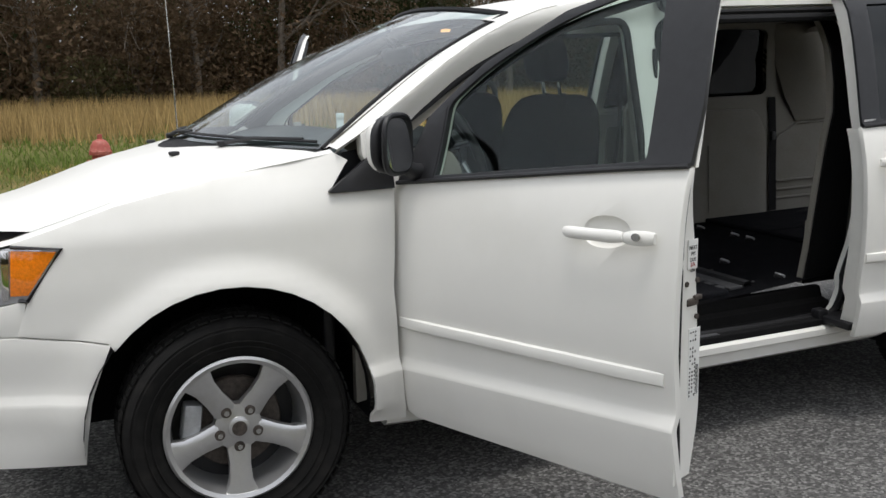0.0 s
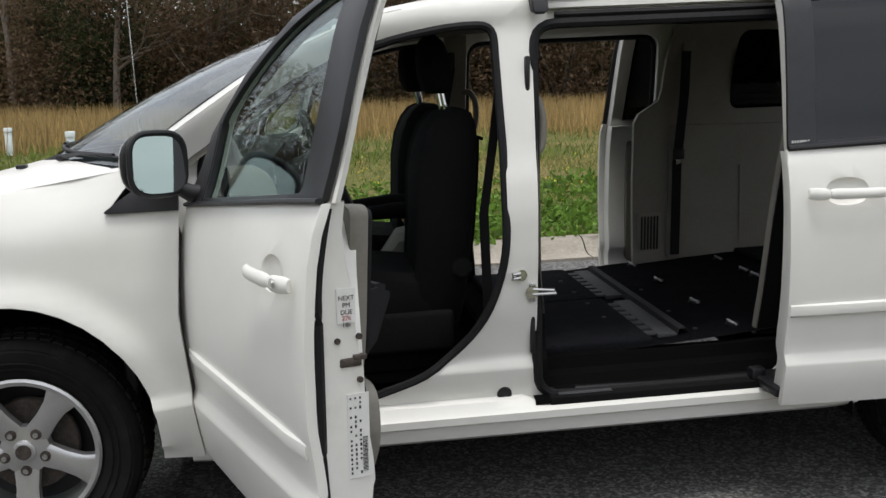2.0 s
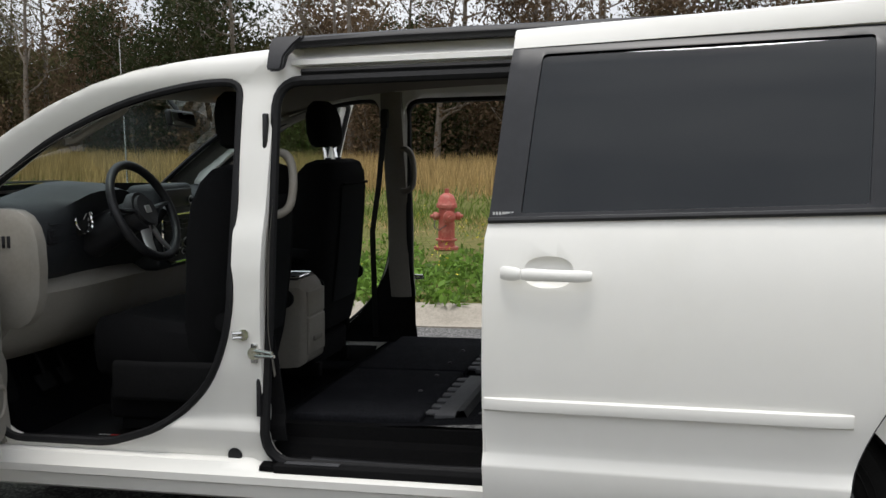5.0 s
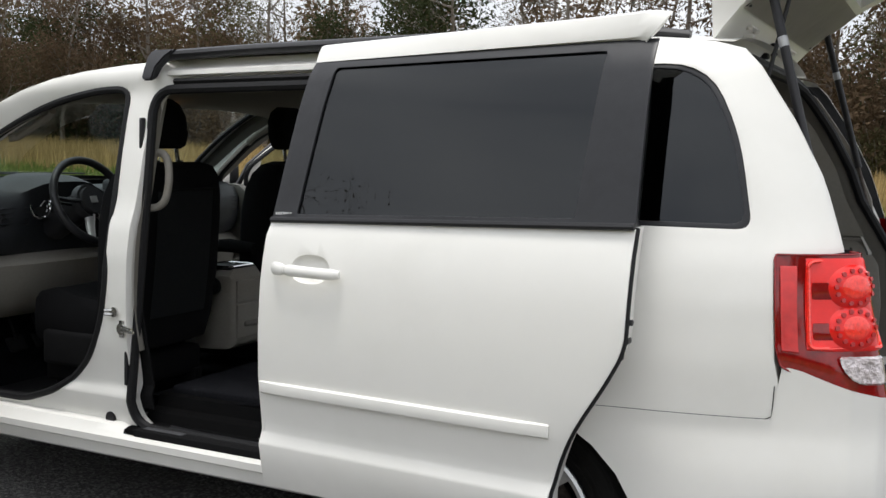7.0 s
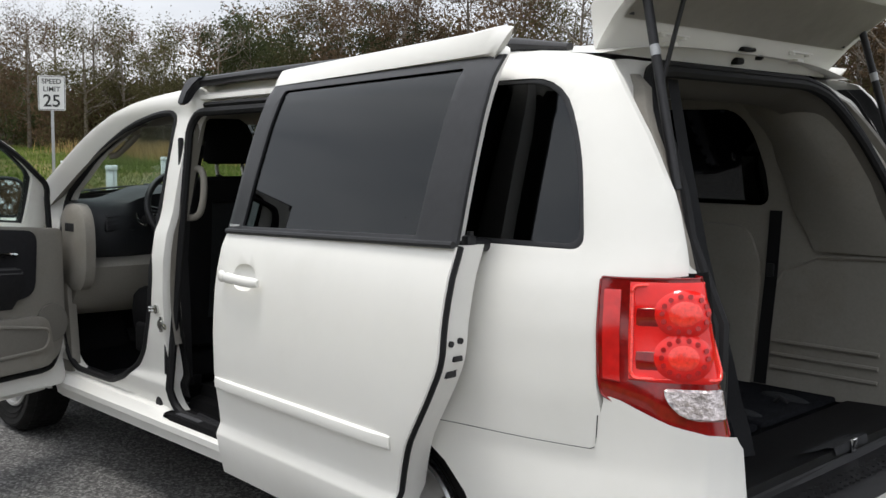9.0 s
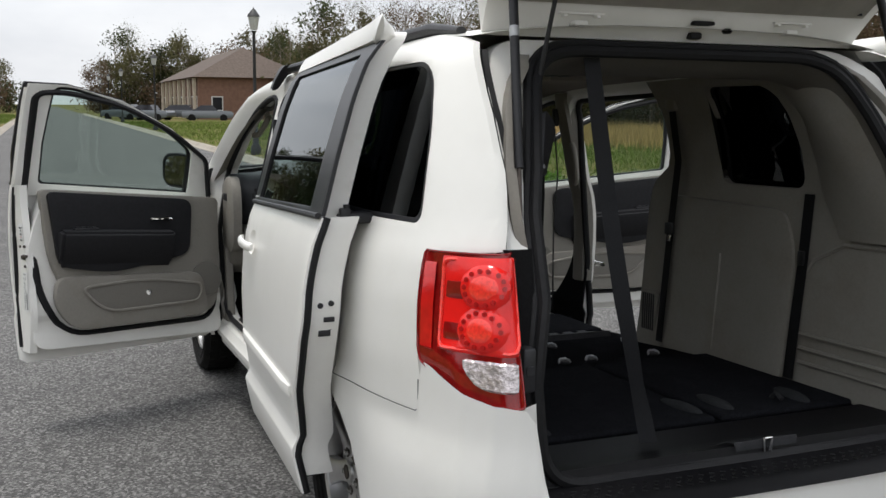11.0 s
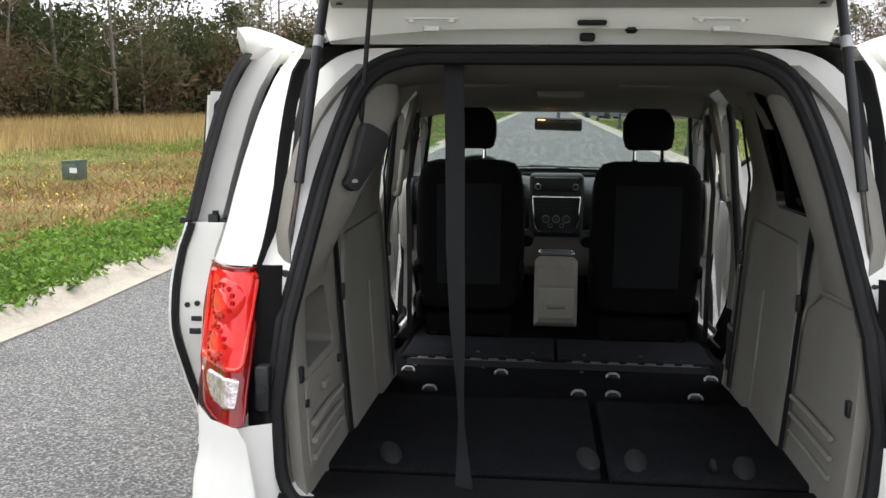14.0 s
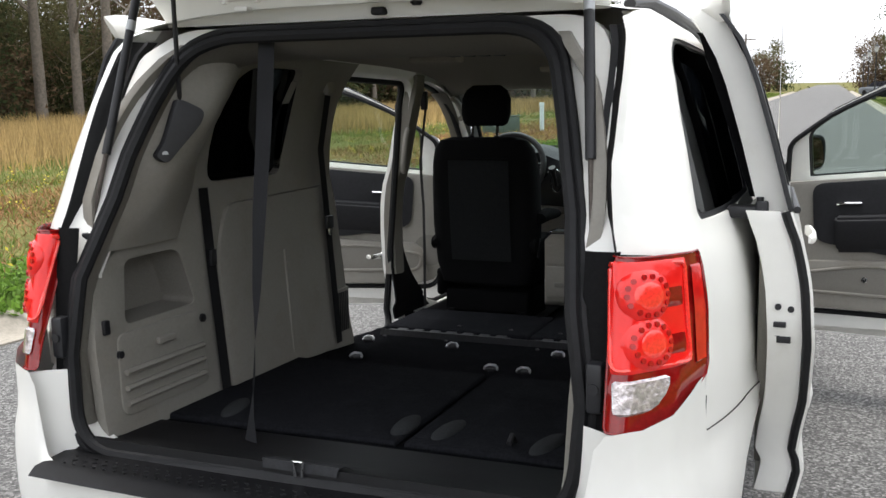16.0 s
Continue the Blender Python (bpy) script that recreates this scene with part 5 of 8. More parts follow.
    tv("map_pocket", panel(pocket, yfun=lambda x, z: yt(x, z) - 0.074, th=0.012, bevel=0.004), mat_pocket, door, "dark map pocket")
    rim_pts = [(x, -yt(x, z) + 0.086, z) for x, z in pocket]
    tv("pocket_rim", tube(rim_pts, 0.008, 6, closed=True, up=(0, 1, 0)), TRIM, door)
    sp = spun([(0.0, 0.0), (0.085, 0.0), (0.09, 0.006), (0.09, 0.012), (0.0, 0.016)], (0.66, -yt(0.66, 0.66) + 0.044, 0.66), (0, 1, 0), 28)
    tv("speaker", sp, mat_pocket, door, "round speaker grille")
    lampb = disc((1.0, -yt(1.0, 0.6) + 0.088, 0.615), (0, 1, 0), 0.014, 0.008, 16, bevel=0.002)
    tv("courtesy_lamp", lampb, CHROME, door)
    # side moulding, handle, lock
    rows = []
    for i, x in enumerate(np.linspace(0.56, 1.51, 12)):
        e = 0.3 if i in (0, 11) else 1.0
        zm = 0.647 - 0.027 * (x - 0.56) / 0.95
        y = -side(x, zm)
        rows.append([(x, y + 0.002, zm - 0.022), (x, y - 0.012 * e, zm - 0.016), (x, y - 0.015 * e, zm), (x, y - 0.012 * e, zm + 0.014), (x, y + 0.002, zm + 0.02)])
    tv("side_moulding", loft(rows, closed=True, cap=True), PAINT, door, "white rub strip")
    grip, cap, bowl = handle(1.36, 0.985, side)
    tv("handle_bowl", bowl, PAINT, door)
    hnd = tv("door_handle", grip, PAINT, door, "white pull handle")
    tv("handle_cap", cap, PAINT, hnd)
    tv("key_lock", disc((1.46, -side(1.46, 0.985) - 0.040, 0.983), (0, 1, 0), 0.010, 0.006, 16, bevel=0.002), STEEL, hnd, "key lock")
    # latch and stickers on the shut edge
    b = bmesh.new()
    y0 = -side(1.53, 0.72) + 0.112
    add_box(b, (0.010, 0.05, 0.02), (1.5175, y0, 0.805), bevel=0.004)
    add_box(b, (0.016, 0.03, 0.012), (1.5175, y0 + 0.02, 0.815), bevel=0.002)
    latch = tv("door_latch", b, DARKMETAL, door, "steel door latch")
    for dy, dz in ((-0.03, 0.05), (0.02, 0.055), (0.02, -0.04)):
        tv("latch_screw", disc((1.519, y0 + dy, 0.805 + dz), (1, 0, 0), 0.007, 0.008, 10), DARKMETAL, latch)
    if s < 0:
        yl = lambda z: -side(1.53, z) + 0.100
        tv("service_label", box((0.002, 0.042, 0.075), (1.5205, yl(0.93), 0.93)), PAPER, door, "small handwritten service sticker")
        for k, (txt, dz, m) in enumerate((("NEXT", 0.03, INK), ("PM", 0.013, INK), ("DUE", -0.004, INK), ("27k", -0.018, INKRED), ("18k", -0.034, INK))):
            cu = bpy.data.curves.new("sticker_words", "FONT")
            cu.body, cu.size, cu.align_x, cu.extrude = txt, 0.014, "CENTER", 0.0003
            o = bpy.data.objects.new("tmp", cu)
            scene.collection.objects.link(o)
            me = bpy.data.meshes.new_from_object(o.evaluated_get(bpy.context.evaluated_depsgraph_get()))
            bpy.data.objects.remove(o)
            b = bmesh.new()
            b.from_mesh(me)
            b.transform(Matrix.Translation((1.5842, yl(0.93), 0.93 + dz * 0.9)) @ Matrix.Rotation(radians(90), 4, "Z") @ Matrix.Rotation(radians(90), 4, "X"))
            vpart("sticker_words", b, m, door, turn=turn)
        tv("maker_label", box((0.002, 0.05, 0.19), (1.519, yl(0.6) + 0.012, 0.64)), PAPER, door, "white printed data label")
        b = bmesh.new()
        rr = random.Random(4)
        for k in range(17):
            for j in range(3):
                if rr.random() < 0.8:
                    add_box(b, (0.001, 0.004, 0.007 * rr.uniform(0.5, 1)), (1.5205, yl(0.6) - 0.006 + j * 0.011, 0.725 - k * 0.0105))
        for k in range(24):
            add_box(b, (0.001, 0.012, 0.0012 if k % 3 else 0.002), (1.5205, yl(0.6) + 0.026, 0.635 - k * 0.0033))
        tv("label_print", b, INK, door)
    # mirror
    m_c = Vector((0.645, -1.076, 1.222))
    b = bmesh.new()
    bmesh.ops.create_uvsphere(b, u_segments=24, v_segments=14, radius=1.0)
    for v in b.verts:
        x, y, z = v.co
        sq = lambda t, p: math.copysign(abs(t) ** p, t)
        v.co = Vector((m_c.x + 0.062 * (x if x < 0 else x * 0.25) + 0.012 * y, m_c.y + 0.094 * sq(y, 0.72), m_c.z + 0.088 * sq(z, 0.72)))
    # the mirror is turned in towards the driver
    toe = Matrix.Translation(m_c) @ Matrix.Rotation(radians(24), 4, "Z") @ Matrix.Translation(-m_c)
    for f in b.faces:
        f.material_index = int(f.calc_center_median().x > m_c.x - 0.024)
    b.transform(toe)
    mir = tv("door_mirror", b, (PAINT, BLACK), door, "white and black door mirror")
    ring = [(m_c.x + 0.02, m_c.y + 0.092 * math.copysign(abs(math.cos(a)) ** 0.6, math.cos(a)), m_c.z + 0.087 * math.copysign(abs(math.sin(a)) ** 0.6, math.sin(a))) for a in np.linspace(0, 2 * math.pi, 28, endpoint=False)]
    b = tube(ring, 0.009, 8, closed=True, up=(1, 0, 0))
    b.transform(toe)
    tv("mirror_rim", b, BLACK, mir)
    face = bmesh.new()
    vs = [face.verts.new((p[0] + 0.004, m_c.y + (p[1] - m_c.y) * 0.97, m_c.z + (p[2] - m_c.z) * 0.97)) for p in ring]
    face.faces.new(vs)
    bmesh.ops.recalc_face_normals(face, faces=face.faces)
    # tilted up a little
    face.transform(toe @ Matrix.Translation(m_c) @ Matrix.Rotation(radians(-5), 4, "Y") @ Matrix.Translation(-m_c))
    tv("mirror_face", face, MIRROR, mir, "mirror glass")
    b = tube([(0.625, -0.93, 1.125), (0.622, -0.975, 1.135), (0.618, -1.01, 1.155)], [0.032, 0.026, 0.022], 10)
    tv("mirror_arm", b, BLACK, mir)
    tri = [(0.535, 1.095), (0.70, 1.108), (0.70, 1.33), (0.62, 1.27)]
    tv("mirror_base", panel(tri, yfun=lambda x, z: side(x, z) + 0.006, th=0.03, bevel=0.005), BLACK, door)


mat_pocket = mat("pocket_grey", (0.17, 0.16, 0.14), rough=0.8, noise_scale=200, noise_amt=0.15)

OUT = 0.098  # how far the open slide door stands off the body


def slide_y(x, z):
    return lerp(z, PROF_Z, PROF_W) + OUT + 0.045 * (x - 2.35)


def build_slide_door(s):
    tv = lambda name, b, m, parent, label="", smooth=38: vpart(name, mirrored(b, s), m, parent, label, smooth)
    rear = [(3.30, 0.354), (3.302, 0.505), (3.348, 0.654), (3.436, 0.811), (3.473, 0.894), (3.478, 0.98), (3.475, 1.185)]
    rear = curve(rear)
    low = [(2.355, 0.354)] + rear + [(2.352, 1.160), (2.345, 1.12)]
    door = tv("slide_door", panel(low, [bowl_rim(2.525, 1.03)], yfun=slide_y, th=0.022, bevel=0.006), PAINT, van, "open white sliding door with dark privacy glass")
    hole = rounded([(2.44, 1.184, 0.008), (3.315, 1.205, 0.008), (3.33, 1.632, 0.012), (2.472, 1.620, 0.014)])
    top = [(2.352, 1.164), (3.475, 1.189), (3.455, 1.660), (2.385, 1.640)]
    tv("window_frame", panel(top, [hole], yfun=lambda x, z: slide_y(x, z) + 0.002, th=0.012, step=0.03, bevel=0.003), APPLIQUE, door, "satin black window frame")
    tv("door_glass", panel(hole, yfun=lambda x, z: slide_y(x, z) - 0.006, th=0.003, step=0.03, bevel=0), TINT, door, "dark privacy glass")
    rows = []
    for x in np.linspace(2.385, 3.490, 26):
        u = (x - 2.385) / 1.105
        f = 0.012 * u - 0.012 * max(0, (u - 0.93) / 0.07) ** 2 + 0.026 * u
        zb = 1.64 + 0.026 * u
        sy = slide_y(x, 1.64)
        w = 1 - 0.8 * max(0, (u - 0.80) / 0.20) ** 1.4
        e = 0.05 * max(0, (u - 0.9) / 0.1)
        rows.append([(x - e * max(0.0, 1 - (z - zb) / 0.055), -sy + d * w, z) for d, z in ((-0.004 + 0.5 * (zb - 1.64), zb), (0.008, zb + 0.026), (0.024, 1.690 + f), (0.045, 1.697 + f), (0.10, 1.680 + 0.7 * f), (0.115, 1.662 + 0.5 * f), (0.05, 1.645))])
    tv("roof_strip", loft(rows, closed=True, cap=True), PAINT, door, "white roof edge strip")
    tv("belt_strip", tube([(x, -slide_y(x, 1.17) - 0.004, 1.166 + 0.022 * (x - 2.352)) for x in np.linspace(2.352, 3.475, 12)], 0.009, 8), BLACK, door)
    # moulding
    rows = []
    for i, x in enumerate(np.linspace(2.357, 3.297, 12)):
        e = 0.3 if i in (0, 11) else 1.0
        y = -slide_y(x, 0.672)
        rows.append([(x, y + 0.002, 0.648), (x, y - 0.012 * e, 0.653), (x, y - 0.015 * e, 0.668), (x, y - 0.012 * e, 0.683), (x, y + 0.002, 0.688)])
    tv("side_moulding", loft(rows, closed=True, cap=True), PAINT, door, "white rub strip")
    grip, cap, bowl = handle(2.525, 1.03, slide_y, -1)
    tv("handle_bowl", bowl, PAINT, door)
    hnd = tv("door_handle", grip, PAINT, door, "white pull handle")
    tv("handle_cap", cap, PAINT, hnd)
    b = bmesh.new()
    for k in range(7):
        add_box(b, (0.006 if k != 4 else 0.012, 0.001, 0.008), (2.366 + 0.0085 * k, -slide_y(2.37, 1.185) - 0.0035, 1.185))
    tv("badge_print", b, INKWHITE, door)
    # deep white shell behind, with the shut faces, latch holes and seal
    shell = [(2.375, 0.385)] + [(x - 0.010, z) for x, z in rear if z > 0.38] + [(2.375, 1.150)]
    tv("inner_shell", panel(shell, yfun=lambda x, z: min(slide_y(x, z), slide_y(x, 0.75)) - 0.028, th=0.082, bevel=0.012), JAMB, door, "white inner door shell")
    ish = rounded([(2.375, 1.15), (3.415, 1.17), (3.40, 1.55), (3.385, 1.695, 0.03), (2.40, 1.67, 0.03)])
    hi = [(x + (x - 2.89) * 0.02, z + (z - 1.41) * 0.03) for x, z in hole]
    inner = [(x + (2.89 - x) * 0.026, z + (1.41 - z) * 0.045) for x, z in hi]
    tv("window_reveal", loft([[(x, -slide_y(x, z) + d, z) for x, z in inner + inner[:1]] for d in (0.0115, 0.05, 0.098)]), TREAD, door, "dark reveal behind the privacy glass")
    tv("inner_frame", panel(ish, [hi], yfun=lambda x, z: slide_y(x, min(z, 1.66)) - 0.011 - 0.5 * max(0, z - 1.66), th=0.07, bevel=0.012), JAMB, door)
    trim = rounded([(2.46, 0.45, 0.05), (3.22, 0.45, 0.05), (3.40, 0.95, 0.1), (3.42, 1.14, 0.03), (2.46, 1.13, 0.03)])
    tv("door_trim", panel(trim, yfun=lambda x, z: slide_y(x, 0.75) - 0.105, th=0.03, bevel=0.01), TRIM, door, "stone grey slide door trim")
    tv("door_seal", tube([(x - 0.004, -slide_y(x, z) + 0.017, z) for x, z in rear], 0.0115, 8, up=(0, 1, 0)), RUBBER, door, "black shut edge seal")
    tv("edge_lip", tube([(x - 0.002, -slide_y(x, z) + 0.012, z) for x, z in [(2.362, 0.40), (2.362, 0.7), (2.362, 1.0), (2.358, 1.15)]], 0.006, 6), JAMB, door)
    # rear shut face with latch
    b = bmesh.new()
    x0, y0 = 3.470, -slide_y(3.4, 0.8) + 0.035
    add_box(b, (0.02, 0.03, 0.014), (x0 - 0.008, y0 + 0.045, 0.905), bevel=0.002)
    latch = tv("door_latch", b, BLACK, door)
    tv("striker_slot", box((0.02, 0.034, 0.018), (x0 - 0.022, y0 + 0.035, 0.865), bevel=0.002), BLACK, door)
    for dx, dy, dz in ((-0.004, 0.02, 0.045), (-0.002, 0.05, 0.05), (-0.02, 0.05, -0.02)):
        tv("latch_screw", disc((x0 + dx, y0 + dy, 0.90 + dz), (1, 0, 0), 0.008, 0.014, 12), BLACK, latch)
    # centre hinge arm running to the rail on the body side
    b = box((0.09, 0.10, 0.03), (3.40, -slide_y(3.4, 1.17) + 0.11, 1.178), bevel=0.008)
    add_box(b, (0.025, 0.03, 0.06), (3.445, -slide_y(3.4, 1.17) + 0.075, 1.178), bevel=0.005)
    add_disc(b, (3.445, -slide_y(3.4, 1.17) + 0.08, 1.175), (0, 0, 1), 0.009, 0.085, 12)
    tv("hinge_arm", b, BLACK, door, "black centre roller arm")
    b = box((0.14, 0.20, 0.03), (2.42, -0.93, 0.385), bevel=0.008)
    add_box(b, (0.05, 0.05, 0.05), (2.36, -0.86, 0.40), bevel=0.01)
    tv("roller_arm", b, BLACK, door, "black lower roller arm")


def build_wheel(x, s):
    c = Vector((x, 0.83 * s, 0.362 + rise(x) - 0.001))
    out = Vector((0, s, 0))
    hub = tagged(finish("wheel", spun([(0.305, -0.10), (0.325, -0.112), (0.345, -0.100), (0.358, -0.07), (0.362, -0.03), (0.362, 0.03), (0.358, 0.07), (0.345, 0.100), (0.325, 0.112), (0.30, 0.108), (0.262, 0.092), (0.245, 0.085), (0.232, 0.07)], c, out, 56), TYRE, van), "black tyre on a five-spoke silver alloy wheel")
    # sidewall ribs
    b = bmesh.new()
    for r in (0.335, 0.29, 0.27):
        add_tube(b, [c + out * (0.109 if r > 0.28 else 0.1) + r * Vector((math.cos(a), 0, math.sin(a))) for a in np.linspace(0, 2 * math.pi, 48, endpoint=False)], 0.0025, 5, closed=True, up=(0, 1, 0))
    part("tyre_rib", b, TYRE, hub)
    b = bmesh.new()
    for k in range(60):
        a = 2 * math.pi * k / 60
        for w in (-0.06, 0.0, 0.06):
            add_box(b, (0.028, 0.045, 0.006), c + out * w + 0.3625 * Vector((math.cos(a + w), 0, math.sin(a + w))), Matrix.Rotation(-(a + w) + math.pi / 2, 4, "Y"))
    part("tread", b, TYRE, hub)
    rim = part("rim", spun([(0.232, 0.070), (0.236, 0.088), (0.228, 0.094), (0.215, 0.088), (0.208, 0.06), (0.20, 0.0), (0.20, -0.08), (0.215, -0.095)], c, out, 56), ALLOY, hub, "silver alloy rim")
    # spokes
    for k in range(5):
        a = 2 * math.pi * k / 5 - math.pi / 2
        u = Vector((math.cos(a), 0, math.sin(a)))
        w = u.cross(out)
        rows = []
        for r, hw, d in ((0.045, 0.038, 0.058), (0.07, 0.037, 0.064), (0.12, 0.033, 0.072), (0.17, 0.036, 0.080), (0.203, 0.047, 0.084), (0.219, 0.066, 0.084)):
            p = c + u * r + out * d
            rows.append([p - w * hw - out * 0.035, p - w * hw - out * 0.006, p - w * (hw * 0.72), p + w * (hw * 0.72), p + w * hw - out * 0.006, p + w * hw - out * 0.035])
        b = loft(rows, closed=True, cap=True)
        part("spoke", b, ALLOY, rim)
    b = spun([(0.0, 0.078), (0.026, 0.078), (0.034, 0.074), (0.036, 0.066), (0.075, 0.060), (0.078, 0.03)], c, out, 32)
    part("hub_cap", b, ALLOY, rim, "silver centre cap")
    part("cap_badge", disc(c + out * 0.079, out, 0.024, 0.003, 24), DARKMETAL, rim)
    for k in range(5):
        a = 2 * math.pi * k / 5 - math.pi / 2
        part("lug_nut", disc(c + out * 0.067 + 0.0635 * Vector((math.cos(a), 0, math.sin(a))), out, 0.0115, 0.016, 6, 0.009), STEEL, rim)
        # flat dark disc paints the shade of the hole round each nut
        part("lug_recess", disc(c + out * 0.0635 + 0.0635 * Vector((math.cos(a), 0, math.sin(a))), out, 0.017, 0.004, 18), DARKMETAL, rim)
    b = spun([(0.04, 0.0), (0.145, 0.0), (0.15, -0.006), (0.15, -0.02), (0.04, -0.02)], c, out, 36)
    part("brake_disc", b, DARKMETAL, hub, "iron brake disc")
    part("brake_backing", spun([(0.0, -0.05), (0.205, -0.05), (0.205, -0.07), (0.0, -0.07)], c, out, 36), BLACK, hub)
    b = bmesh.new()
    add_box(b, (0.06, 0.07, 0.13), c + Vector((-0.14, 0, 0.02)) + out * 0.01, Matrix.Rotation(radians(8), 4, "Y"), bevel=0.015)
    part("brake_caliper", b, GALV, hub, "grey brake caliper")


for s in (-1, 1):
    build_front_door(s)
    build_slide_door(s)
    for x in (0.0, 3.12):
        build_wheel(x, s)


# ---- inside the van ----
def slab(x0, x1, y0, y1, z0, z1, bevel=0.02, seg=3):
    return box((x1 - x0, y1 - y0, z1 - z0), ((x0 + x1) / 2, (y0 + y1) / 2, (z0 + z1) / 2), bevel=bevel, seg=seg)


def front_seat(y, s):
    seat = vpart("front_seat", slab(0.86, 1.30, y - 0.22, y + 0.22, 0.44, 0.56, 0.02), FABRIC, van, "black cloth front bucket seat")
    # cushion
    rows = []
    for x, zb, zt, w in ((0.80, 0.66, 0.76, 0.21), (0.83, 0.58, 0.82, 0.245), (0.92, 0.56, 0.845, 0.255), (1.05, 0.56, 0.82, 0.26), (1.20, 0.56, 0.80, 0.255), (1.30, 0.58, 0.79, 0.235)):
        ring = []
        for k in range(16):
            a = 2 * math.pi * k / 16
            c, n = math.cos(a), math.sin(a)
            yy = w * math.copysign(abs(c) ** 0.45, c)
            zz = (zb + zt) / 2 + (zt - zb) / 2 * math.copysign(abs(n) ** 0.5, n)
            if n > 0.5 and abs(c) < 0.6:
                zz -= 0.02
            ring.append((x, y + yy, zz))
        rows.append(ring)
    vpart("seat_cushion", loft(rows, closed=True, cap=True), FABRIC, seat)
    # backrest, leaning back
    rows = []
    for z, xf, xb, w in ((0.60, 1.14, 1.34, 0.235), (0.70, 1.145, 1.36, 0.258), (0.90, 1.155, 1.385, 0.268), (1.10, 1.158, 1.40, 0.265), (1.20, 1.176, 1.405, 0.258), (1.27, 1.208, 1.40, 0.245), (1.312, 1.245, 1.385, 0.215), (1.327, 1.28, 1.36, 0.16)):
        ring = []
        for k in range(20):
            a = 2 * math.pi * k / 20
            c, n = math.cos(a), math.sin(a)
            yy = w * math.copysign(abs(c) ** 0.5, c)
            xx = (xf + xb) / 2 + (xb - xf) / 2 * math.copysign(abs(n) ** 0.45, n)
            if n < -0.5 and abs(c) < 0.65:
                xx += 0.025
            ring.append((xx, y + yy, z))
        rows.append(ring)
    vpart("backrest", loft(rows, closed=True, cap=True), FABRIC, seat)
    # back pocket panel
    b = bmesh.new()
    rows = []
    for z in np.linspace(0.72, 1.22, 8):
        xb = lerp(z, [0.60, 0.7, 0.9, 1.1, 1.24, 1.32], [1.34, 1.36, 1.385, 1.40, 1.404, 1.39]) + 0.004
        rows.append([(xb + 0.006 * (1 - (k / 0.155) ** 2), y + k, z) for k in np.linspace(-0.155, 0.155, 9)])
    vpart("back_pocket", loft(rows, th=0.006), FABRIC2, seat, "charcoal seat back pocket")
    vpart("pocket_hem", tube([(1.416, y + k, 1.222) for k in np.linspace(-0.155, 0.155, 6)], 0.006, 6), FABRIC, seat)
    # headrest on two posts
    rows = []
    for z, d, w in ((1.380, 0.03, 0.090), (1.394, 0.048, 0.110), (1.44, 0.058, 0.122), (1.51, 0.054, 0.122), (1.555, 0.042, 0.102), (1.578, 0.02, 0.07)):
        xc = 1.278 - 0.12 * (z - 1.40)
        rows.append([(xc + d * math.copysign(abs(math.sin(a)) ** 0.6, math.sin(a)), y + w * math.copysign(abs(math.cos(a)) ** 0.6, math.cos(a)), z) for a in np.linspace(0, 2 * math.pi, 20, endpoint=False)])
    vpart("headrest", loft(rows, closed=True, cap=True), FABRIC, seat, "black padded headrest")
    for d in (-0.065, 0.065):
        vpart("headrest_post", tube([(1.31, y + d, 1.29), (1.285, y + d, 1.41)], 0.0085, 8), CHROME, seat)
        vpart("post_guide", disc((1.312, y + d, 1.328), (0, 0, 1), 0.014, 0.012, 12), BLACK, seat)
    # side shield, levers, armrest hub
    o = y + (0.25 if s > 0 else -0.25)
    vpart("side_shield", slab(0.90, 1.30, o - 0.02, o + 0.02, 0.52, 0.66, 0.018), TREAD, seat)
    vpart("seat_track", slab(0.90, 1.32, y - 0.20, y - 0.16, 0.40, 0.46, 0.006), TREAD, seat)
    vpart("seat_track", slab(0.90, 1.32, y + 0.16, y + 0.20, 0.40, 0.46, 0.006), TREAD, seat)
    for d in (-0.255, 0.255):
        vpart("recline_hub", disc((1.33, y + d, 0.80), (0, 1, 0), 0.035, 0.03, 20, bevel=0.008), TREAD, seat)
    i = y - s * 0.275
    arm = tube([(1.30, i, 0.93), (1.15, i, 0.94), (0.98, i, 0.93)], [0.035, 0.04, 0.03], 12, flat=0.8)
    vpart("armrest", arm, FABRIC, seat, "folding black armrest")
    seat.location.x = 0.06
    vpart("belt_buckle", box((0.03, 0.03, 0.10), (1.25, y - s * 0.25, 0.78), Matrix.Rotation(radians(-15), 4, "Y"), bevel=0.006), BLACK, seat)


def ribbon(pts, w, across, th=0.002):
    """A flat strap along points; across: the direction of its width."""
    u = Vector(across).normalized() * w / 2
    return loft([[Vector(p) - u, Vector(p), Vector(p) + u] for p in pts], th=th)


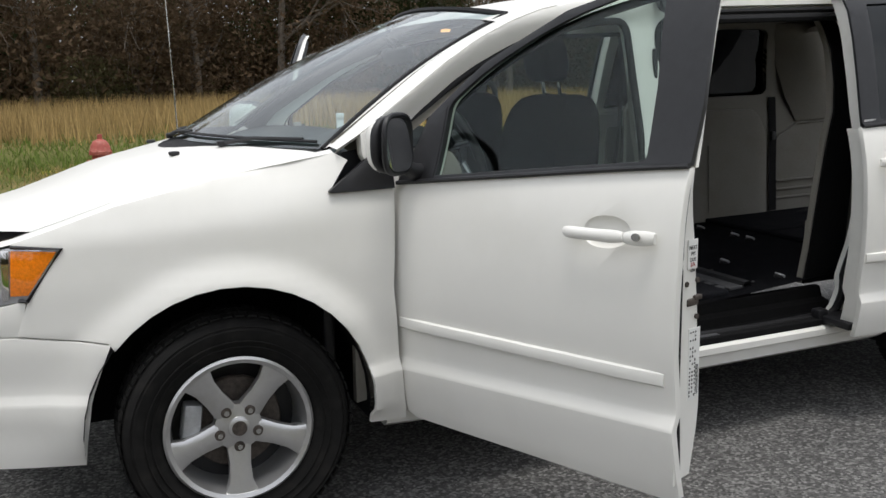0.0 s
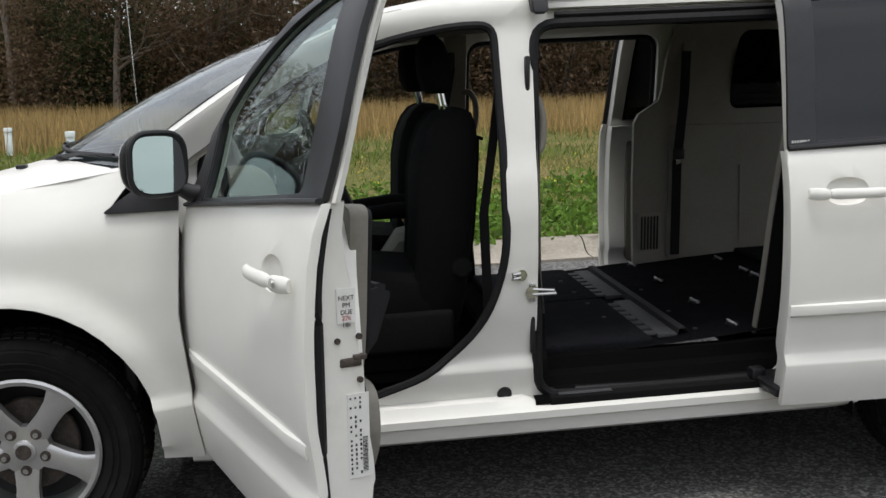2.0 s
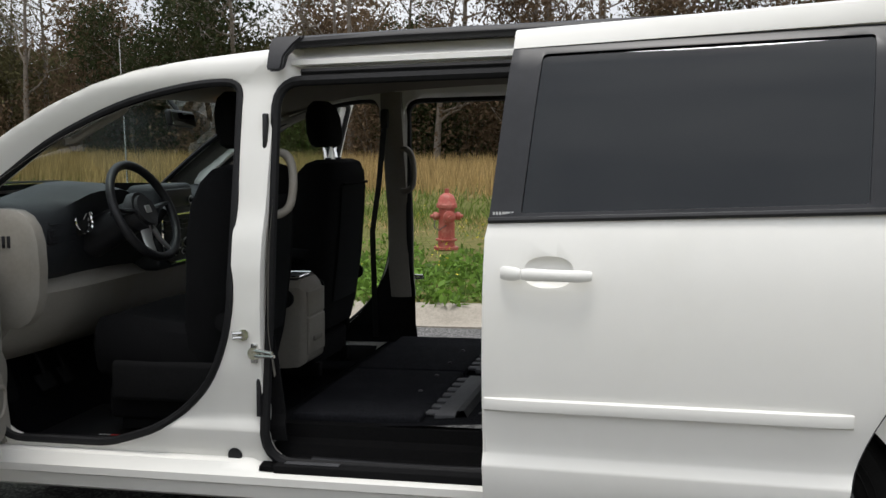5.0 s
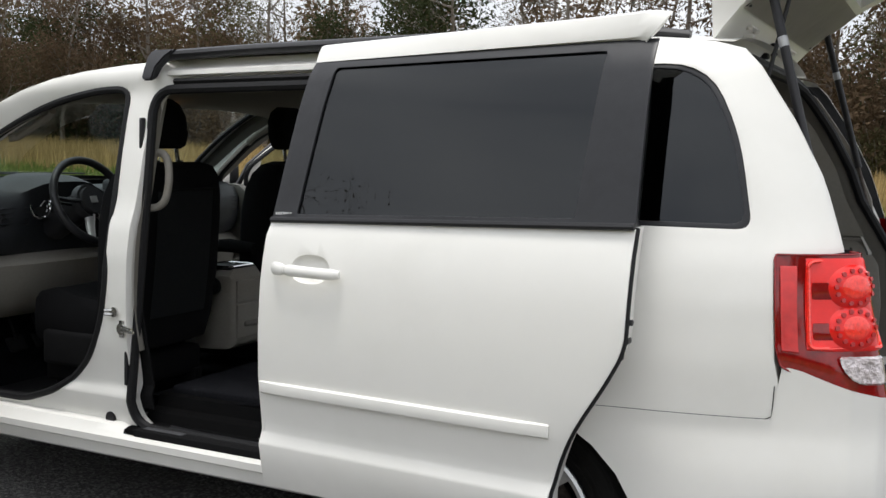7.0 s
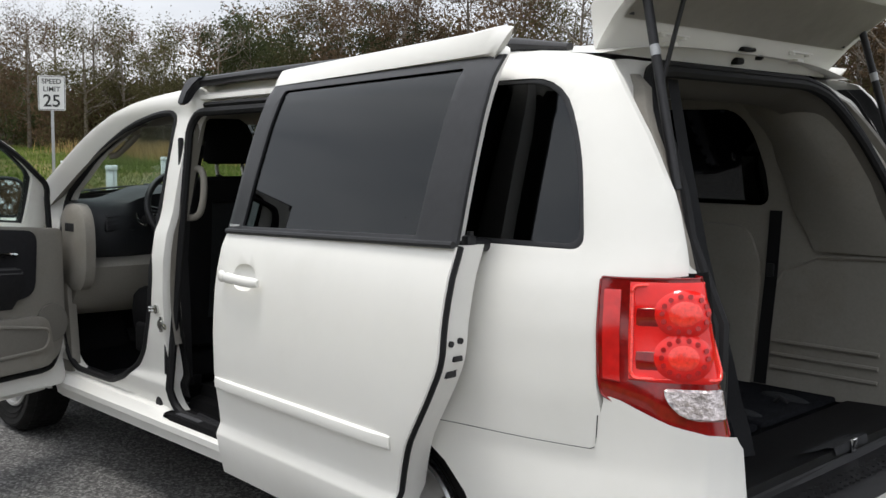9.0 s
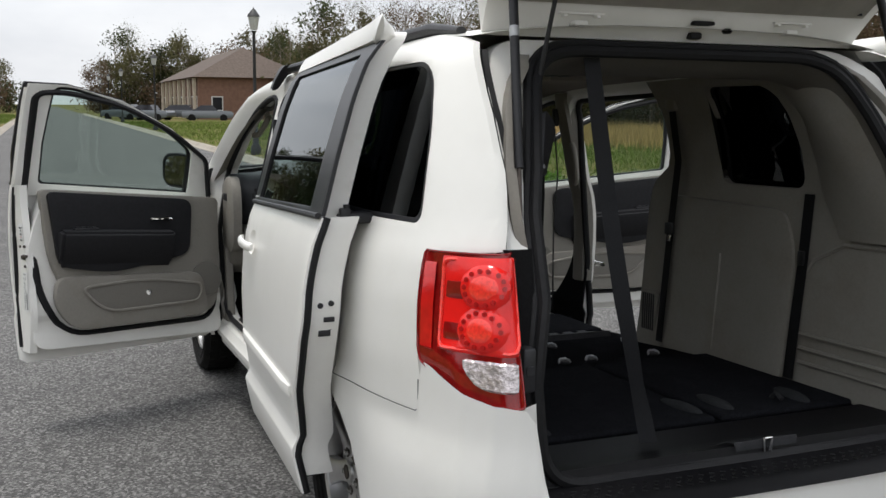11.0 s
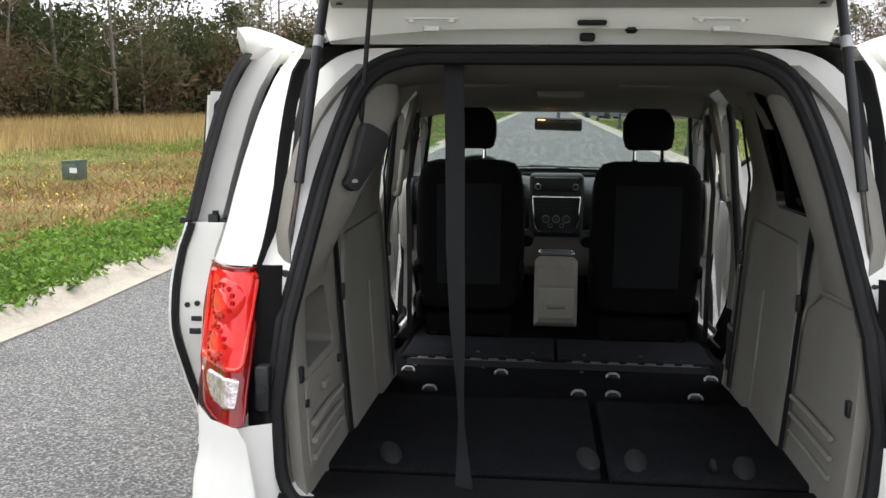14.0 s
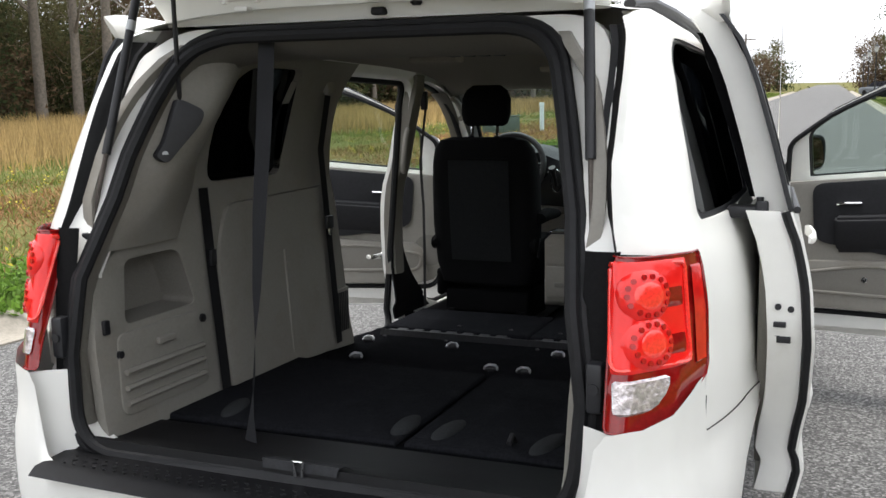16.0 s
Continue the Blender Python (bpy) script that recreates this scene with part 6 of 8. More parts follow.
def build_inside():
    # floors
    rows = [[(x, y, z) for y in np.linspace(-0.80, 0.80, 17)] for x, z in ((0.36, 0.62), (0.42, 0.46), (0.50, 0.37), (0.62, 0.345), (1.0, 0.345), (1.40, 0.35), (1.50, 0.38), (1.54, 0.46))]
    vpart("front_carpet", loft(rows, th=0.02), CARPET, van, "black front footwell carpet")
    rows = []
    for x, z in ((1.52, 0.40), (1.53, 0.45), (1.56, 0.462), (1.8, 0.468), (2.1, 0.480), (2.30, 0.495), (2.45, 0.504), (2.60, 0.514), (2.75, 0.525), (2.85, 0.531), (3.1, 0.533), (3.4, 0.534), (3.72, 0.535), (3.80, 0.535)):
        w = 0.70 if x < 2.44 else 0.685
        rows.append([(x, y, z + 0.006 * noise.noise((x * 3, y * 3, 1))) for y in np.linspace(-w, w, 21)])
    vpart("cargo_floor", loft(rows, th=0.03), CARPET, van, "black carpeted flat load floor")
    # folded second-row covers: padded slabs ahead of the seat wells
    for y0, y1 in ((-0.665, -0.005), (0.005, 0.665)):
        b = slab(1.62, 2.066, y0, y1, 0.455, 0.498, 0.012, 3)
        for v in b.verts:
            v.co.z += 0.004 * noise.noise(v.co * 6)
        vpart("seat_well_lid", b, CARPET, van, "black carpeted seat well lid")
    # latch plates with notched rear edge
    for y0 in (-0.62, 0.04):
        b = slab(2.10, 2.17, y0, y0 + 0.56, 0.478, 0.496, 0.004, 2)
        for k in range(7):
            add_box(b, (0.06, 0.046, 0.010), (2.075, y0 + 0.05 + k * 0.076, 0.489), bevel=0.003)
        vpart("latch_plate", b, PLATE, van, "ribbed grey latch plate")
    rows = [[(x, y, z) for y in np.linspace(-0.62, 0.62, 9)] for x, z in ((2.170, 0.484), (2.176, 0.510), (2.20, 0.514), (2.212, 0.490))]
    vpart("lid_edge", loft(rows, th=0.004), PLATE, van, "grey edge strip across the floor")
    # tie-down latches let into the floor
    spots = [(2.378, y) for y in (-0.59, -0.22, 0.215, 0.59)] + [(2.757, y) for y in (-0.46, 0.07, 0.19, 0.475)]
    for x, y in spots:
        z = lerp(x, [2.30, 2.45, 2.60, 2.75, 2.85], [0.495, 0.504, 0.514, 0.525, 0.531]) + 0.010
        b = tube([(x + 0.012, y - 0.023, z - 0.004), (x + 0.004, y - 0.022, z + 0.004), (x - 0.006, y - 0.012, z + 0.009), (x - 0.006, y + 0.012, z + 0.009), (x + 0.004, y + 0.022, z + 0.004), (x + 0.012, y + 0.023, z - 0.004)], 0.0048, 8)
        l = vpart("floor_latch", b, GALV, van, "small grey floor latch loop")
        vpart("latch_recess", disc((x + 0.005, y, z - 0.004), (0, 0, 1), 0.024, 0.012, 16, bevel=0.003), BLACK, l)
    for x, y in ((1.98, -0.34), (1.98, -0.10), (1.98, 0.12), (1.98, 0.36), (2.25, -0.58), (2.25, -0.30), (2.27, 0.10)):
        vpart("floor_button", disc((x, y, 0.502 if x < 2.05 else 0.496), (0, 0, 1), 0.009, 0.006, 12, bevel=0.002), PLATE, van, "small dark floor fastener")
    # third-row seat backs folded flat: seams and pull tabs
    for y0, y1 in ((-0.66, 0.10), (0.12, 0.66)):
        b = slab(2.90, 3.66, y0, y1, 0.528, 0.551, 0.014, 3)
        for v in b.verts:
            v.co.z += 0.005 * noise.noise(v.co * 5)
        vpart("folded_seat_back", b, CARPET, van, "carpeted back of a folded rear seat")
    for x, y, t in ((3.52, 0.07, 4), (3.52, 0.20, -4), (3.54, 0.49, -10), (3.54, -0.48, 14)):
        b = bmesh.new()
        bmesh.ops.create_uvsphere(b, u_segments=20, v_segments=10, radius=1.0, matrix=Matrix.Translation((x, y, 0.549)) @ Matrix.Rotation(radians(t), 4, "Z") @ Matrix.Diagonal((0.10, 0.032, 0.016, 1)))
        vpart("seat_bolster", b, FABRIC2, van, "raised charcoal cloth bolster")
    b = tube([(3.55, 0.40, 0.553), (3.57, 0.40, 0.575), (3.60, 0.40, 0.56)], 0.008, 6)
    vpart("pull_strap", b, BELTDARK, van)
    for s in (-1, 1):
        tv = lambda name, b, m, label="", smooth=38, par=None: vpart(name, mirrored(b, s), m, par or van, label, smooth)
        # step well behind the slide opening
        rows = [[(x, -y, z) for y, z in ((0.888, 0.366), (0.884, 0.380), (0.86, 0.386), (0.80, 0.386), (0.78, 0.39), (0.76, 0.42), (0.72, 0.43), (0.705, 0.47), (0.68, 0.475))] for x in np.linspace(1.60, 2.50, 12)]
        tv("step_tread", loft(rows, th=0.006), TREAD, "black plastic step tread")
        tv("step_edge", slab(1.65, 2.475, -0.892, -0.80, 0.362, 0.3885, 0.004), TREAD, "black plastic sill cover")
        tv("scuff_plate", slab(1.68, 1.86, -0.875, -0.85, 0.388, 0.392, 0.002), PLATE, "thin metal scuff plate")
        tv("lower_rail", tube([(x, -0.83 + 0.04 * ((x - 2.1) / 0.5) ** 2, 0.385) for x in np.linspace(1.75, 2.46, 9)], 0.012, 6), BLACK, "black lower slide rail")
        rows = [[(x, -y, z) for y, z in ((0.825, 0.412), (0.80, 0.42), (0.79, 0.42), (0.77, 0.40), (0.76, 0.35))] for x in np.linspace(0.60, 1.46, 10)]
        tv("sill_trim", loft(rows, th=0.006), BLACK, "black front sill trim")
        # kick panel
        tv("kick_panel", panel([(0.40, 0.36), (0.66, 0.40), (0.62, 0.75), (0.60, 1.0), (0.40, 1.0)], yfun=lambda x, z: 0.86, th=0.04, step=0.2), TRIM)
        # B pillar trim with belt and grab handle
        rows = []
        for z in np.linspace(0.66, 1.62, 14):
            w = jamb_y(1.55, z) - 0.045
            k = lerp(z, [0.47, 0.6, 0.85, 1.2, 1.62], [0.055, 0.06, 0.062, 0.062, 0.06])
            xc = lerp(z, [0.47, 0.8, 1.62], [1.60, 1.56, 1.555])
            rows.append([(xc - k, -w - 0.02, z), (xc - k * 0.8, -w + 0.03, z), (xc, -w + 0.045, z), (xc + k * 0.8, -w + 0.03, z), (xc + k, -w - 0.02, z)])
        tv("b_pillar_trim", loft(rows), TRIM, "grey door pillar trim")
        tv("pillar_foot", panel(rounded([(1.22, 0.44), (1.66, 0.44), (1.64, 0.7), (1.60, 0.95), (1.53, 0.95), (1.50, 0.78, 0.06), (1.40, 0.60, 0.06)]), yfun=lambda x, z: jamb_y(x, z) - 0.058, th=0.008, step=0.1, bevel=0), TREAD, "black lower pillar cover")
        hp = curve([(1.59, -0.765, 1.165), (1.62, -0.745, 1.168), (1.648, -0.735, 1.195), (1.655, -0.725, 1.265), (1.645, -0.72, 1.33), (1.62, -0.722, 1.36), (1.59, -0.735, 1.358)])
        tv("grab_handle", tube(hp, 0.014, 10), TRIM, "grey grab handle")
        tv("front_belt", ribbon([(1.53, -0.665, 1.47), (1.49, -0.715, 1.20), (1.46, -0.715, 0.98), (1.47, -0.71, 0.75), (1.48, -0.71, 0.48)], 0.047, (0.5, 0.4, 0.1)), BELTDARK, "black front seat belt")
        tv("belt_guide", box((0.04, 0.03, 0.09), (1.53, -0.672, 1.50), bevel=0.01), BLACK)
        # quarter trim
        yq = lambda x, z: lerp(z, [0.5, 0.62, 0.9, 1.1, 1.2, 1.35, 1.5, 1.62], [0.655, 0.672, 0.69, 0.70, 0.715, 0.70, 0.655, 0.56]) - max(0, (x - 3.55) / 0.4) ** 2 * 0.012
        win = rounded([(2.88, 1.22, 0.05), (3.34, 1.215, 0.06), (3.31, 1.40, 0.08), (3.25, 1.575, 0.07), (2.88, 1.585, 0.05)])
        out = [(3.93, 0.52), (3.935, 0.80), (3.91, 1.0), (3.87, 1.2), (3.78, 1.40), (3.66, 1.58), (3.60, 1.62)]
        lead = [(2.555, 1.62), (2.54, 1.33), (2.525, 1.275), (2.43, 1.215), (2.408, 1.17), (2.40, 0.9), (2.40, 0.48)] if s > 0 else [(2.52, 1.62), (2.50, 1.2), (2.47, 0.9), (2.44, 0.48)]
        out += lead
        holes = [win]
        if s < 0:
            cub = rounded([(3.46, 0.85, 0.03), (3.80, 0.845, 0.03), (3.775, 1.025, 0.03), (3.52, 1.03, 0.05)])
            holes.append(cub)
        q = tv("quarter_trim", panel(out, holes, yfun=yq, th=0.03, step=0.08, bevel=0.006), TRIM, "stone grey moulded cargo side trim")
        tv("pillar_cover", panel([(2.64, 0.48), (2.64, 1.60)] + [(x + 0.004, min(z, 1.60)) for x, z in lead], yfun=lambda x, z: yq(x, z) + 0.014, th=0.010, step=0.15, bevel=0), TREAD, "black cover behind the slide opening")
        rows = [[(x, -yq(x, z) + 0.028 - d, z) for x, z in win] for d in (0.0, 0.06, 0.15)]
        # extra tinted pane, added only to darken the view through the quarter glass
        tv("inner_pane", panel(win, yfun=lambda x, z: yq(x, z) + 0.02, th=0.004, step=0.2, bevel=0), TINT, "added second tinted pane that darkens the quarter window", par=q)
        tv("window_reveal", loft([r + r[:1] for r in rows]), TREAD, "dark reveal round the quarter window", par=q)
        # upper moulded step in the trim with the belt path
        step = rounded([(2.56, 0.52, 0.03), (3.33, 0.53, 0.03), (3.33, 1.0, 0.08), (3.26, 1.14, 0.06), (2.58, 1.16, 0.03)])
        tv("trim_bolster", panel(step, yfun=lambda x, z: yq(x, z) - 0.012, th=0.03, step=0.09, bevel=0.012), TRIM, "raised trim panel over the wheel", par=q)
        if s < 0:
            pan = rounded([(3.44, 0.595, 0.04), (3.86, 0.595, 0.04), (3.845, 0.825, 0.03), (3.46, 0.828, 0.03)])
            pb = panel(pan, yfun=lambda x, z: yq(x, z) - 0.024, th=0.012, step=0.1, bevel=0.005)
            tv("storage_door", pb, TRIM, "ribbed grey storage cover", par=q)
            for k in range(3):
                tv("cover_rib", tube([(x, -yq(x, 0.62) + 0.040, 0.63 + 0.045 * k) for x in (3.47, 3.6, 3.75, 3.84)], 0.009, 6), TRIM, par=q)
            tv("cover_latch", slab(3.60, 3.68, -yq(3.6, 0.78) + 0.036, -yq(3.6, 0.78) + 0.05, 0.765, 0.785, 0.004), TRIM, par=q)
            # cubby
            rows = [[(x * 1.0 + (3.63 - x) * f, -yq(x, z) + 0.025 + d, z + (0.93 - z) * f) for x, z in cub] for d, f in ((0.0, 0.0), (-0.06, 0.04), (-0.10, 0.10))]
            cb = bmesh.new()
            add_loft(cb, rows, closed=True)
            cb.faces.new([v for v in cb.verts][-len(cub):])
            tv("cubby", cb, mat_pocket, "open storage cubby", par=q)
            tv("power_socket", disc((3.84, -yq(3.84, 0.77) + 0.033, 0.77), (0, 1, 0), 0.014, 0.01, 16, bevel=0.003), BLACK, par=q)
            tv("trim_clip", disc((3.45, -yq(3.45, 0.80) + 0.04, 0.80), (0, 1, 0), 0.013, 0.008, 14), BLACK, par=q)
            tv("trim_hook", slab(3.875, 3.90, -yq(3.89, 0.86) + 0.02, -yq(3.89, 0.86) + 0.04, 0.835, 0.875, 0.004), BLACK, par=q)
        else:
            for k in range(3):
                tv("trim_rib", tube([(x, -yq(x, 0.64) + 0.036, 0.62 + 0.05 * k) for x in (3.40, 3.6, 3.8)], 0.008, 6), TRIM, par=q)
            tv("trim_crease", tube([(3.37, -yq(3.37, 0.56) + 0.032, 0.56), (3.37, -yq(3.37, 0.9) + 0.032, 0.9), (3.42, -yq(3.42, 0.98) + 0.032, 0.98), (3.55, -yq(3.5, 1.04) + 0.034, 1.04), (3.86, -yq(3.86, 1.05) + 0.034, 1.05)], 0.008, 6), TRIM, par=q)
            tv("trim_hook", slab(3.875, 3.90, -yq(3.89, 0.82) + 0.02, -yq(3.89, 0.82) + 0.04, 0.80, 0.84, 0.004), BLACK, par=q)
        tv("trim_rib", tube([(2.93, -yq(2.93, 0.6) + 0.042, 0.56), (2.93, -yq(2.93, 0.75) + 0.042, 0.75), (2.93, -yq(2.93, 0.95) + 0.042, 0.95)], 0.006, 6), TRIM, par=q)
        # vent grille near the floor of the C pillar
        dx = 0.0 if s > 0 else 0.04
        vb = slab(2.425 + dx, 2.535 + dx, -0.650, -0.634, 0.555, 0.745, 0.004)
        vent = tv("side_vent", vb, TRIM, "grey slotted air vent")
        for k in range(6):
            tv("vent_slot", slab(2.437 + dx + k * 0.0155, 2.446 + dx + k * 0.0155, -0.638, -0.631, 0.57, 0.73, 0.002), BLACK, par=vent)
        # black trim plate at the top of the tail pillar
        k = 1.0 if s < 0 else 0.35
        rows = []
        for z in np.linspace(1.06, 1.60, 16):
            yi = lerp(z, [1.0, 1.2, 1.42, 1.60], [0.655, 0.625, 0.582, 0.525]) - 0.002
            h = k * lerp(z, [1.06, 1.25, 1.42, 1.52, 1.60], [0.0, 0.55, 1.0, 0.9, 0.5])
            fx = frame_x(z) - 0.02
            rows.append([(fx, -yi, z), (fx - 0.05, -yi + 0.05 * h, z), (fx - 0.10, -yi + 0.092 * h, z), (fx - 0.14, -yi + 0.098 * h, z), (fx - 0.22, -yi + 0.06 * h, z), (fx - 0.36, -min(yq(fx - 0.36, z), 0.67) + 0.012, z)])
        tv("pillar_trim", loft(rows), TRIM, "grey moulded trim of the tail pillar", smooth=60)
        if s < 0:
            plate = tv("pillar_plate", panel(rounded([(3.679, 1.472, 0.015), (3.634, 1.437, 0.015), (3.645, 1.402, 0.015), (3.722, 1.290, 0.015), (3.740, 1.312, 0.012), (3.718, 1.352, 0.015)]), yfun=lambda x, z: 0.532 + 1.08 * (x - 3.69) + 0.16 * (z - 1.38), th=0.016, step=0.1, bevel=0.004), BLACK, "black pillar trim plate")
            tv("plate_screw", disc((3.718, -0.545, 1.318), (0.73, 0.68, 0), 0.009, 0.012, 10), GALV, par=plate)
        # belts of the rear rows
        tv("rear_belt", ribbon([(2.63, -0.60, 1.56), (2.64, -0.645, 1.3), (2.61, -0.638, 0.98), (2.60, -0.612, 0.54)], 0.046, (1, 0, 0)), BELTDARK, "black seat belt hanging from the pillar")
        tv("belt_tongue", box((0.055, 0.014, 0.05), (2.615, -0.632, 1.02), bevel=0.005), BLACK)
        tv("tongue_tip", box((0.026, 0.004, 0.035), (2.615, -0.629, 0.985), bevel=0.002), STEEL)
        tv("belt_anchor", box((0.07, 0.03, 0.10), (2.64, -0.60, 1.55), bevel=0.015), TRIM)
        tv("rear_belt", ribbon([(3.37, -0.672, 1.20), (3.375, -0.652, 0.95), (3.37, -0.638, 0.75), (3.37, -0.622, 0.555)], 0.05, (1, 0, 0)), BELTDARK, "black seat belt hanging from the side trim")
        tv("belt_tongue", box((0.03, 0.012, 0.05), (3.372, -0.648, 0.98), bevel=0.004), BLACK)
        # A pillar trim and visor
        rows = []
        for u in np.linspace(0, 1, 8):
            x = 0.42 + 0.72 * u
            z = lerp(x, [p[0] for p in ROOFLINE], [p[1] for p in ROOFLINE]) - 0.035
            w = corner_y(x, z) - 0.055
            rows.append([(x + 0.05, -w - 0.03, z - 0.06), (x + 0.02, -w + 0.03, z - 0.05), (x - 0.03, -w + 0.055, z - 0.01), (x - 0.08, -w + 0.03, z + 0.01)])
        tv("a_pillar_trim", loft(rows, th=0.01), TRIM, "grey windscreen pillar trim")
        hp = [(0.84, -0.742, 1.415), (0.86, -0.715, 1.42), (0.94, -0.70, 1.465), (1.02, -0.695, 1.505), (1.05, -0.71, 1.52)]
        tv("grab_handle", tube(hp, 0.015, 8), TRIM, "grey grab handle")
        tv("sun_visor", box((0.16, 0.42, 0.018), (1.17, -0.36, 1.622), Matrix.Rotation(radians(-12), 4, "Y"), bevel=0.008), HEADLINER, "grey sun visor")
        front_seat(0.425 * s, s)
    # strap that hangs from the roof to the floor
    rows = []
    for x, y, z, w, a in ((3.55, -0.31, 1.634, 0.052, 0), (3.60, -0.30, 1.40, 0.052, 4), (3.66, -0.292, 1.15, 0.05, 12), (3.71, -0.28, 0.95, 0.048, 30), (3.745, -0.27, 0.82, 0.048, 58), (3.77, -0.263, 0.72, 0.048, 66), (3.80, -0.256, 0.63, 0.048, 45), (3.82, -0.25, 0.56, 0.05, 20)):
        u = Vector((math.sin(radians(a)), math.cos(radians(a)), 0)) * w / 2
        rows.append([Vector((x, y, z)) - u, Vector((x, y, z)), Vector((x, y, z)) + u])
    vpart("centre_belt", loft(rows, th=0.002), BELT, van, "grey centre seat belt hanging from the roof to the floor")
    vpart("belt_socket", box((0.05, 0.08, 0.012), (3.55, -0.31, 1.634), bevel=0.004), HEADLINER, van)
    # roof console, dome lamp, vents
    vpart("overhead_console", slab(1.15, 1.5, -0.11, 0.11, 1.625, 1.665, 0.015), HEADLINER, van, "grey overhead console")
    vpart("dome_lamp", slab(1.05, 1.08, -0.07, -0.03, 1.592, 1.604, 0.004), DOME, van, "small lit amber dome lamp")
    v = vpart("roof_vent", slab(2.65, 2.80, -0.12, 0.12, 1.63, 1.655, 0.01), HEADLINER, van)
    for k in range(4):
        vpart("vent_slot", slab(2.66, 2.79, -0.10 + k * 0.055, -0.065 + k * 0.055, 1.626, 1.633, 0.003), BLACK, v)
    for y in (-0.3, 0.3):
        vpart("roof_handle", box((0.10, 0.20, 0.03), (2.3, y, 1.645), bevel=0.012), HEADLINER, van)
    # rear view mirror
    m = vpart("inside_mirror", box((0.025, 0.25, 0.068), (0.87, 0.0, 1.505), Matrix.Rotation(radians(-12), 4, "Y") @ Matrix.Rotation(radians(6), 4, "Z"), bevel=0.011, seg=3), BLACK, van, "black inside mirror")
    b = bmesh.new()
    add_box(b, (0.003, 0.23, 0.052), (0.886, 0.0, 1.502), Matrix.Rotation(radians(-12), 4, "Y") @ Matrix.Rotation(radians(6), 4, "Z"))
    vpart("mirror_face", b, MIRROR, m)
    vpart("mirror_stalk", tube([(0.87, 0, 1.52), (0.84, 0, 1.56), (0.82, 0, 1.585)], 0.010, 8), BLACK, m)
    # firewall and dash
    vpart("firewall", slab(0.30, 0.34, -0.84, 0.84, 0.30, 1.17, 0.01), BLACK, van, "dark bulkhead")
    prof = [(0.12, 1.17), (0.30, 1.20), (0.46, 1.215), (0.60, 1.205), (0.68, 1.18), (0.715, 1.13), (0.71, 1.04), (0.68, 0.965), (0.62, 0.93), (0.40, 0.93), (0.20, 1.0)]
    rows = []
    for y in np.linspace(-0.83, 0.83, 35):
        e = 1 - 0.22 * max(0, (abs(y) - 0.55) / 0.28) ** 2
        bul = 0.03 * math.exp(-((y / 0.22) ** 2))
        row = []
        for x, z in prof:
            zz = z
            hood = math.exp(-(((y + 0.42) / 0.19) ** 4)) if x > 0.45 else 0
            xx = 0.34 + (x - 0.34) * e + (bul if x > 0.6 else 0)
            if z > 1.15 and x > 0.4:
                zz += 0.06 * hood
                xx += 0.045 * hood
            elif 0.95 < z < 1.15 and x > 0.5:
                xx -= 0.05 * hood
            row.append((xx, y, zz))
        rows.append(row)
    dash = vpart("dashboard", loft(rows, closed=True, cap=True), DASH, van, "dark slate dashboard over a grey lower half", smooth=50)
    dash.location.x = 0.08
    prof = [(0.40, 0.95), (0.64, 0.94), (0.70, 0.90), (0.665, 0.80), (0.60, 0.72), (0.52, 0.66), (0.40, 0.66)]
    rows = []
    for y in np.linspace(-0.84, 0.84, 25):
        rows.append([(x - 0.06 * max(0, (abs(y) - 0.5) / 0.34) ** 2, y, z) for x, z in prof])
    vpart("lower_dash", loft(rows, closed=True, cap=True), TRIM, dash, "stone grey lower dashboard", smooth=50)
    for s in (-1, 1):
        # grey end caps with vents
        rows = []
        for y, k in ((0.80, 1.0), (0.845, 1.0), (0.862, 0.86)):
            ring = []
            for a in np.linspace(0, 2 * math.pi, 20, endpoint=False):
                ring.append((0.58 + 0.145 * k * math.copysign(abs(math.cos(a)) ** 0.7, math.cos(a)), s * y, 0.995 + 0.205 * k * math.copysign(abs(math.sin(a)) ** 0.7, math.sin(a))))
            rows.append(ring)
        vpart("dash_end_cap", loft(rows, closed=True, cap=True), TRIM, dash, "grey dash end cap")
        for k in range(5):
            vpart("demist_slot", box((0.012, 0.006, 0.04), (0.545 + 0.02 * k, s * 0.864, 1.09), bevel=0.003), BLACK, dash)
        y = s * 0.66
        vv = vpart("air_vent", box((0.03, 0.15, 0.085), (0.672, y, 1.105), Matrix.Rotation(radians(-12), 4, "Y"), bevel=0.012), BLACK, dash, "black air vent")
        for k in range(4):
            vpart("vent_blade", box((0.012, 0.135, 0.004), (0.689, y, 1.075 + 0.02 * k)), DASH, vv)
    # gauges under the hood
    for y, r in ((-0.53, 0.05), (-0.42, 0.062), (-0.31, 0.05)):
        g = vpart("gauge", spun([(0.0, 0.0), (r * 0.9, 0.0), (r, 0.012), (r * 1.05, 0.012), (r * 1.05, -0.02)], (0.672, y, 1.135), (1, 0, 0.25), 28), INK, dash, "round black gauge")
        vpart("gauge_rim", tube([(0.686 - 0.25 * r * math.sin(a), y + r * math.cos(a), 1.139 + r * 0.97 * math.sin(a)) for a in np.linspace(0, 2 * math.pi, 28, endpoint=False)], 0.005, 6, closed=True, up=(1, 0, 0)), CHROME, g)
        vpart("gauge_needle", tube([(0.686, y, 1.14), (0.68, y + r * 0.6, 1.15 + r * 0.3)], 0.002, 4), INKWHITE, g)
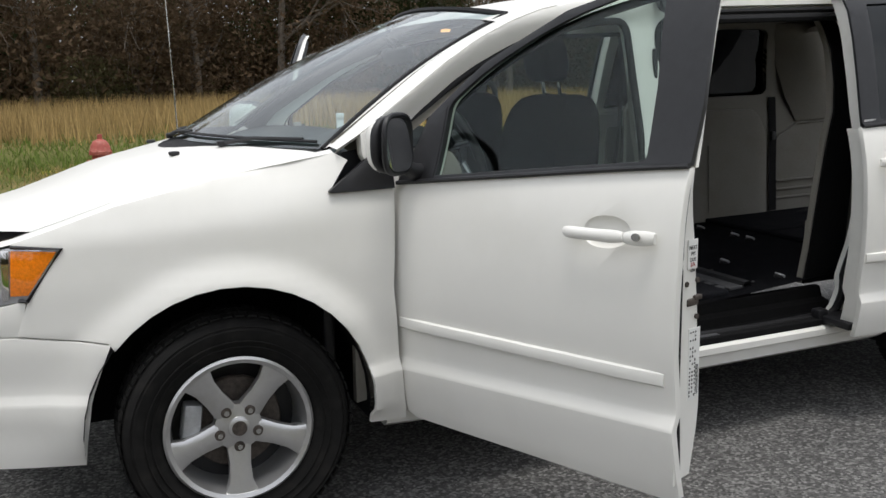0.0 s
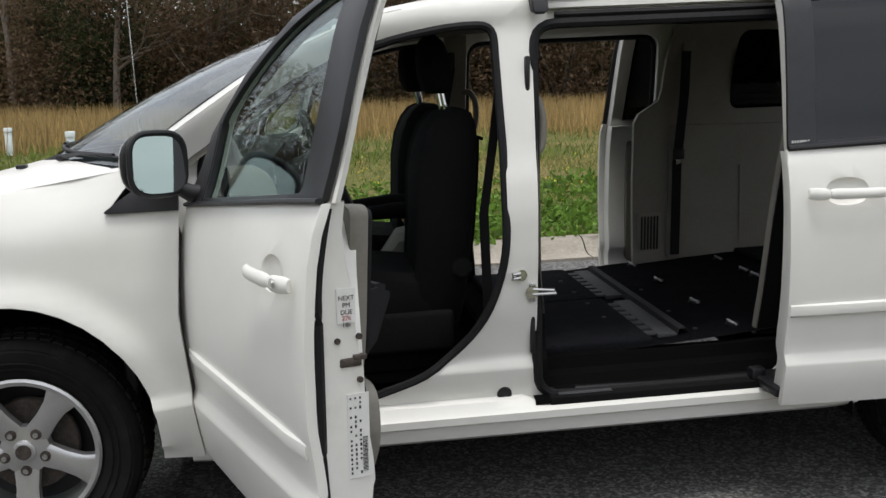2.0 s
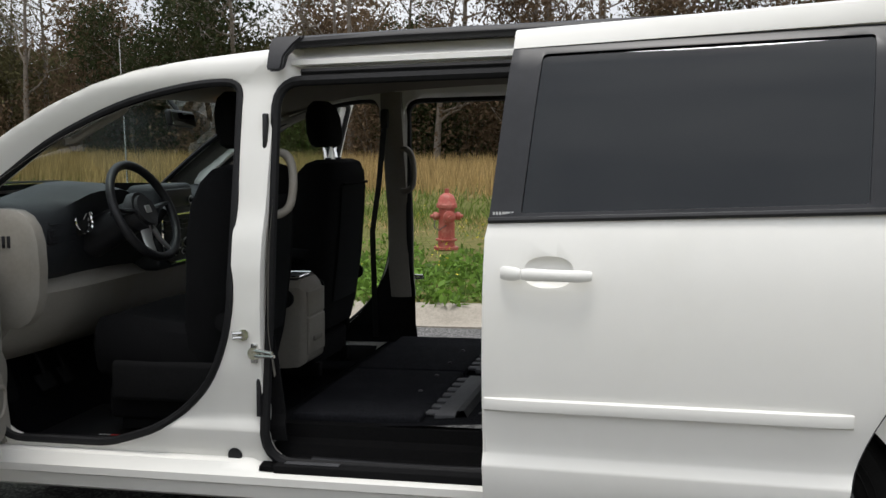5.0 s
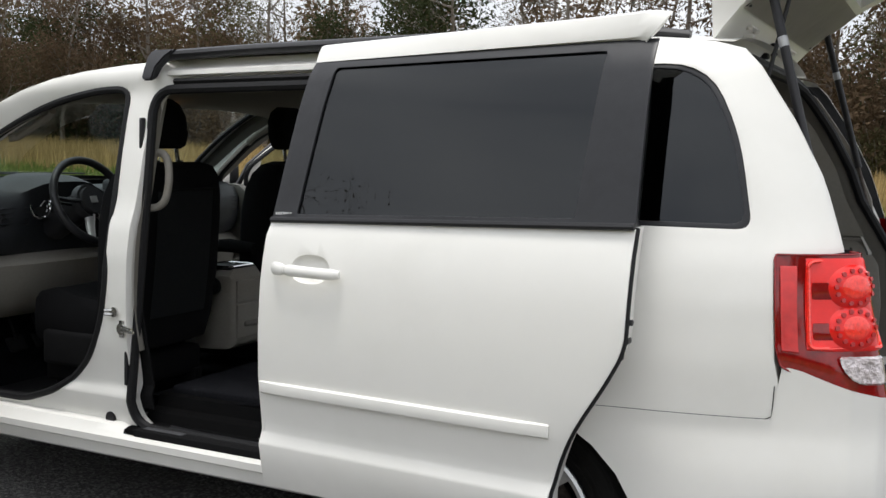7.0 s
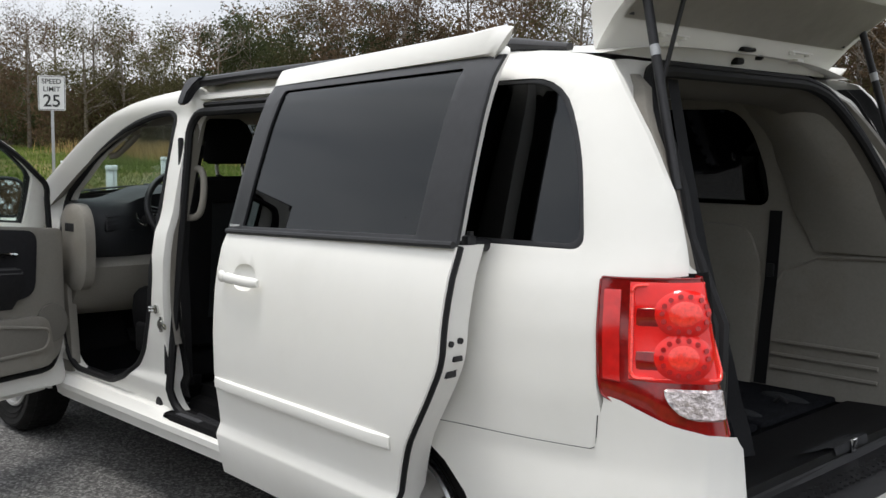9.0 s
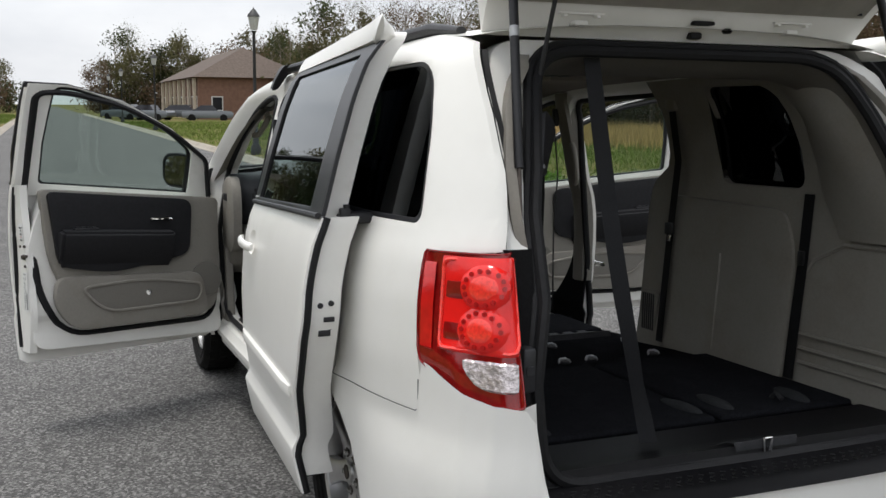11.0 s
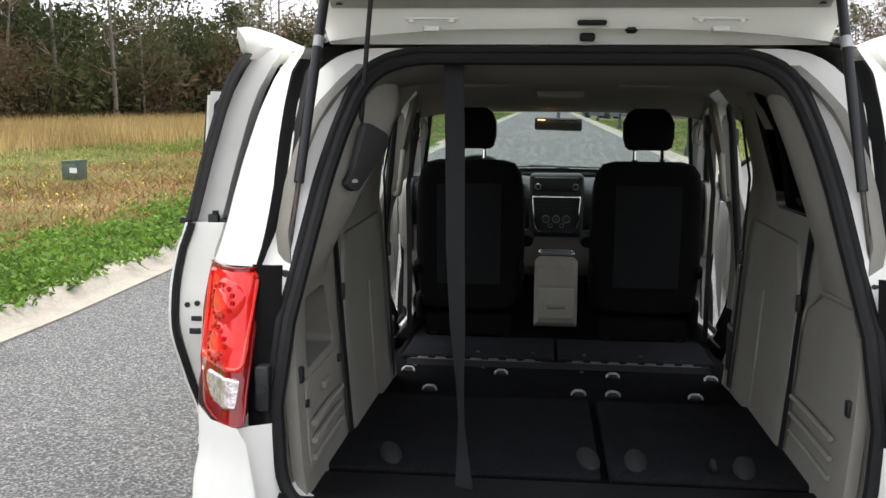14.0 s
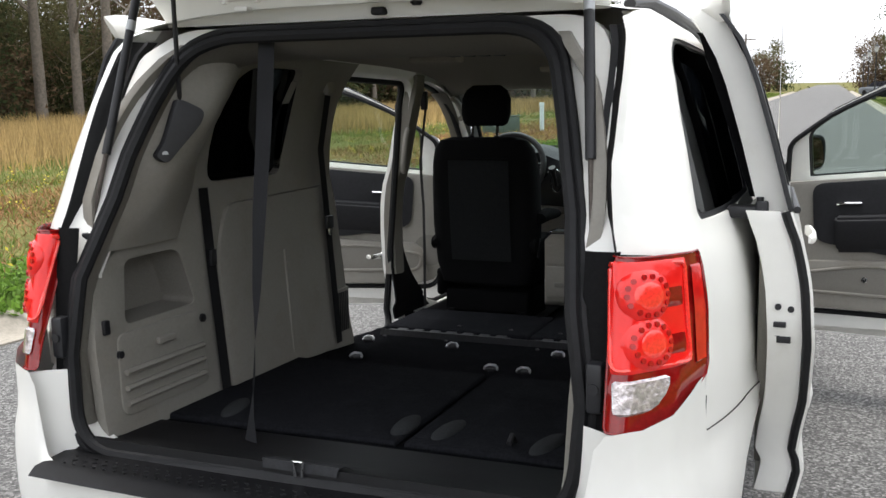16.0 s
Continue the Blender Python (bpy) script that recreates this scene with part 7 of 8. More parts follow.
        for k in range(9):
            a = radians(-30 + 30 * k)
            vpart("gauge_mark", box((0.002, 0.003, 0.010), (0.678 - 0.2 * r * math.sin(a), y + r * 0.8 * math.cos(a), 1.137 + r * 0.78 * math.sin(a)), Matrix.Rotation(a, 4, "X")), INKWHITE, g)
    # centre stack
    st = vpart("control_panel", slab(0.62, 0.765, -0.145, 0.145, 0.90, 1.245, 0.025), DASH, dash, "dark centre stack with radio and climate dials")
    ring = rounded([(-0.128, 1.12, 0.01), (0.128, 1.12, 0.01), (0.118, 0.98, 0.03), (0.10, 0.925, 0.05), (-0.10, 0.925, 0.05), (-0.118, 0.98, 0.03)])
    vpart("stack_rim", tube([(0.770, y, z) for y, z in ring], 0.006, 6, closed=True, up=(1, 0, 0)), CHROME, st, "bright stack surround")
    vpart("radio", slab(0.76, 0.772, -0.12, 0.12, 1.15, 1.225, 0.006), BLACK, st)
    for y, z, r in ((-0.10, 1.175, 0.014), (0.10, 1.175, 0.014), (-0.055, 1.0, 0.018), (0.0, 1.0, 0.018), (0.055, 1.0, 0.018), (-0.03, 0.965, 0.01), (0.03, 0.965, 0.01)):
        k = vpart("dial", disc((0.782, y, z), (1, 0, 0), r, 0.018, 20, r * 0.85, bevel=0.003), BLACK, st)
        vpart("dial_rim", tube([(0.776, y + r * 1.1 * math.cos(a), z + r * 1.1 * math.sin(a)) for a in np.linspace(0, 2 * math.pi, 16, endpoint=False)], 0.0018, 5, closed=True, up=(1, 0, 0)), SILVERTRIM, k)
    for y in (-0.065, 0.065):
        for k in range(3):
            vpart("vent_blade", box((0.01, 0.09, 0.005), (0.771, y, 1.055 + 0.02 * k)), BLACK, st)
    # gear lever beside the wheel
    b = tube([(0.76, -0.20, 1.06), (0.80, -0.20, 1.11), (0.83, -0.205, 1.16)], [0.012, 0.010, 0.02], 10)
    vpart("gear_lever", b, BLACK, dash, "black gear lever")
    vpart("lever_plate", tube([(0.762, -0.20 + 0.03 * math.cos(a), 1.085 + 0.06 * math.sin(a)) for a in np.linspace(0, 2 * math.pi, 16, endpoint=False)], 0.005, 6, closed=True, up=(1, 0, 0)), CHROME, dash)
    # steering wheel
    n = Vector((0.907, 0, 0.42)).normalized()
    c = Vector((0.949, -0.425, 1.16))
    u, w = Vector((0, 1, 0)), n.cross(Vector((0, 1, 0)))
    wheel = vpart("steering_wheel", tube([c + 0.185 * (math.cos(a) * u + math.sin(a) * w) for a in np.linspace(0, 2 * math.pi, 40, endpoint=False)], 0.0165, 10, closed=True, up=tuple(n)), BLACK, van, "black steering wheel with silver lower spoke")
    vpart("wheel_hub", disc(c - n * 0.012, n, 0.085, 0.05, 28, 0.07, bevel=0.012), BLACK, wheel)
    vpart("hub_badge", box((0.006, 0.03, 0.035), c + n * 0.016, n.to_track_quat("X", "Y").to_matrix().to_4x4(), bevel=0.004), SILVERTRIM, wheel, "small silver emblem")
    for a in (0.12, math.pi - 0.12, -math.pi / 2 - 0.35, -math.pi / 2 + 0.35):
        d = math.cos(a) * u - math.sin(a) * -w
        vpart("wheel_spoke", tube([c + d * 0.06 - n * 0.012, c + d * 0.12 - n * 0.012, c + d * 0.18], [0.022, 0.018, 0.014], 8, flat=0.5), BLACK if abs(a) < 2.9 and a > 0 or a == 0.12 else SILVERTRIM if a < 0 else BLACK, wheel)
    vpart("steering_column", tube([c - n * 0.03, c - n * 0.25], [0.06, 0.075], 14), BLACK, wheel)
    for s in (-1, 1):
        vpart("column_stalk", tube([c - n * 0.06, c - n * 0.05 + u * s * 0.16 + Vector((0, 0, 0.02))], [0.008, 0.006], 8), BLACK, wheel)
    # console between the seats
    rows = []
    for x, z0, z1, w in ((0.95, 0.50, 0.60, 0.088), (1.0, 0.505, 0.70, 0.098), (1.10, 0.51, 0.84, 0.104), (1.25, 0.515, 0.868, 0.106), (1.30, 0.52, 0.866, 0.104), (1.322, 0.535, 0.845, 0.097), (1.332, 0.55, 0.815, 0.085)):
        rows.append([(x, -w, z0), (x, -w, z1 - 0.03), (x, -w + 0.03, z1), (x, w - 0.03, z1), (x, w, z1 - 0.03), (x, w, z0)])
    con = vpart("centre_console", loft(rows, closed=True, cap=True), TRIM, van, "grey storage console between the front seats")
    con.location.x = 0.12
    vpart("console_drawer", slab(1.326, 1.338, -0.09, 0.09, 0.565, 0.715, 0.008), TRIM, con)
    vpart("console_drawer", slab(1.324, 1.336, -0.09, 0.09, 0.722, 0.82, 0.008), TRIM, con)
    vpart("drawer_pull", slab(1.332, 1.345, -0.045, 0.045, 0.615, 0.638, 0.006), mat_pocket, con)
    vpart("console_tray", slab(1.13, 1.29, -0.085, 0.085, 0.862, 0.875, 0.006), BLACK, con)
    vpart("tray_rim", tube([(x, y, 0.876) for x, y in rounded([(1.13, -0.085, 0.02), (1.29, -0.085, 0.02), (1.29, 0.085, 0.02), (1.13, 0.085, 0.02)])], 0.004, 6, closed=True), CHROME, con)
    # pedals and mat
    for y, w in ((-0.48, 0.09), (-0.36, 0.06)):
        b = box((0.015, w, 0.07), (0.55, y, 0.52), Matrix.Rotation(radians(-35), 4, "Y"), bevel=0.006)
        add_tube(b, [(0.55, y, 0.54), (0.45, y, 0.75)], 0.008, 6)
        vpart("pedal", b, TREAD, van, "black foot pedal")
    m = vpart("floor_mat", slab(0.62, 1.06, -0.68, -0.22, 0.358, 0.368, 0.004), RUBBER, van, "black floor mat with a red stitched mark")
    for k in range(7):
        vpart("mat_mark", slab(0.86 + 0.016 * k, 0.872 + 0.016 * k, -0.62, -0.61, 0.368, 0.370, 0.0), INKRED if k > 2 else GALV, m)


build_inside()


# ---- things along the street ----
def hydrant(x, y, z):
    h = tagged(finish("fire_hydrant", spun([(0.0, 0.0), (0.15, 0.0), (0.15, 0.03), (0.105, 0.035), (0.10, 0.10), (0.13, 0.105), (0.13, 0.125), (0.10, 0.13), (0.095, 0.50), (0.125, 0.505), (0.125, 0.54), (0.115, 0.55), (0.105, 0.60), (0.08, 0.65), (0.04, 0.675), (0.03, 0.68), (0.028, 0.73), (0.0, 0.735)], (0, 0, 0), (0, 0, 1), 24), HYDRANT), "faded red cast iron fire hydrant standing in the grass", "hydrant")
    for a, r, l in ((-90, 0.072, 0.19), (180, 0.05, 0.17), (0, 0.05, 0.17)):
        d = Vector((math.cos(radians(a)), math.sin(radians(a)), 0))
        b = spun([(0.0, 0.0), (r * 0.8, 0.0), (r * 0.8, l - 0.06), (r, l - 0.055), (r, l - 0.01), (r * 0.7, l), (0.022, l), (0.02, l + 0.03), (0.0, l + 0.03)], (0, 0, 0.40), d, 18)
        part("outlet_cap", b, HYDRANT, h)
    b = bmesh.new()
    for k in range(8):
        a = 2 * math.pi * k / 8
        add_disc(b, (0.115 * math.cos(a), 0.115 * math.sin(a), 0.545), (0, 0, 1), 0.012, 0.02, 6)
    part("flange_bolt", b, HYDRANT, h)
    part("cap_chain", tube([(-0.15, -0.05, 0.36), (-0.17, -0.09, 0.28), (-0.12, -0.12, 0.24), (-0.03, -0.14, 0.30)], 0.007, 6), DARKMETAL, h)
    h.matrix_world = pose(x, y, z, 0, 0, 25)


hydrant(0.1, 7.9, 0.13)


def pedestal(h):
    p = finish("utility_post", spun([(0.0, 0.0), (0.075, 0.0), (0.075, h * 0.82), (0.068, h * 0.83), (0.068, h * 0.84), (0.085, h * 0.845), (0.085, h * 0.985), (0.075, h), (0.0, h)], (0, 0, 0), (0, 0, 1), 16), PVC)
    tagged(p, "pale plastic utility marker post in the grass", "utility post", "utility posts")
    part("post_seam", box((0.006, 0.012, h * 0.8), (0.074, 0, h * 0.41)), GALV, p)
    return p


pp = pedestal(0.95)
pp.matrix_world = pose(-12.11, -10.86, 0.1)
pp.scale = (1, 1, 0.88)
for x, y, wide, k in ((-26.5, -7.9, 1, 1.0), (-24.91, -10.24, 1, 0.94), (-3.45, 13.9, 1, 0.66), (5.2, 15.8, 1, 0.7), (-5.6, 17.6, 1, 0.6), (-24.6, 9.45, 1, 0.42), (-15.44, 6.75, 1.55, 0.66), (-21.98, 11.4, 1.3, 0.62), (-41.0, -8.56, 1, 0.68), (-40.0, -6.4, 1, 0.65)):
    q = copy_thing(pp, pose(x, y, 0.1))
    q.scale = (wide, wide, k)


def green_box(x, y, turn, w, d, h):
    b = box((w, d, h), (0, 0, h / 2), bevel=0.015)
    o = tagged(finish("transformer_box", b, UTILGREEN), "dull green metal utility box in the field", "utility box", "utility boxes")
    part("box_lid", box((w * 1.03, d * 1.03, 0.05), (0, 0, h), Matrix.Rotation(radians(-5), 4, "Y"), bevel=0.012), UTILGREEN, o)
    part("box_door", box((w * 0.86, 0.012, h * 0.75), (0, -d / 2 - 0.004, h * 0.45), bevel=0.004), UTILGREEN, o)
    part("box_label", box((0.16, 0.004, 0.10), (0.1, -d / 2 - 0.011, h * 0.55)), SIGNWHITE, o)
    o.matrix_world = pose(x, y, 0.09, 0, 0, turn)


green_box(-25.25, -8.94, 62, 1.0, 0.75, 0.52)
green_box(-12.09, -9.1, 80, 0.34, 0.34, 0.36)
green_box(-32.75, -7.7, 70, 0.36, 0.36, 0.3)


def words(txt, size, m, parent, place, name):
    cu = bpy.data.curves.new(name, "FONT")
    cu.body, cu.size, cu.align_x, cu.align_y, cu.extrude = txt, size, "CENTER", "CENTER", 0.001
    cu.offset = size * 0.012
    o = bpy.data.objects.new("tmp", cu)
    scene.collection.objects.link(o)
    me = bpy.data.meshes.new_from_object(o.evaluated_get(bpy.context.evaluated_depsgraph_get()))
    bpy.data.objects.remove(o)
    b = bmesh.new()
    b.from_mesh(me)
    b.transform(place)
    return part(name, b, m, parent)


def speed_sign(x, y, turn):
    b = box((0.05, 0.04, 2.1), (0, 0, 1.05), bevel=0.006)
    o = tagged(finish("speed_sign", b, GALV), "white speed limit sign on a steel post", "road sign")
    pl = part("sign_plate", panel(rounded([(-0.229, 1.78, 0.035), (0.229, 1.78, 0.035), (0.229, 2.39, 0.035), (-0.229, 2.39, 0.035)]), yfun=lambda x_, z_: 0.03, th=0.004, step=0.5, bevel=0), SIGNWHITE, o)
    r = rounded([(-0.214, 1.795, 0.028), (0.214, 1.795, 0.028), (0.214, 2.375, 0.028), (-0.214, 2.375, 0.028)])
    part("sign_border", tube([(x_, -0.031, z_) for x_, z_ in r], 0.005, 4, closed=True, up=(0, 1, 0)), INK, pl)
    flat = Matrix.Rotation(radians(90), 4, "X")
    for t, sz, z in (("SPEED", 0.12, 2.285), ("LIMIT", 0.12, 2.15), ("25", 0.30, 1.94)):
        words(t, sz, INK, pl, Matrix.Translation((0, -0.033, z)) @ flat, "sign_words")
    o.matrix_world = pose(x, y, 0.05, 0, 0, turn)


speed_sign(-12.46, 4.31, 62)


def street_lamp(x, y, h):
    o = tagged(finish("street_lamp", spun([(0.0, 0.0), (0.16, 0.0), (0.16, 0.25), (0.10, 0.35), (0.07, 0.9), (0.055, 1.0), (0.045, h - 0.75), (0.06, h - 0.7), (0.09, h - 0.66), (0.0, h - 0.65)], (0, 0, 0), (0, 0, 1), 14), LAMPBLACK), "black street lamp post with a lantern head", "street lamp", "street lamps")
    part("lantern_glass", spun([(0.0, h - 0.64), (0.11, h - 0.62), (0.17, h - 0.25), (0.0, h - 0.24)], (0, 0, 0), (0, 0, 1), 8), mat_lantern, o)
    part("lantern_cap", spun([(0.0, h - 0.22), (0.20, h - 0.24), (0.17, h - 0.18), (0.08, h - 0.06), (0.02, h), (0.0, h + 0.06)], (0, 0, 0), (0, 0, 1), 8), LAMPBLACK, o)
    o.matrix_world = pose(x, y, 0.05)
    return o


mat_lantern = mat("lantern_glass", (0.45, 0.45, 0.42), rough=0.2, noise_scale=10, noise_amt=0.1)
l0 = street_lamp(-24.2, 4.25, 4.4)
for x, y in ((-53.0, 4.25), (-79.0, 4.3), (-95.6, 4.3), (-111.0, 4.3)):
    copy_thing(l0, pose(x, y, 0.0))


def utility_pole(x, y, h):
    o = tagged(finish("utility_pole", spun([(0.0, 0.0), (0.15, 0.0), (0.10, h), (0.0, h)], (0, 0, 0), (0, 0, 1), 10), WOODPOLE), "weathered wooden utility pole", "utility pole")
    part("cross_arm", box((0.1, 2.2, 0.12), (0, 0, h - 0.6)), WOODPOLE, o)
    o.matrix_world = pose(x, y, 0)


utility_pole(-114, -8.2, 7.0)


def house(x, y, w, d, h, turn, floors=2, wallmat=None):
    o = tagged(new("house"), "distant brick house with a dark hipped roof", "house")
    part("wall", box((w, d, h), (0, 0, h / 2)), wallmat or BRICKFAR, o)
    b = bmesh.new()
    e = 0.6
    lo = [b.verts.new(p) for p in ((-w / 2 - e, -d / 2 - e, h), (w / 2 + e, -d / 2 - e, h), (w / 2 + e, d / 2 + e, h), (-w / 2 - e, d / 2 + e, h))]
    hi = [b.verts.new(p) for p in ((-w / 2 + d / 2, 0, h + d * 0.3), (w / 2 - d / 2, 0, h + d * 0.3))]
    for f in ((lo[0], lo[1], hi[1], hi[0]), (lo[1], lo[2], hi[1]), (lo[2], lo[3], hi[0], hi[1]), (lo[3], lo[0], hi[0]), (lo[3], lo[2], lo[1], lo[0])):
        b.faces.new(f)
    part("roof", b, ROOFFAR, o)
    n = int(w / 2.6)
    for sgn in (-1, 1):
        for fl in range(floors):
            for k in range(n):
                wx = -w / 2 + (k + 0.5) * w / n
                wn_ = part("window", box((1.15, 0.12, 1.45), (wx, sgn * d / 2, 1.6 + fl * 2.8)), SIGNWHITE, o)
                part("pane", box((0.95, 0.14, 1.25), (wx, sgn * (d / 2 + 0.01), 1.6 + fl * 2.8)), CARDARKGLASS, wn_)
    for sgn in (-1, 1):
        for fl in range(floors):
            for k in range(3):
                wy = -d / 2 + (k + 0.5) * d / 3
                wn_ = part("window", box((0.12, 1.15, 1.45), (sgn * w / 2, wy, 1.6 + fl * 2.8)), SIGNWHITE, o)
                part("pane", box((0.14, 0.95, 1.25), (sgn * (w / 2 + 0.01), wy, 1.6 + fl * 2.8)), CARDARKGLASS, wn_)
    o.matrix_world = pose(x, y, 0.05, 0, 0, turn)
    return o


porch = house(-110, 18.2, 30, 11, 4.2, 0, 1)
for k in range(8):
    part("porch_column", box((0.45, 0.3, 4.1), (-14 + 4.0 * k, -5.75, 2.05)), STUCCO, porch)
house(-140, -22.0, 16, 9, 3.2, 10, 1, STUCCO)


def parked_car(x, y, turn, kind=0):
    o = tagged(new("parked_car"), "parked dark pickup truck far down the street" if kind else "parked silver car far down the street", "car", "parked cars")
    rows = []
    body = [(-2.3, 0.5, 0.75), (-2.25, 0.35, 0.9), (-1.2, 0.3, 0.98), (1.6, 0.3, 1.0), (2.2, 0.35, 0.95), (2.35, 0.5, 0.8)]
    for cx, z0, z1 in body:
        rows.append([(cx, -0.88, z0), (cx, -0.92, (z0 + z1) / 2), (cx, -0.82, z1), (cx, 0.82, z1), (cx, 0.92, (z0 + z1) / 2), (cx, 0.88, z0)])
    part("body", loft(rows, closed=True, cap=True), CARGREY, o)
    rows = []
    cab = [(-1.3, 1.0, 0.80), (-0.6, 1.48, 0.66), (0.5 if kind else 1.2, 1.5, 0.66), (0.9 if kind else 1.9, 1.0, 0.78)]
    rows = [[(cx, -w, 0.98), (cx, -w * (0.98 if zt < 1.1 else 0.9), zt), (cx, w * (0.98 if zt < 1.1 else 0.9), zt), (cx, w, 0.98)] for cx, zt, w in cab]
    part("cabin", loft(rows, closed=True, cap=True), CARDARKGLASS, o)
    for wx in (-1.4, 1.45):
        for wy in (-0.85, 0.85):
            part("wheel", disc((wx, wy, 0.34), (0, 1, 0), 0.34, 0.22, 20, bevel=0.03), TYRE, o)
    o.matrix_world = pose(x, y, 0.0, 0, 0, turn)


parked_car(-95, 5.6, 35)
parked_car(-90, 7.4, 55, 1)
parked_car(-97, 11.0, 60)
parked_car(-88, 12.5, 80, 1)


# ---- plants ----
def soup(name, verts, faces, material):
    me = bpy.data.meshes.new(name)
    me.from_pydata(verts, [], faces)
    for m in material if isinstance(material, (list, tuple)) else (material,):
        me.materials.append(m)
    me.update()
    return me


def leaf_mesh(name, centres, size, rng_, material, far=False):
    """Small leaf sprays, one small blade each, scattered round the centres."""
    n = len(centres)
    a = rng_.normal(size=(n, 3))
    a /= np.linalg.norm(a, axis=1)[:, None]
    b = rng_.normal(size=(n, 3))
    b -= (a * b).sum(1)[:, None] * a
    b /= np.linalg.norm(b, axis=1)[:, None]
    s = size * rng_.uniform(0.5, 1.3, (n, 1))
    if far:
        p = np.stack([centres - a * s, centres + b * s * 0.8, centres + a * s], 1).reshape(-1, 3)
        f = np.arange(3 * n).reshape(-1, 3)
    else:
        p = np.stack([centres - a * s, centres + b * s * 0.45, centres + a * s, centres - b * s * 0.45], 1).reshape(-1, 3)
        f = np.arange(4 * n).reshape(-1, 4)
    return soup(name, p.tolist(), f.tolist(), material)


def limbs(rng_, height, spread, bare, deep=3):
    """Branch skeleton: tubes from the trunk outwards, and the tips."""
    b = bmesh.new()
    tips = []
    lean = rng_.normal(0, 0.04, 2)
    trunk = [Vector((lean[0] * z * z / height, lean[1] * z * z / height, z)) for z in np.linspace(0, height * 0.8, 7)]
    r0 = 0.012 * height + 0.03
    add_tube(b, trunk, [r0 * (1 - 0.85 * i / 6) for i in range(7)], 7)

    def grow(p, d, l, r, depth):
        q = p + d * l * 0.5 + Vector(rng_.normal(0, 0.06, 3)) * l
        e = q + (d + Vector((0, 0, 0.25))).normalized() * l * 0.5
        add_tube(b, [p, q, e], [r, r * 0.7, r * 0.35], 5 - min(depth, 2), cap=False)
        tips.append(e)
        tips.append(q)
        if depth < (deep if bare else 2):
            for _ in range(3 if depth < 2 else 4):
                nd = (d + Vector(rng_.normal(0, 0.55, 3)) + Vector((0, 0, 0.12))).normalized()
                s_ = p.lerp(e, rng_.uniform(0.4, 1.0)) if depth else q.lerp(e, rng_.uniform(0.2, 1))
                grow(s_, nd, l * rng_.uniform(0.45, 0.7), r * 0.45, depth + 1)

    for k in range(9):
        f = rng_.uniform(0.25, 0.98)
        p = trunk[0].lerp(trunk[-1], f)
        i = min(5, int(f * 6))
        p = trunk[i].lerp(trunk[i + 1], f * 6 - i) if f < 1 else trunk[-1]
        a = rng_.uniform(0, 2 * math.pi)
        d = Vector((math.cos(a), math.sin(a), rng_.uniform(0.3, 1.1))).normalized()
        grow(p, d, spread * rng_.uniform(0.55, 1.0) * (1.15 - 0.5 * f), r0 * 0.4 * (1.1 - f * 0.6), 0)
    return b, tips


def tree_kind(seed, height, spread, material, leaves, size, bare=False, label="", low=0.0, deep=3):
    g = np.random.default_rng(seed)
    b, tips = limbs(g, height, spread, bare, deep)
    top = tagged(new("tree"), label, "tree", "trees at the edge of the field")
    part("trunk", b, BARK, top, smooth=60)
    t = np.array([tuple(p) for p in tips])
    if leaves:
        c = t[g.integers(0, len(t), leaves)] + g.normal(0, spread * 0.16, (leaves, 3))
        if low:
            k = int(leaves * low)
            a = g.uniform(0, 2 * math.pi, k)
            rr = spread * np.sqrt(g.uniform(0, 1, k)) * 0.9
            c[:k] = np.stack([rr * np.cos(a), rr * np.sin(a), g.uniform(0.2, height * 0.55, k)], 1)
        o = new("crown", leaf_mesh("crown", c, size, g, material, True))
        o.parent = top
    return top


# a full set for the near wood, and a lighter one for woods far along the street
SORTS = (
    (11, 10.5, 2.6, LEAFDARK, 9600, 0.098, False, "dark evergreen tree at the field's edge", 0.45),
    (12, 9.0, 2.9, LEAFOLIVE, 9000, 0.094, False, "olive leaved tree in the wood's edge", 0.3),
    (13, 10.0, 2.6, LEAFBROWN, 8600, 0.086, False, "thin tree with brown winter leaves", 0.2),
    (14, 11.0, 2.8, LEAFBROWN, 900, 0.045, True, "bare grey winter tree", 0.0),
    (15, 8.0, 2.4, LEAFDARK, 8600, 0.098, False, "bushy dark green tree", 0.5),
    (16, 11.5, 3.2, LEAFOLIVE, 2800, 0.06, True, "half bare tree with thin olive leaves", 0.0),
)
KINDS = [tree_kind(sd, h, w, m, n, z, bare, txt, low) for sd, h, w, m, n, z, bare, txt, low in SORTS]
KINDS_FAR = [tree_kind(sd + 40, h, w, m, n if bare else n // 5, z if bare else z * 2.1, bare, txt, low, 2) for sd, h, w, m, n, z, bare, txt, low in SORTS]


def bush_kind(seed, h, w, material, leaves, size, label):
    g = np.random.default_rng(seed)
    top = tagged(new("shrub"), label, "shrub", "undergrowth of the wood")
    b = bmesh.new()
    for k in range(14):
        a = g.uniform(0, 6.28)
        e = Vector((math.cos(a) * w * g.uniform(0.3, 0.9), math.sin(a) * w * g.uniform(0.3, 0.9), h * g.uniform(0.6, 1.1)))
        add_tube(b, [Vector((e.x * 0.1, e.y * 0.1, 0)), e * 0.5 + Vector((0, 0, 0.2)), e], [0.035, 0.02, 0.008], 4, cap=False)
    part("stem", b, BARK, top)
    c = np.stack([g.normal(0, w * 0.5, leaves), g.normal(0, w * 0.45, leaves), h * g.beta(1.6, 1.7, leaves)], 1)
    o = new("leaves", leaf_mesh("leaves", c, size, g, material, True))
    o.parent = top
    return top


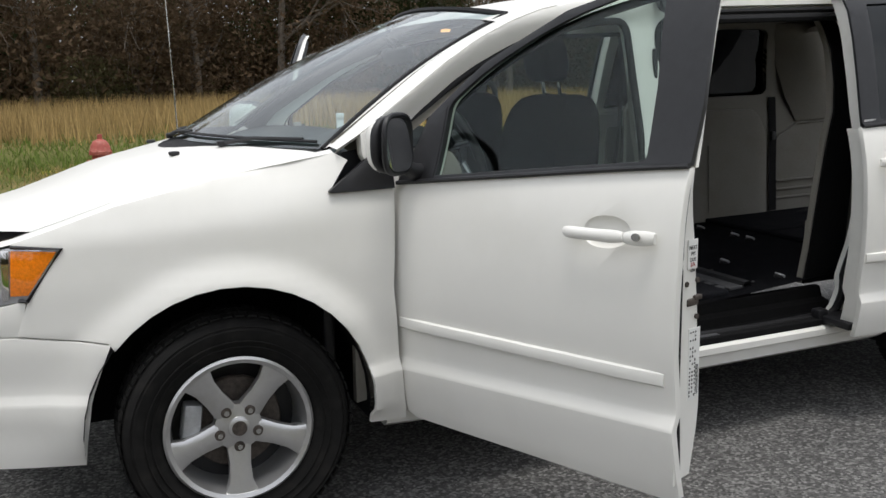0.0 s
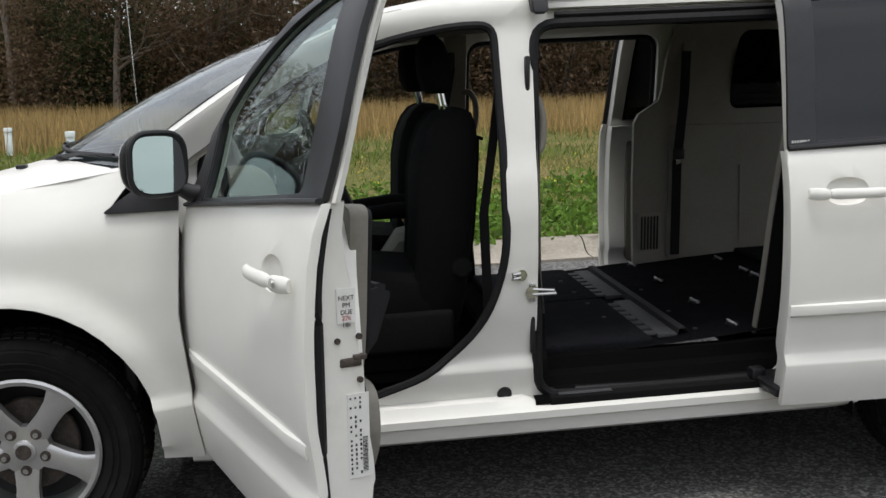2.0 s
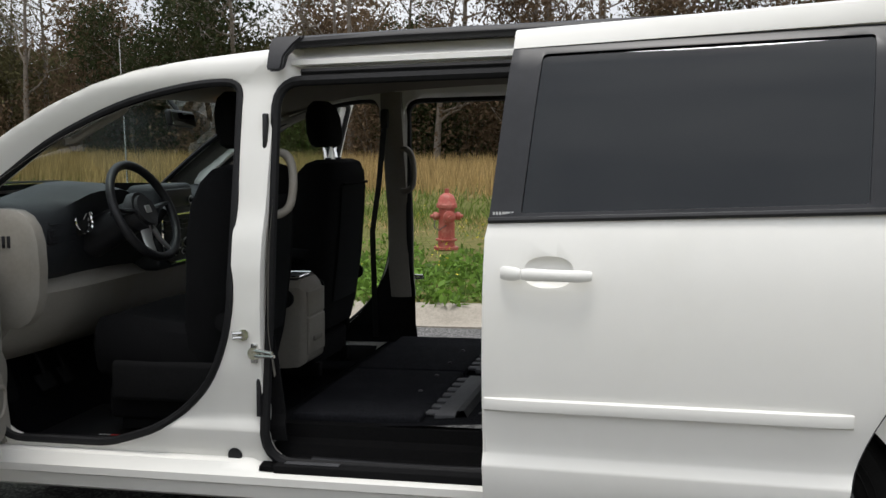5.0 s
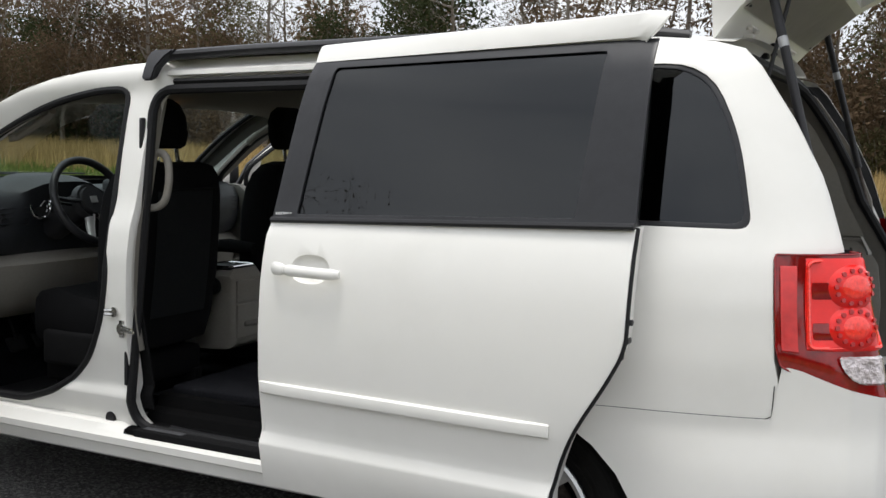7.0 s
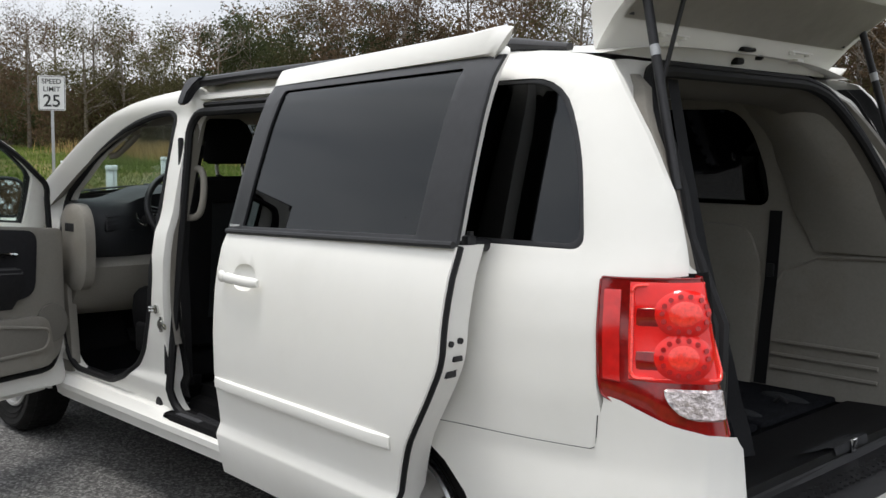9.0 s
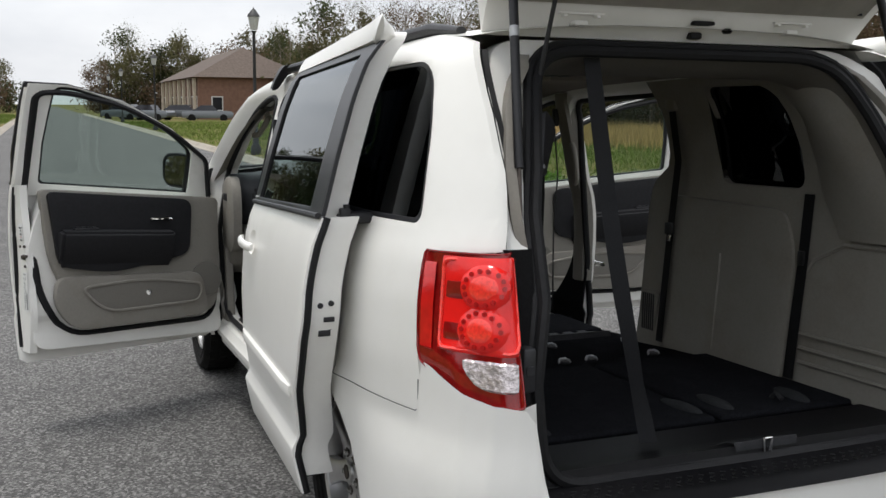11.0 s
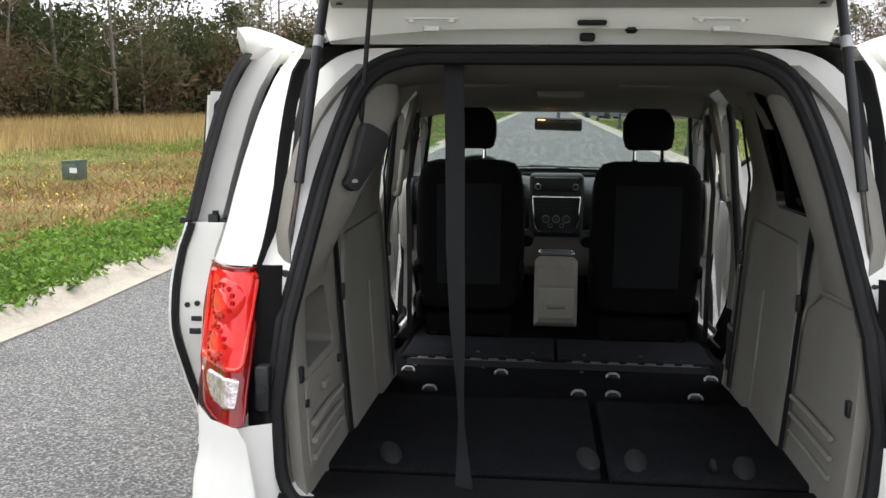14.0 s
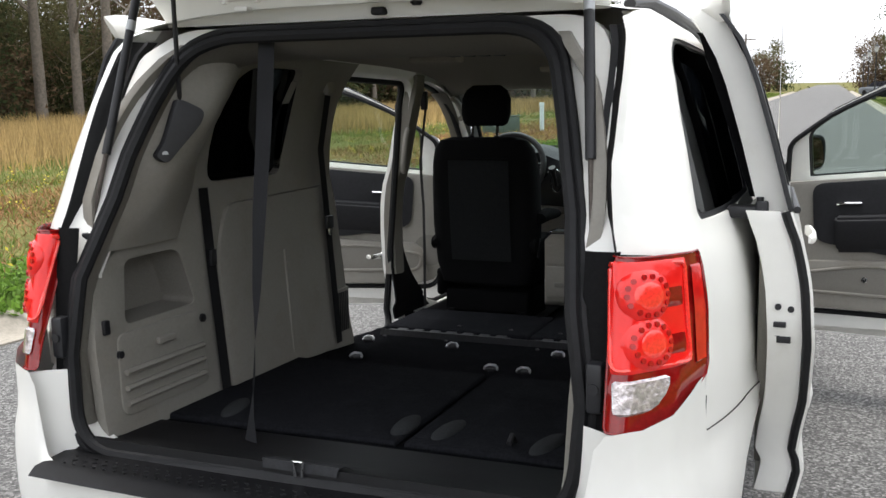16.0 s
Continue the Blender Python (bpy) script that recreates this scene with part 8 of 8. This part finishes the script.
BUSH_SORTS = ((31, 3.2, 1.9, LEAFBROWN, 3900, 0.10, "brown winter shrub under the trees"), (32, 3.6, 2.0, LEAFDARK, 3900, 0.105, "dark green shrub under the trees"), (33, 2.8, 1.8, LEAFOLIVE, 3700, 0.10, "olive green shrub under the trees"))
BUSHES = [bush_kind(*k) for k in BUSH_SORTS]
BUSHES_FAR = [bush_kind(sd + 40, h, w, m, n // 5, z * 2.1, txt) for sd, h, w, m, n, z, txt in BUSH_SORTS]

place_rng = np.random.default_rng(5)
used = {}


def plant(kind, x, y, scale, turn):
    m = pose(x, y, 0.0, 0, 0, turn) @ Matrix.Diagonal((scale, scale, scale * place_rng.uniform(0.9, 1.15), 1))
    if kind not in used:
        used[kind] = True
        kind.matrix_world = m
        return
    o = copy_thing(kind, m)
    o.scale = m.to_scale()


def wood(points, depth, step, mix, far=False, hscale=1.0):
    """A wood's edge along a line of points, some rows deep."""
    for (x0, y0), (x1, y1) in zip(points, points[1:]):
        l = math.hypot(x1 - x0, y1 - y0)
        nx, ny = -(y1 - y0) / l, (x1 - x0) / l
        n = int(l / step)
        for row in range(depth):
            for k in range(n):
                f = (k + place_rng.uniform(0.1, 0.9)) / n
                d = row * 3.6 + place_rng.uniform(0, 2.4)
                kind = (KINDS_FAR if far else KINDS)[place_rng.choice(6, p=mix)]
                plant(kind, x0 + (x1 - x0) * f + nx * d, y0 + (y1 - y0) * f + ny * d, hscale * place_rng.uniform(0.8, 1.2), place_rng.uniform(0, 360))
        for k in range(int(l / 1.6)):
            f = (k + place_rng.uniform(0.2, 0.8)) / int(l / 1.6)
            d = place_rng.uniform(-1.0, 7.0)
            plant((BUSHES_FAR if far else BUSHES)[place_rng.choice(3, p=(0.5, 0.25, 0.25))], x0 + (x1 - x0) * f + nx * d, y0 + (y1 - y0) * f + ny * d, place_rng.uniform(0.9, 1.6), place_rng.uniform(0, 360))


# beyond the field on the kerb side, round to the street's far end, and across the street
wood([(34, 42), (-14, 42), (-38, 40)], 2, 3.0, (0.12, 0.14, 0.34, 0.24, 0.08, 0.08), hscale=1.15)
wood([(-38, 40), (-62, 28)], 3, 3.3, (0.10, 0.2, 0.38, 0.16, 0.06, 0.10), hscale=0.9)
wood([(-62, 26), (-130, 30)], 2, 3.8, (0.1, 0.25, 0.3, 0.2, 0.05, 0.1), True, hscale=0.9)
wood([(-150, -46), (-150, -6)], 2, 3.4, (0.12, 0.27, 0.35, 0.08, 0.1, 0.08), True, hscale=0.8)
wood([(-150, 5), (-138, 40)], 3, 3.0, (0.06, 0.27, 0.42, 0.05, 0.1, 0.1), True, hscale=1.15)
wood([(-120, -22), (-66, -27), (-46, -33)], 2, 3.6, (0.28, 0.2, 0.1, 0.17, 0.2, 0.05), True, hscale=1.0)
wood([(-46, -34), (-20, -38), (6, -42)], 2, 3.8, (0.14, 0.34, 0.24, 0.14, 0.06, 0.08), hscale=1.05)
wood([(6, -36), (34, -30), (60, -20)], 1, 4.5, (0.1, 0.1, 0.2, 0.45, 0.05, 0.1), hscale=0.55)
for x, y, k, a in ((-27.6, -30.3, 1.7, 40), (-28.6, -29.2, 1.5, 140), (-29.5, -28.2, 1.8, 250), (-25.5, -31.5, 1.5, 10)):
    plant(KINDS[3], x, y, k, a)
plant(KINDS[5], -64, -19, 1.2, 80)
for kind in KINDS + BUSHES + KINDS_FAR + BUSHES_FAR:
    if kind not in used:
        bpy.data.objects.remove(kind)


def thicket(name, label, path, depth, height, leaves, size, material, seed):
    """Dense undergrowth deep in a wood, where no single shrub can be told apart."""
    g = np.random.default_rng(seed)
    f = g.uniform(0, len(path) - 1, leaves)
    px_ = np.interp(f, range(len(path)), [q[0] for q in path])
    py_ = np.interp(f, range(len(path)), [q[1] for q in path]) + g.uniform(-depth, depth, leaves)
    top = height * (0.8 + 0.22 * np.sin(px_ * 0.7 + 1.3 * np.sin(px_ * 0.23)) + 0.12 * np.sin(px_ * 1.9))
    c = np.stack([px_ + g.normal(0, 0.3, leaves), py_, top * g.beta(1.1, 1.15, leaves)], 1)
    return tagged(new(name, leaf_mesh(name, c, size, g, material, True)), label, "undergrowth", kind="stuff")


thicket("thicket", "dense brown undergrowth deep in the wood", [(36, 53), (-14, 53), (-42, 49), (-64, 36)], 3.5, 9.4, 120000, 0.22, LEAFBROWN, 81)
thicket("evergreen_thicket", "dense dark green undergrowth deep in the wood", [(36, 55), (-14, 55), (-42, 51), (-64, 38)], 3.0, 7.6, 50000, 0.23, LEAFDARK, 82)
thicket("olive_thicket", "dense olive undergrowth behind the field", [(-50, -44), (-20, -48), (8, -52)], 3.5, 8.0, 60000, 0.22, LEAFOLIVE, 83)
thicket("roadside_thicket", "dense olive undergrowth along the far street", [(-126, -30), (-66, -35), (-46, -42)], 3.0, 9.0, 42000, 0.34, LEAFOLIVE, 84)


def blades(name, label, n, area, height, width, material, seed, lean=0.5, dens=None):
    """Grass as many single bent blades: one soup of thin triangles."""
    g = np.random.default_rng(seed)
    x0, x1, y0, y1 = area
    x, y = g.uniform(x0, x1, n), g.uniform(y0, y1, n)
    if dens is not None:
        keep = g.uniform(0, 1, n) < dens(x, y)
        x, y = x[keep], y[keep]
        n = len(x)
    h = g.uniform(*height, n)
    w = g.uniform(*width, n)
    a = g.uniform(0, 2 * np.pi, n)
    z = 0.06 + rise(x)
    dx, dy = np.cos(a) * w / 2, np.sin(a) * w / 2
    lx, ly = g.normal(0, lean, n) * h, g.normal(0, lean, n) * h
    v = np.stack([np.stack([x - dx, y - dy, z], 1), np.stack([x + dx, y + dy, z], 1), np.stack([x + lx, y + ly, z + h], 1)], 1).reshape(-1, 3)
    f = np.arange(3 * n).reshape(-1, 3)
    o = new(name, soup(name, v.tolist(), f.tolist(), material))
    return tagged(o, label, "grass", kind="stuff")


def clumps(name, label, n, area, spread, height, size, per, material, seed, dens=None):
    """Leafy weeds: little heaps of small leaves."""
    g = np.random.default_rng(seed)
    x0, x1, y0, y1 = area
    cx, cy = g.uniform(x0, x1, n), g.uniform(y0, y1, n)
    if dens is not None:
        keep = g.uniform(0, 1, n) < dens(cx, cy)
        cx, cy = cx[keep], cy[keep]
    m = len(cx) * per
    c = np.stack([np.repeat(cx, per) + g.normal(0, spread, m), np.repeat(cy, per) + g.normal(0, spread, m), 0.10 + np.repeat(rise(cx), per) + g.uniform(0, 1, m) * np.repeat(g.uniform(*height, len(cx)), per)], 1)
    o = new(name, leaf_mesh(name, c, size, g, material))
    return tagged(o, label, "weeds", kind="stuff")


def wob(x, y, s, p):
    return np.sin(x * s + p) * np.cos(y * s * 1.3 + 2 * p) + 0.5 * np.sin(x * s * 2.7 + y * s * 2.1 + p)


# kerb side verge
clumps("verge_weeds", "low leafy green weeds along the kerb", 5600, (-14, 9, 3.9, 8.6), 0.07, (0.04, 0.17), 0.045, 14, WEED, 41, lambda x, y: np.clip(1.15 - (y - 4) / 4.5 + 0.3 * wob(x, y, 0.7, 1), 0.05, 1))
blades("verge_grass", "short green verge grass", 52000, (-16, 10, 4.0, 15), (0.06, 0.2), (0.008, 0.018), GREEN, 42, 0.5, lambda x, y: np.clip(0.75 + 0.35 * wob(x, y, 0.5, 2), 0.1, 1))
blades("straw_grass", "flattened straw coloured grass", 30000, (-18, 12, 6.0, 13), (0.05, 0.18), (0.01, 0.02), DRY, 43, 0.9, lambda x, y: np.clip(0.35 + 0.6 * wob(x, y, 0.45, 4), 0, 1))
blades("meadow_grass", "mown green meadow grass", 40000, (-40, 20, 12, 26), (0.1, 0.3), (0.02, 0.04), GREEN, 44, 0.5, lambda x, y: np.clip(1.0 - (y - 14) / 14 + 0.3 * wob(x, y, 0.3, 3), 0.1, 1))
blades("tall_dry_grass", "tall dry tan meadow grass", 95000, (-48, 34, 17, 41), (0.45, 1.0), (0.02, 0.05), DRY, 45, 0.18, lambda x, y: np.clip((y - 16.5) / 6 + 0.15 * wob(x, y, 0.3, 1), 0, 1))
clumps("yellow_weeds", "small yellow flowering weeds", 260, (-12, 8, 5.0, 13), 0.05, (0.1, 0.25), 0.02, 8, YELLOWFLOWER, 46)
# street end on the kerb side
blades("far_meadow", "bright green meadow grass", 60000, (-80, -14, 4.2, 30), (0.08, 0.22), (0.03, 0.06), GREEN, 47, 0.5)
# across the street
clumps("kerb_weeds", "lush leafy green weeds beside the kerb", 5600, (-30, 3, -6.2, -4.04), 0.07, (0.03, 0.15), 0.042, 16, WEED, 51, lambda x, y: np.clip(1.2 - (-4.2 - y) / 1.5 + 0.3 * wob(x, y, 0.8, 2), 0.05, 1))
blades("field_grass", "patchy green field grass", 60000, (-40, 4, -16, -4.2), (0.06, 0.2), (0.012, 0.025), GREEN, 52, 0.5, lambda x, y: np.clip(0.35 + 0.4 * wob(x, y, 0.4, 2) + 0.6 * ((y < -10.5) | (y > -5.2)), 0.08, 1))
blades("field_straw", "reddish dead grass in the field", 90000, (-40, 4, -12.5, -5.2), (0.05, 0.18), (0.012, 0.025), mat("dead_grass", (0.25, 0.135, 0.065), rough=0.95, spec=0.1, isl=0.4, noise_scale=0.4, noise_amt=0.25), 53, 0.9, lambda x, y: np.clip(0.95 + 0.35 * wob(x, y, 0.35, 5) - 0.8 * (y < -10.5), 0, 1))
blades("field_tall_grass", "tall pale dry grass before the wood", 90000, (-75, 6, -36, -13), (0.4, 0.95), (0.02, 0.05), DRY, 54, 0.18, lambda x, y: np.clip((-13.0 - y) / 4 + 0.2 * wob(x, y, 0.3, 1), 0, 1))
blades("far_field", "green meadow grass far along the street", 50000, (-130, -40, -22, -4.3), (0.1, 0.25), (0.04, 0.08), GREEN, 55, 0.5, lambda x, y: np.clip(0.6 + 0.4 * wob(x, y, 0.2, 2), 0.1, 1))
clumps("field_flowers", "small yellow field flowers", 420, (-40, 2, -14, -5), 0.05, (0.1, 0.25), 0.022, 8, YELLOWFLOWER, 56)
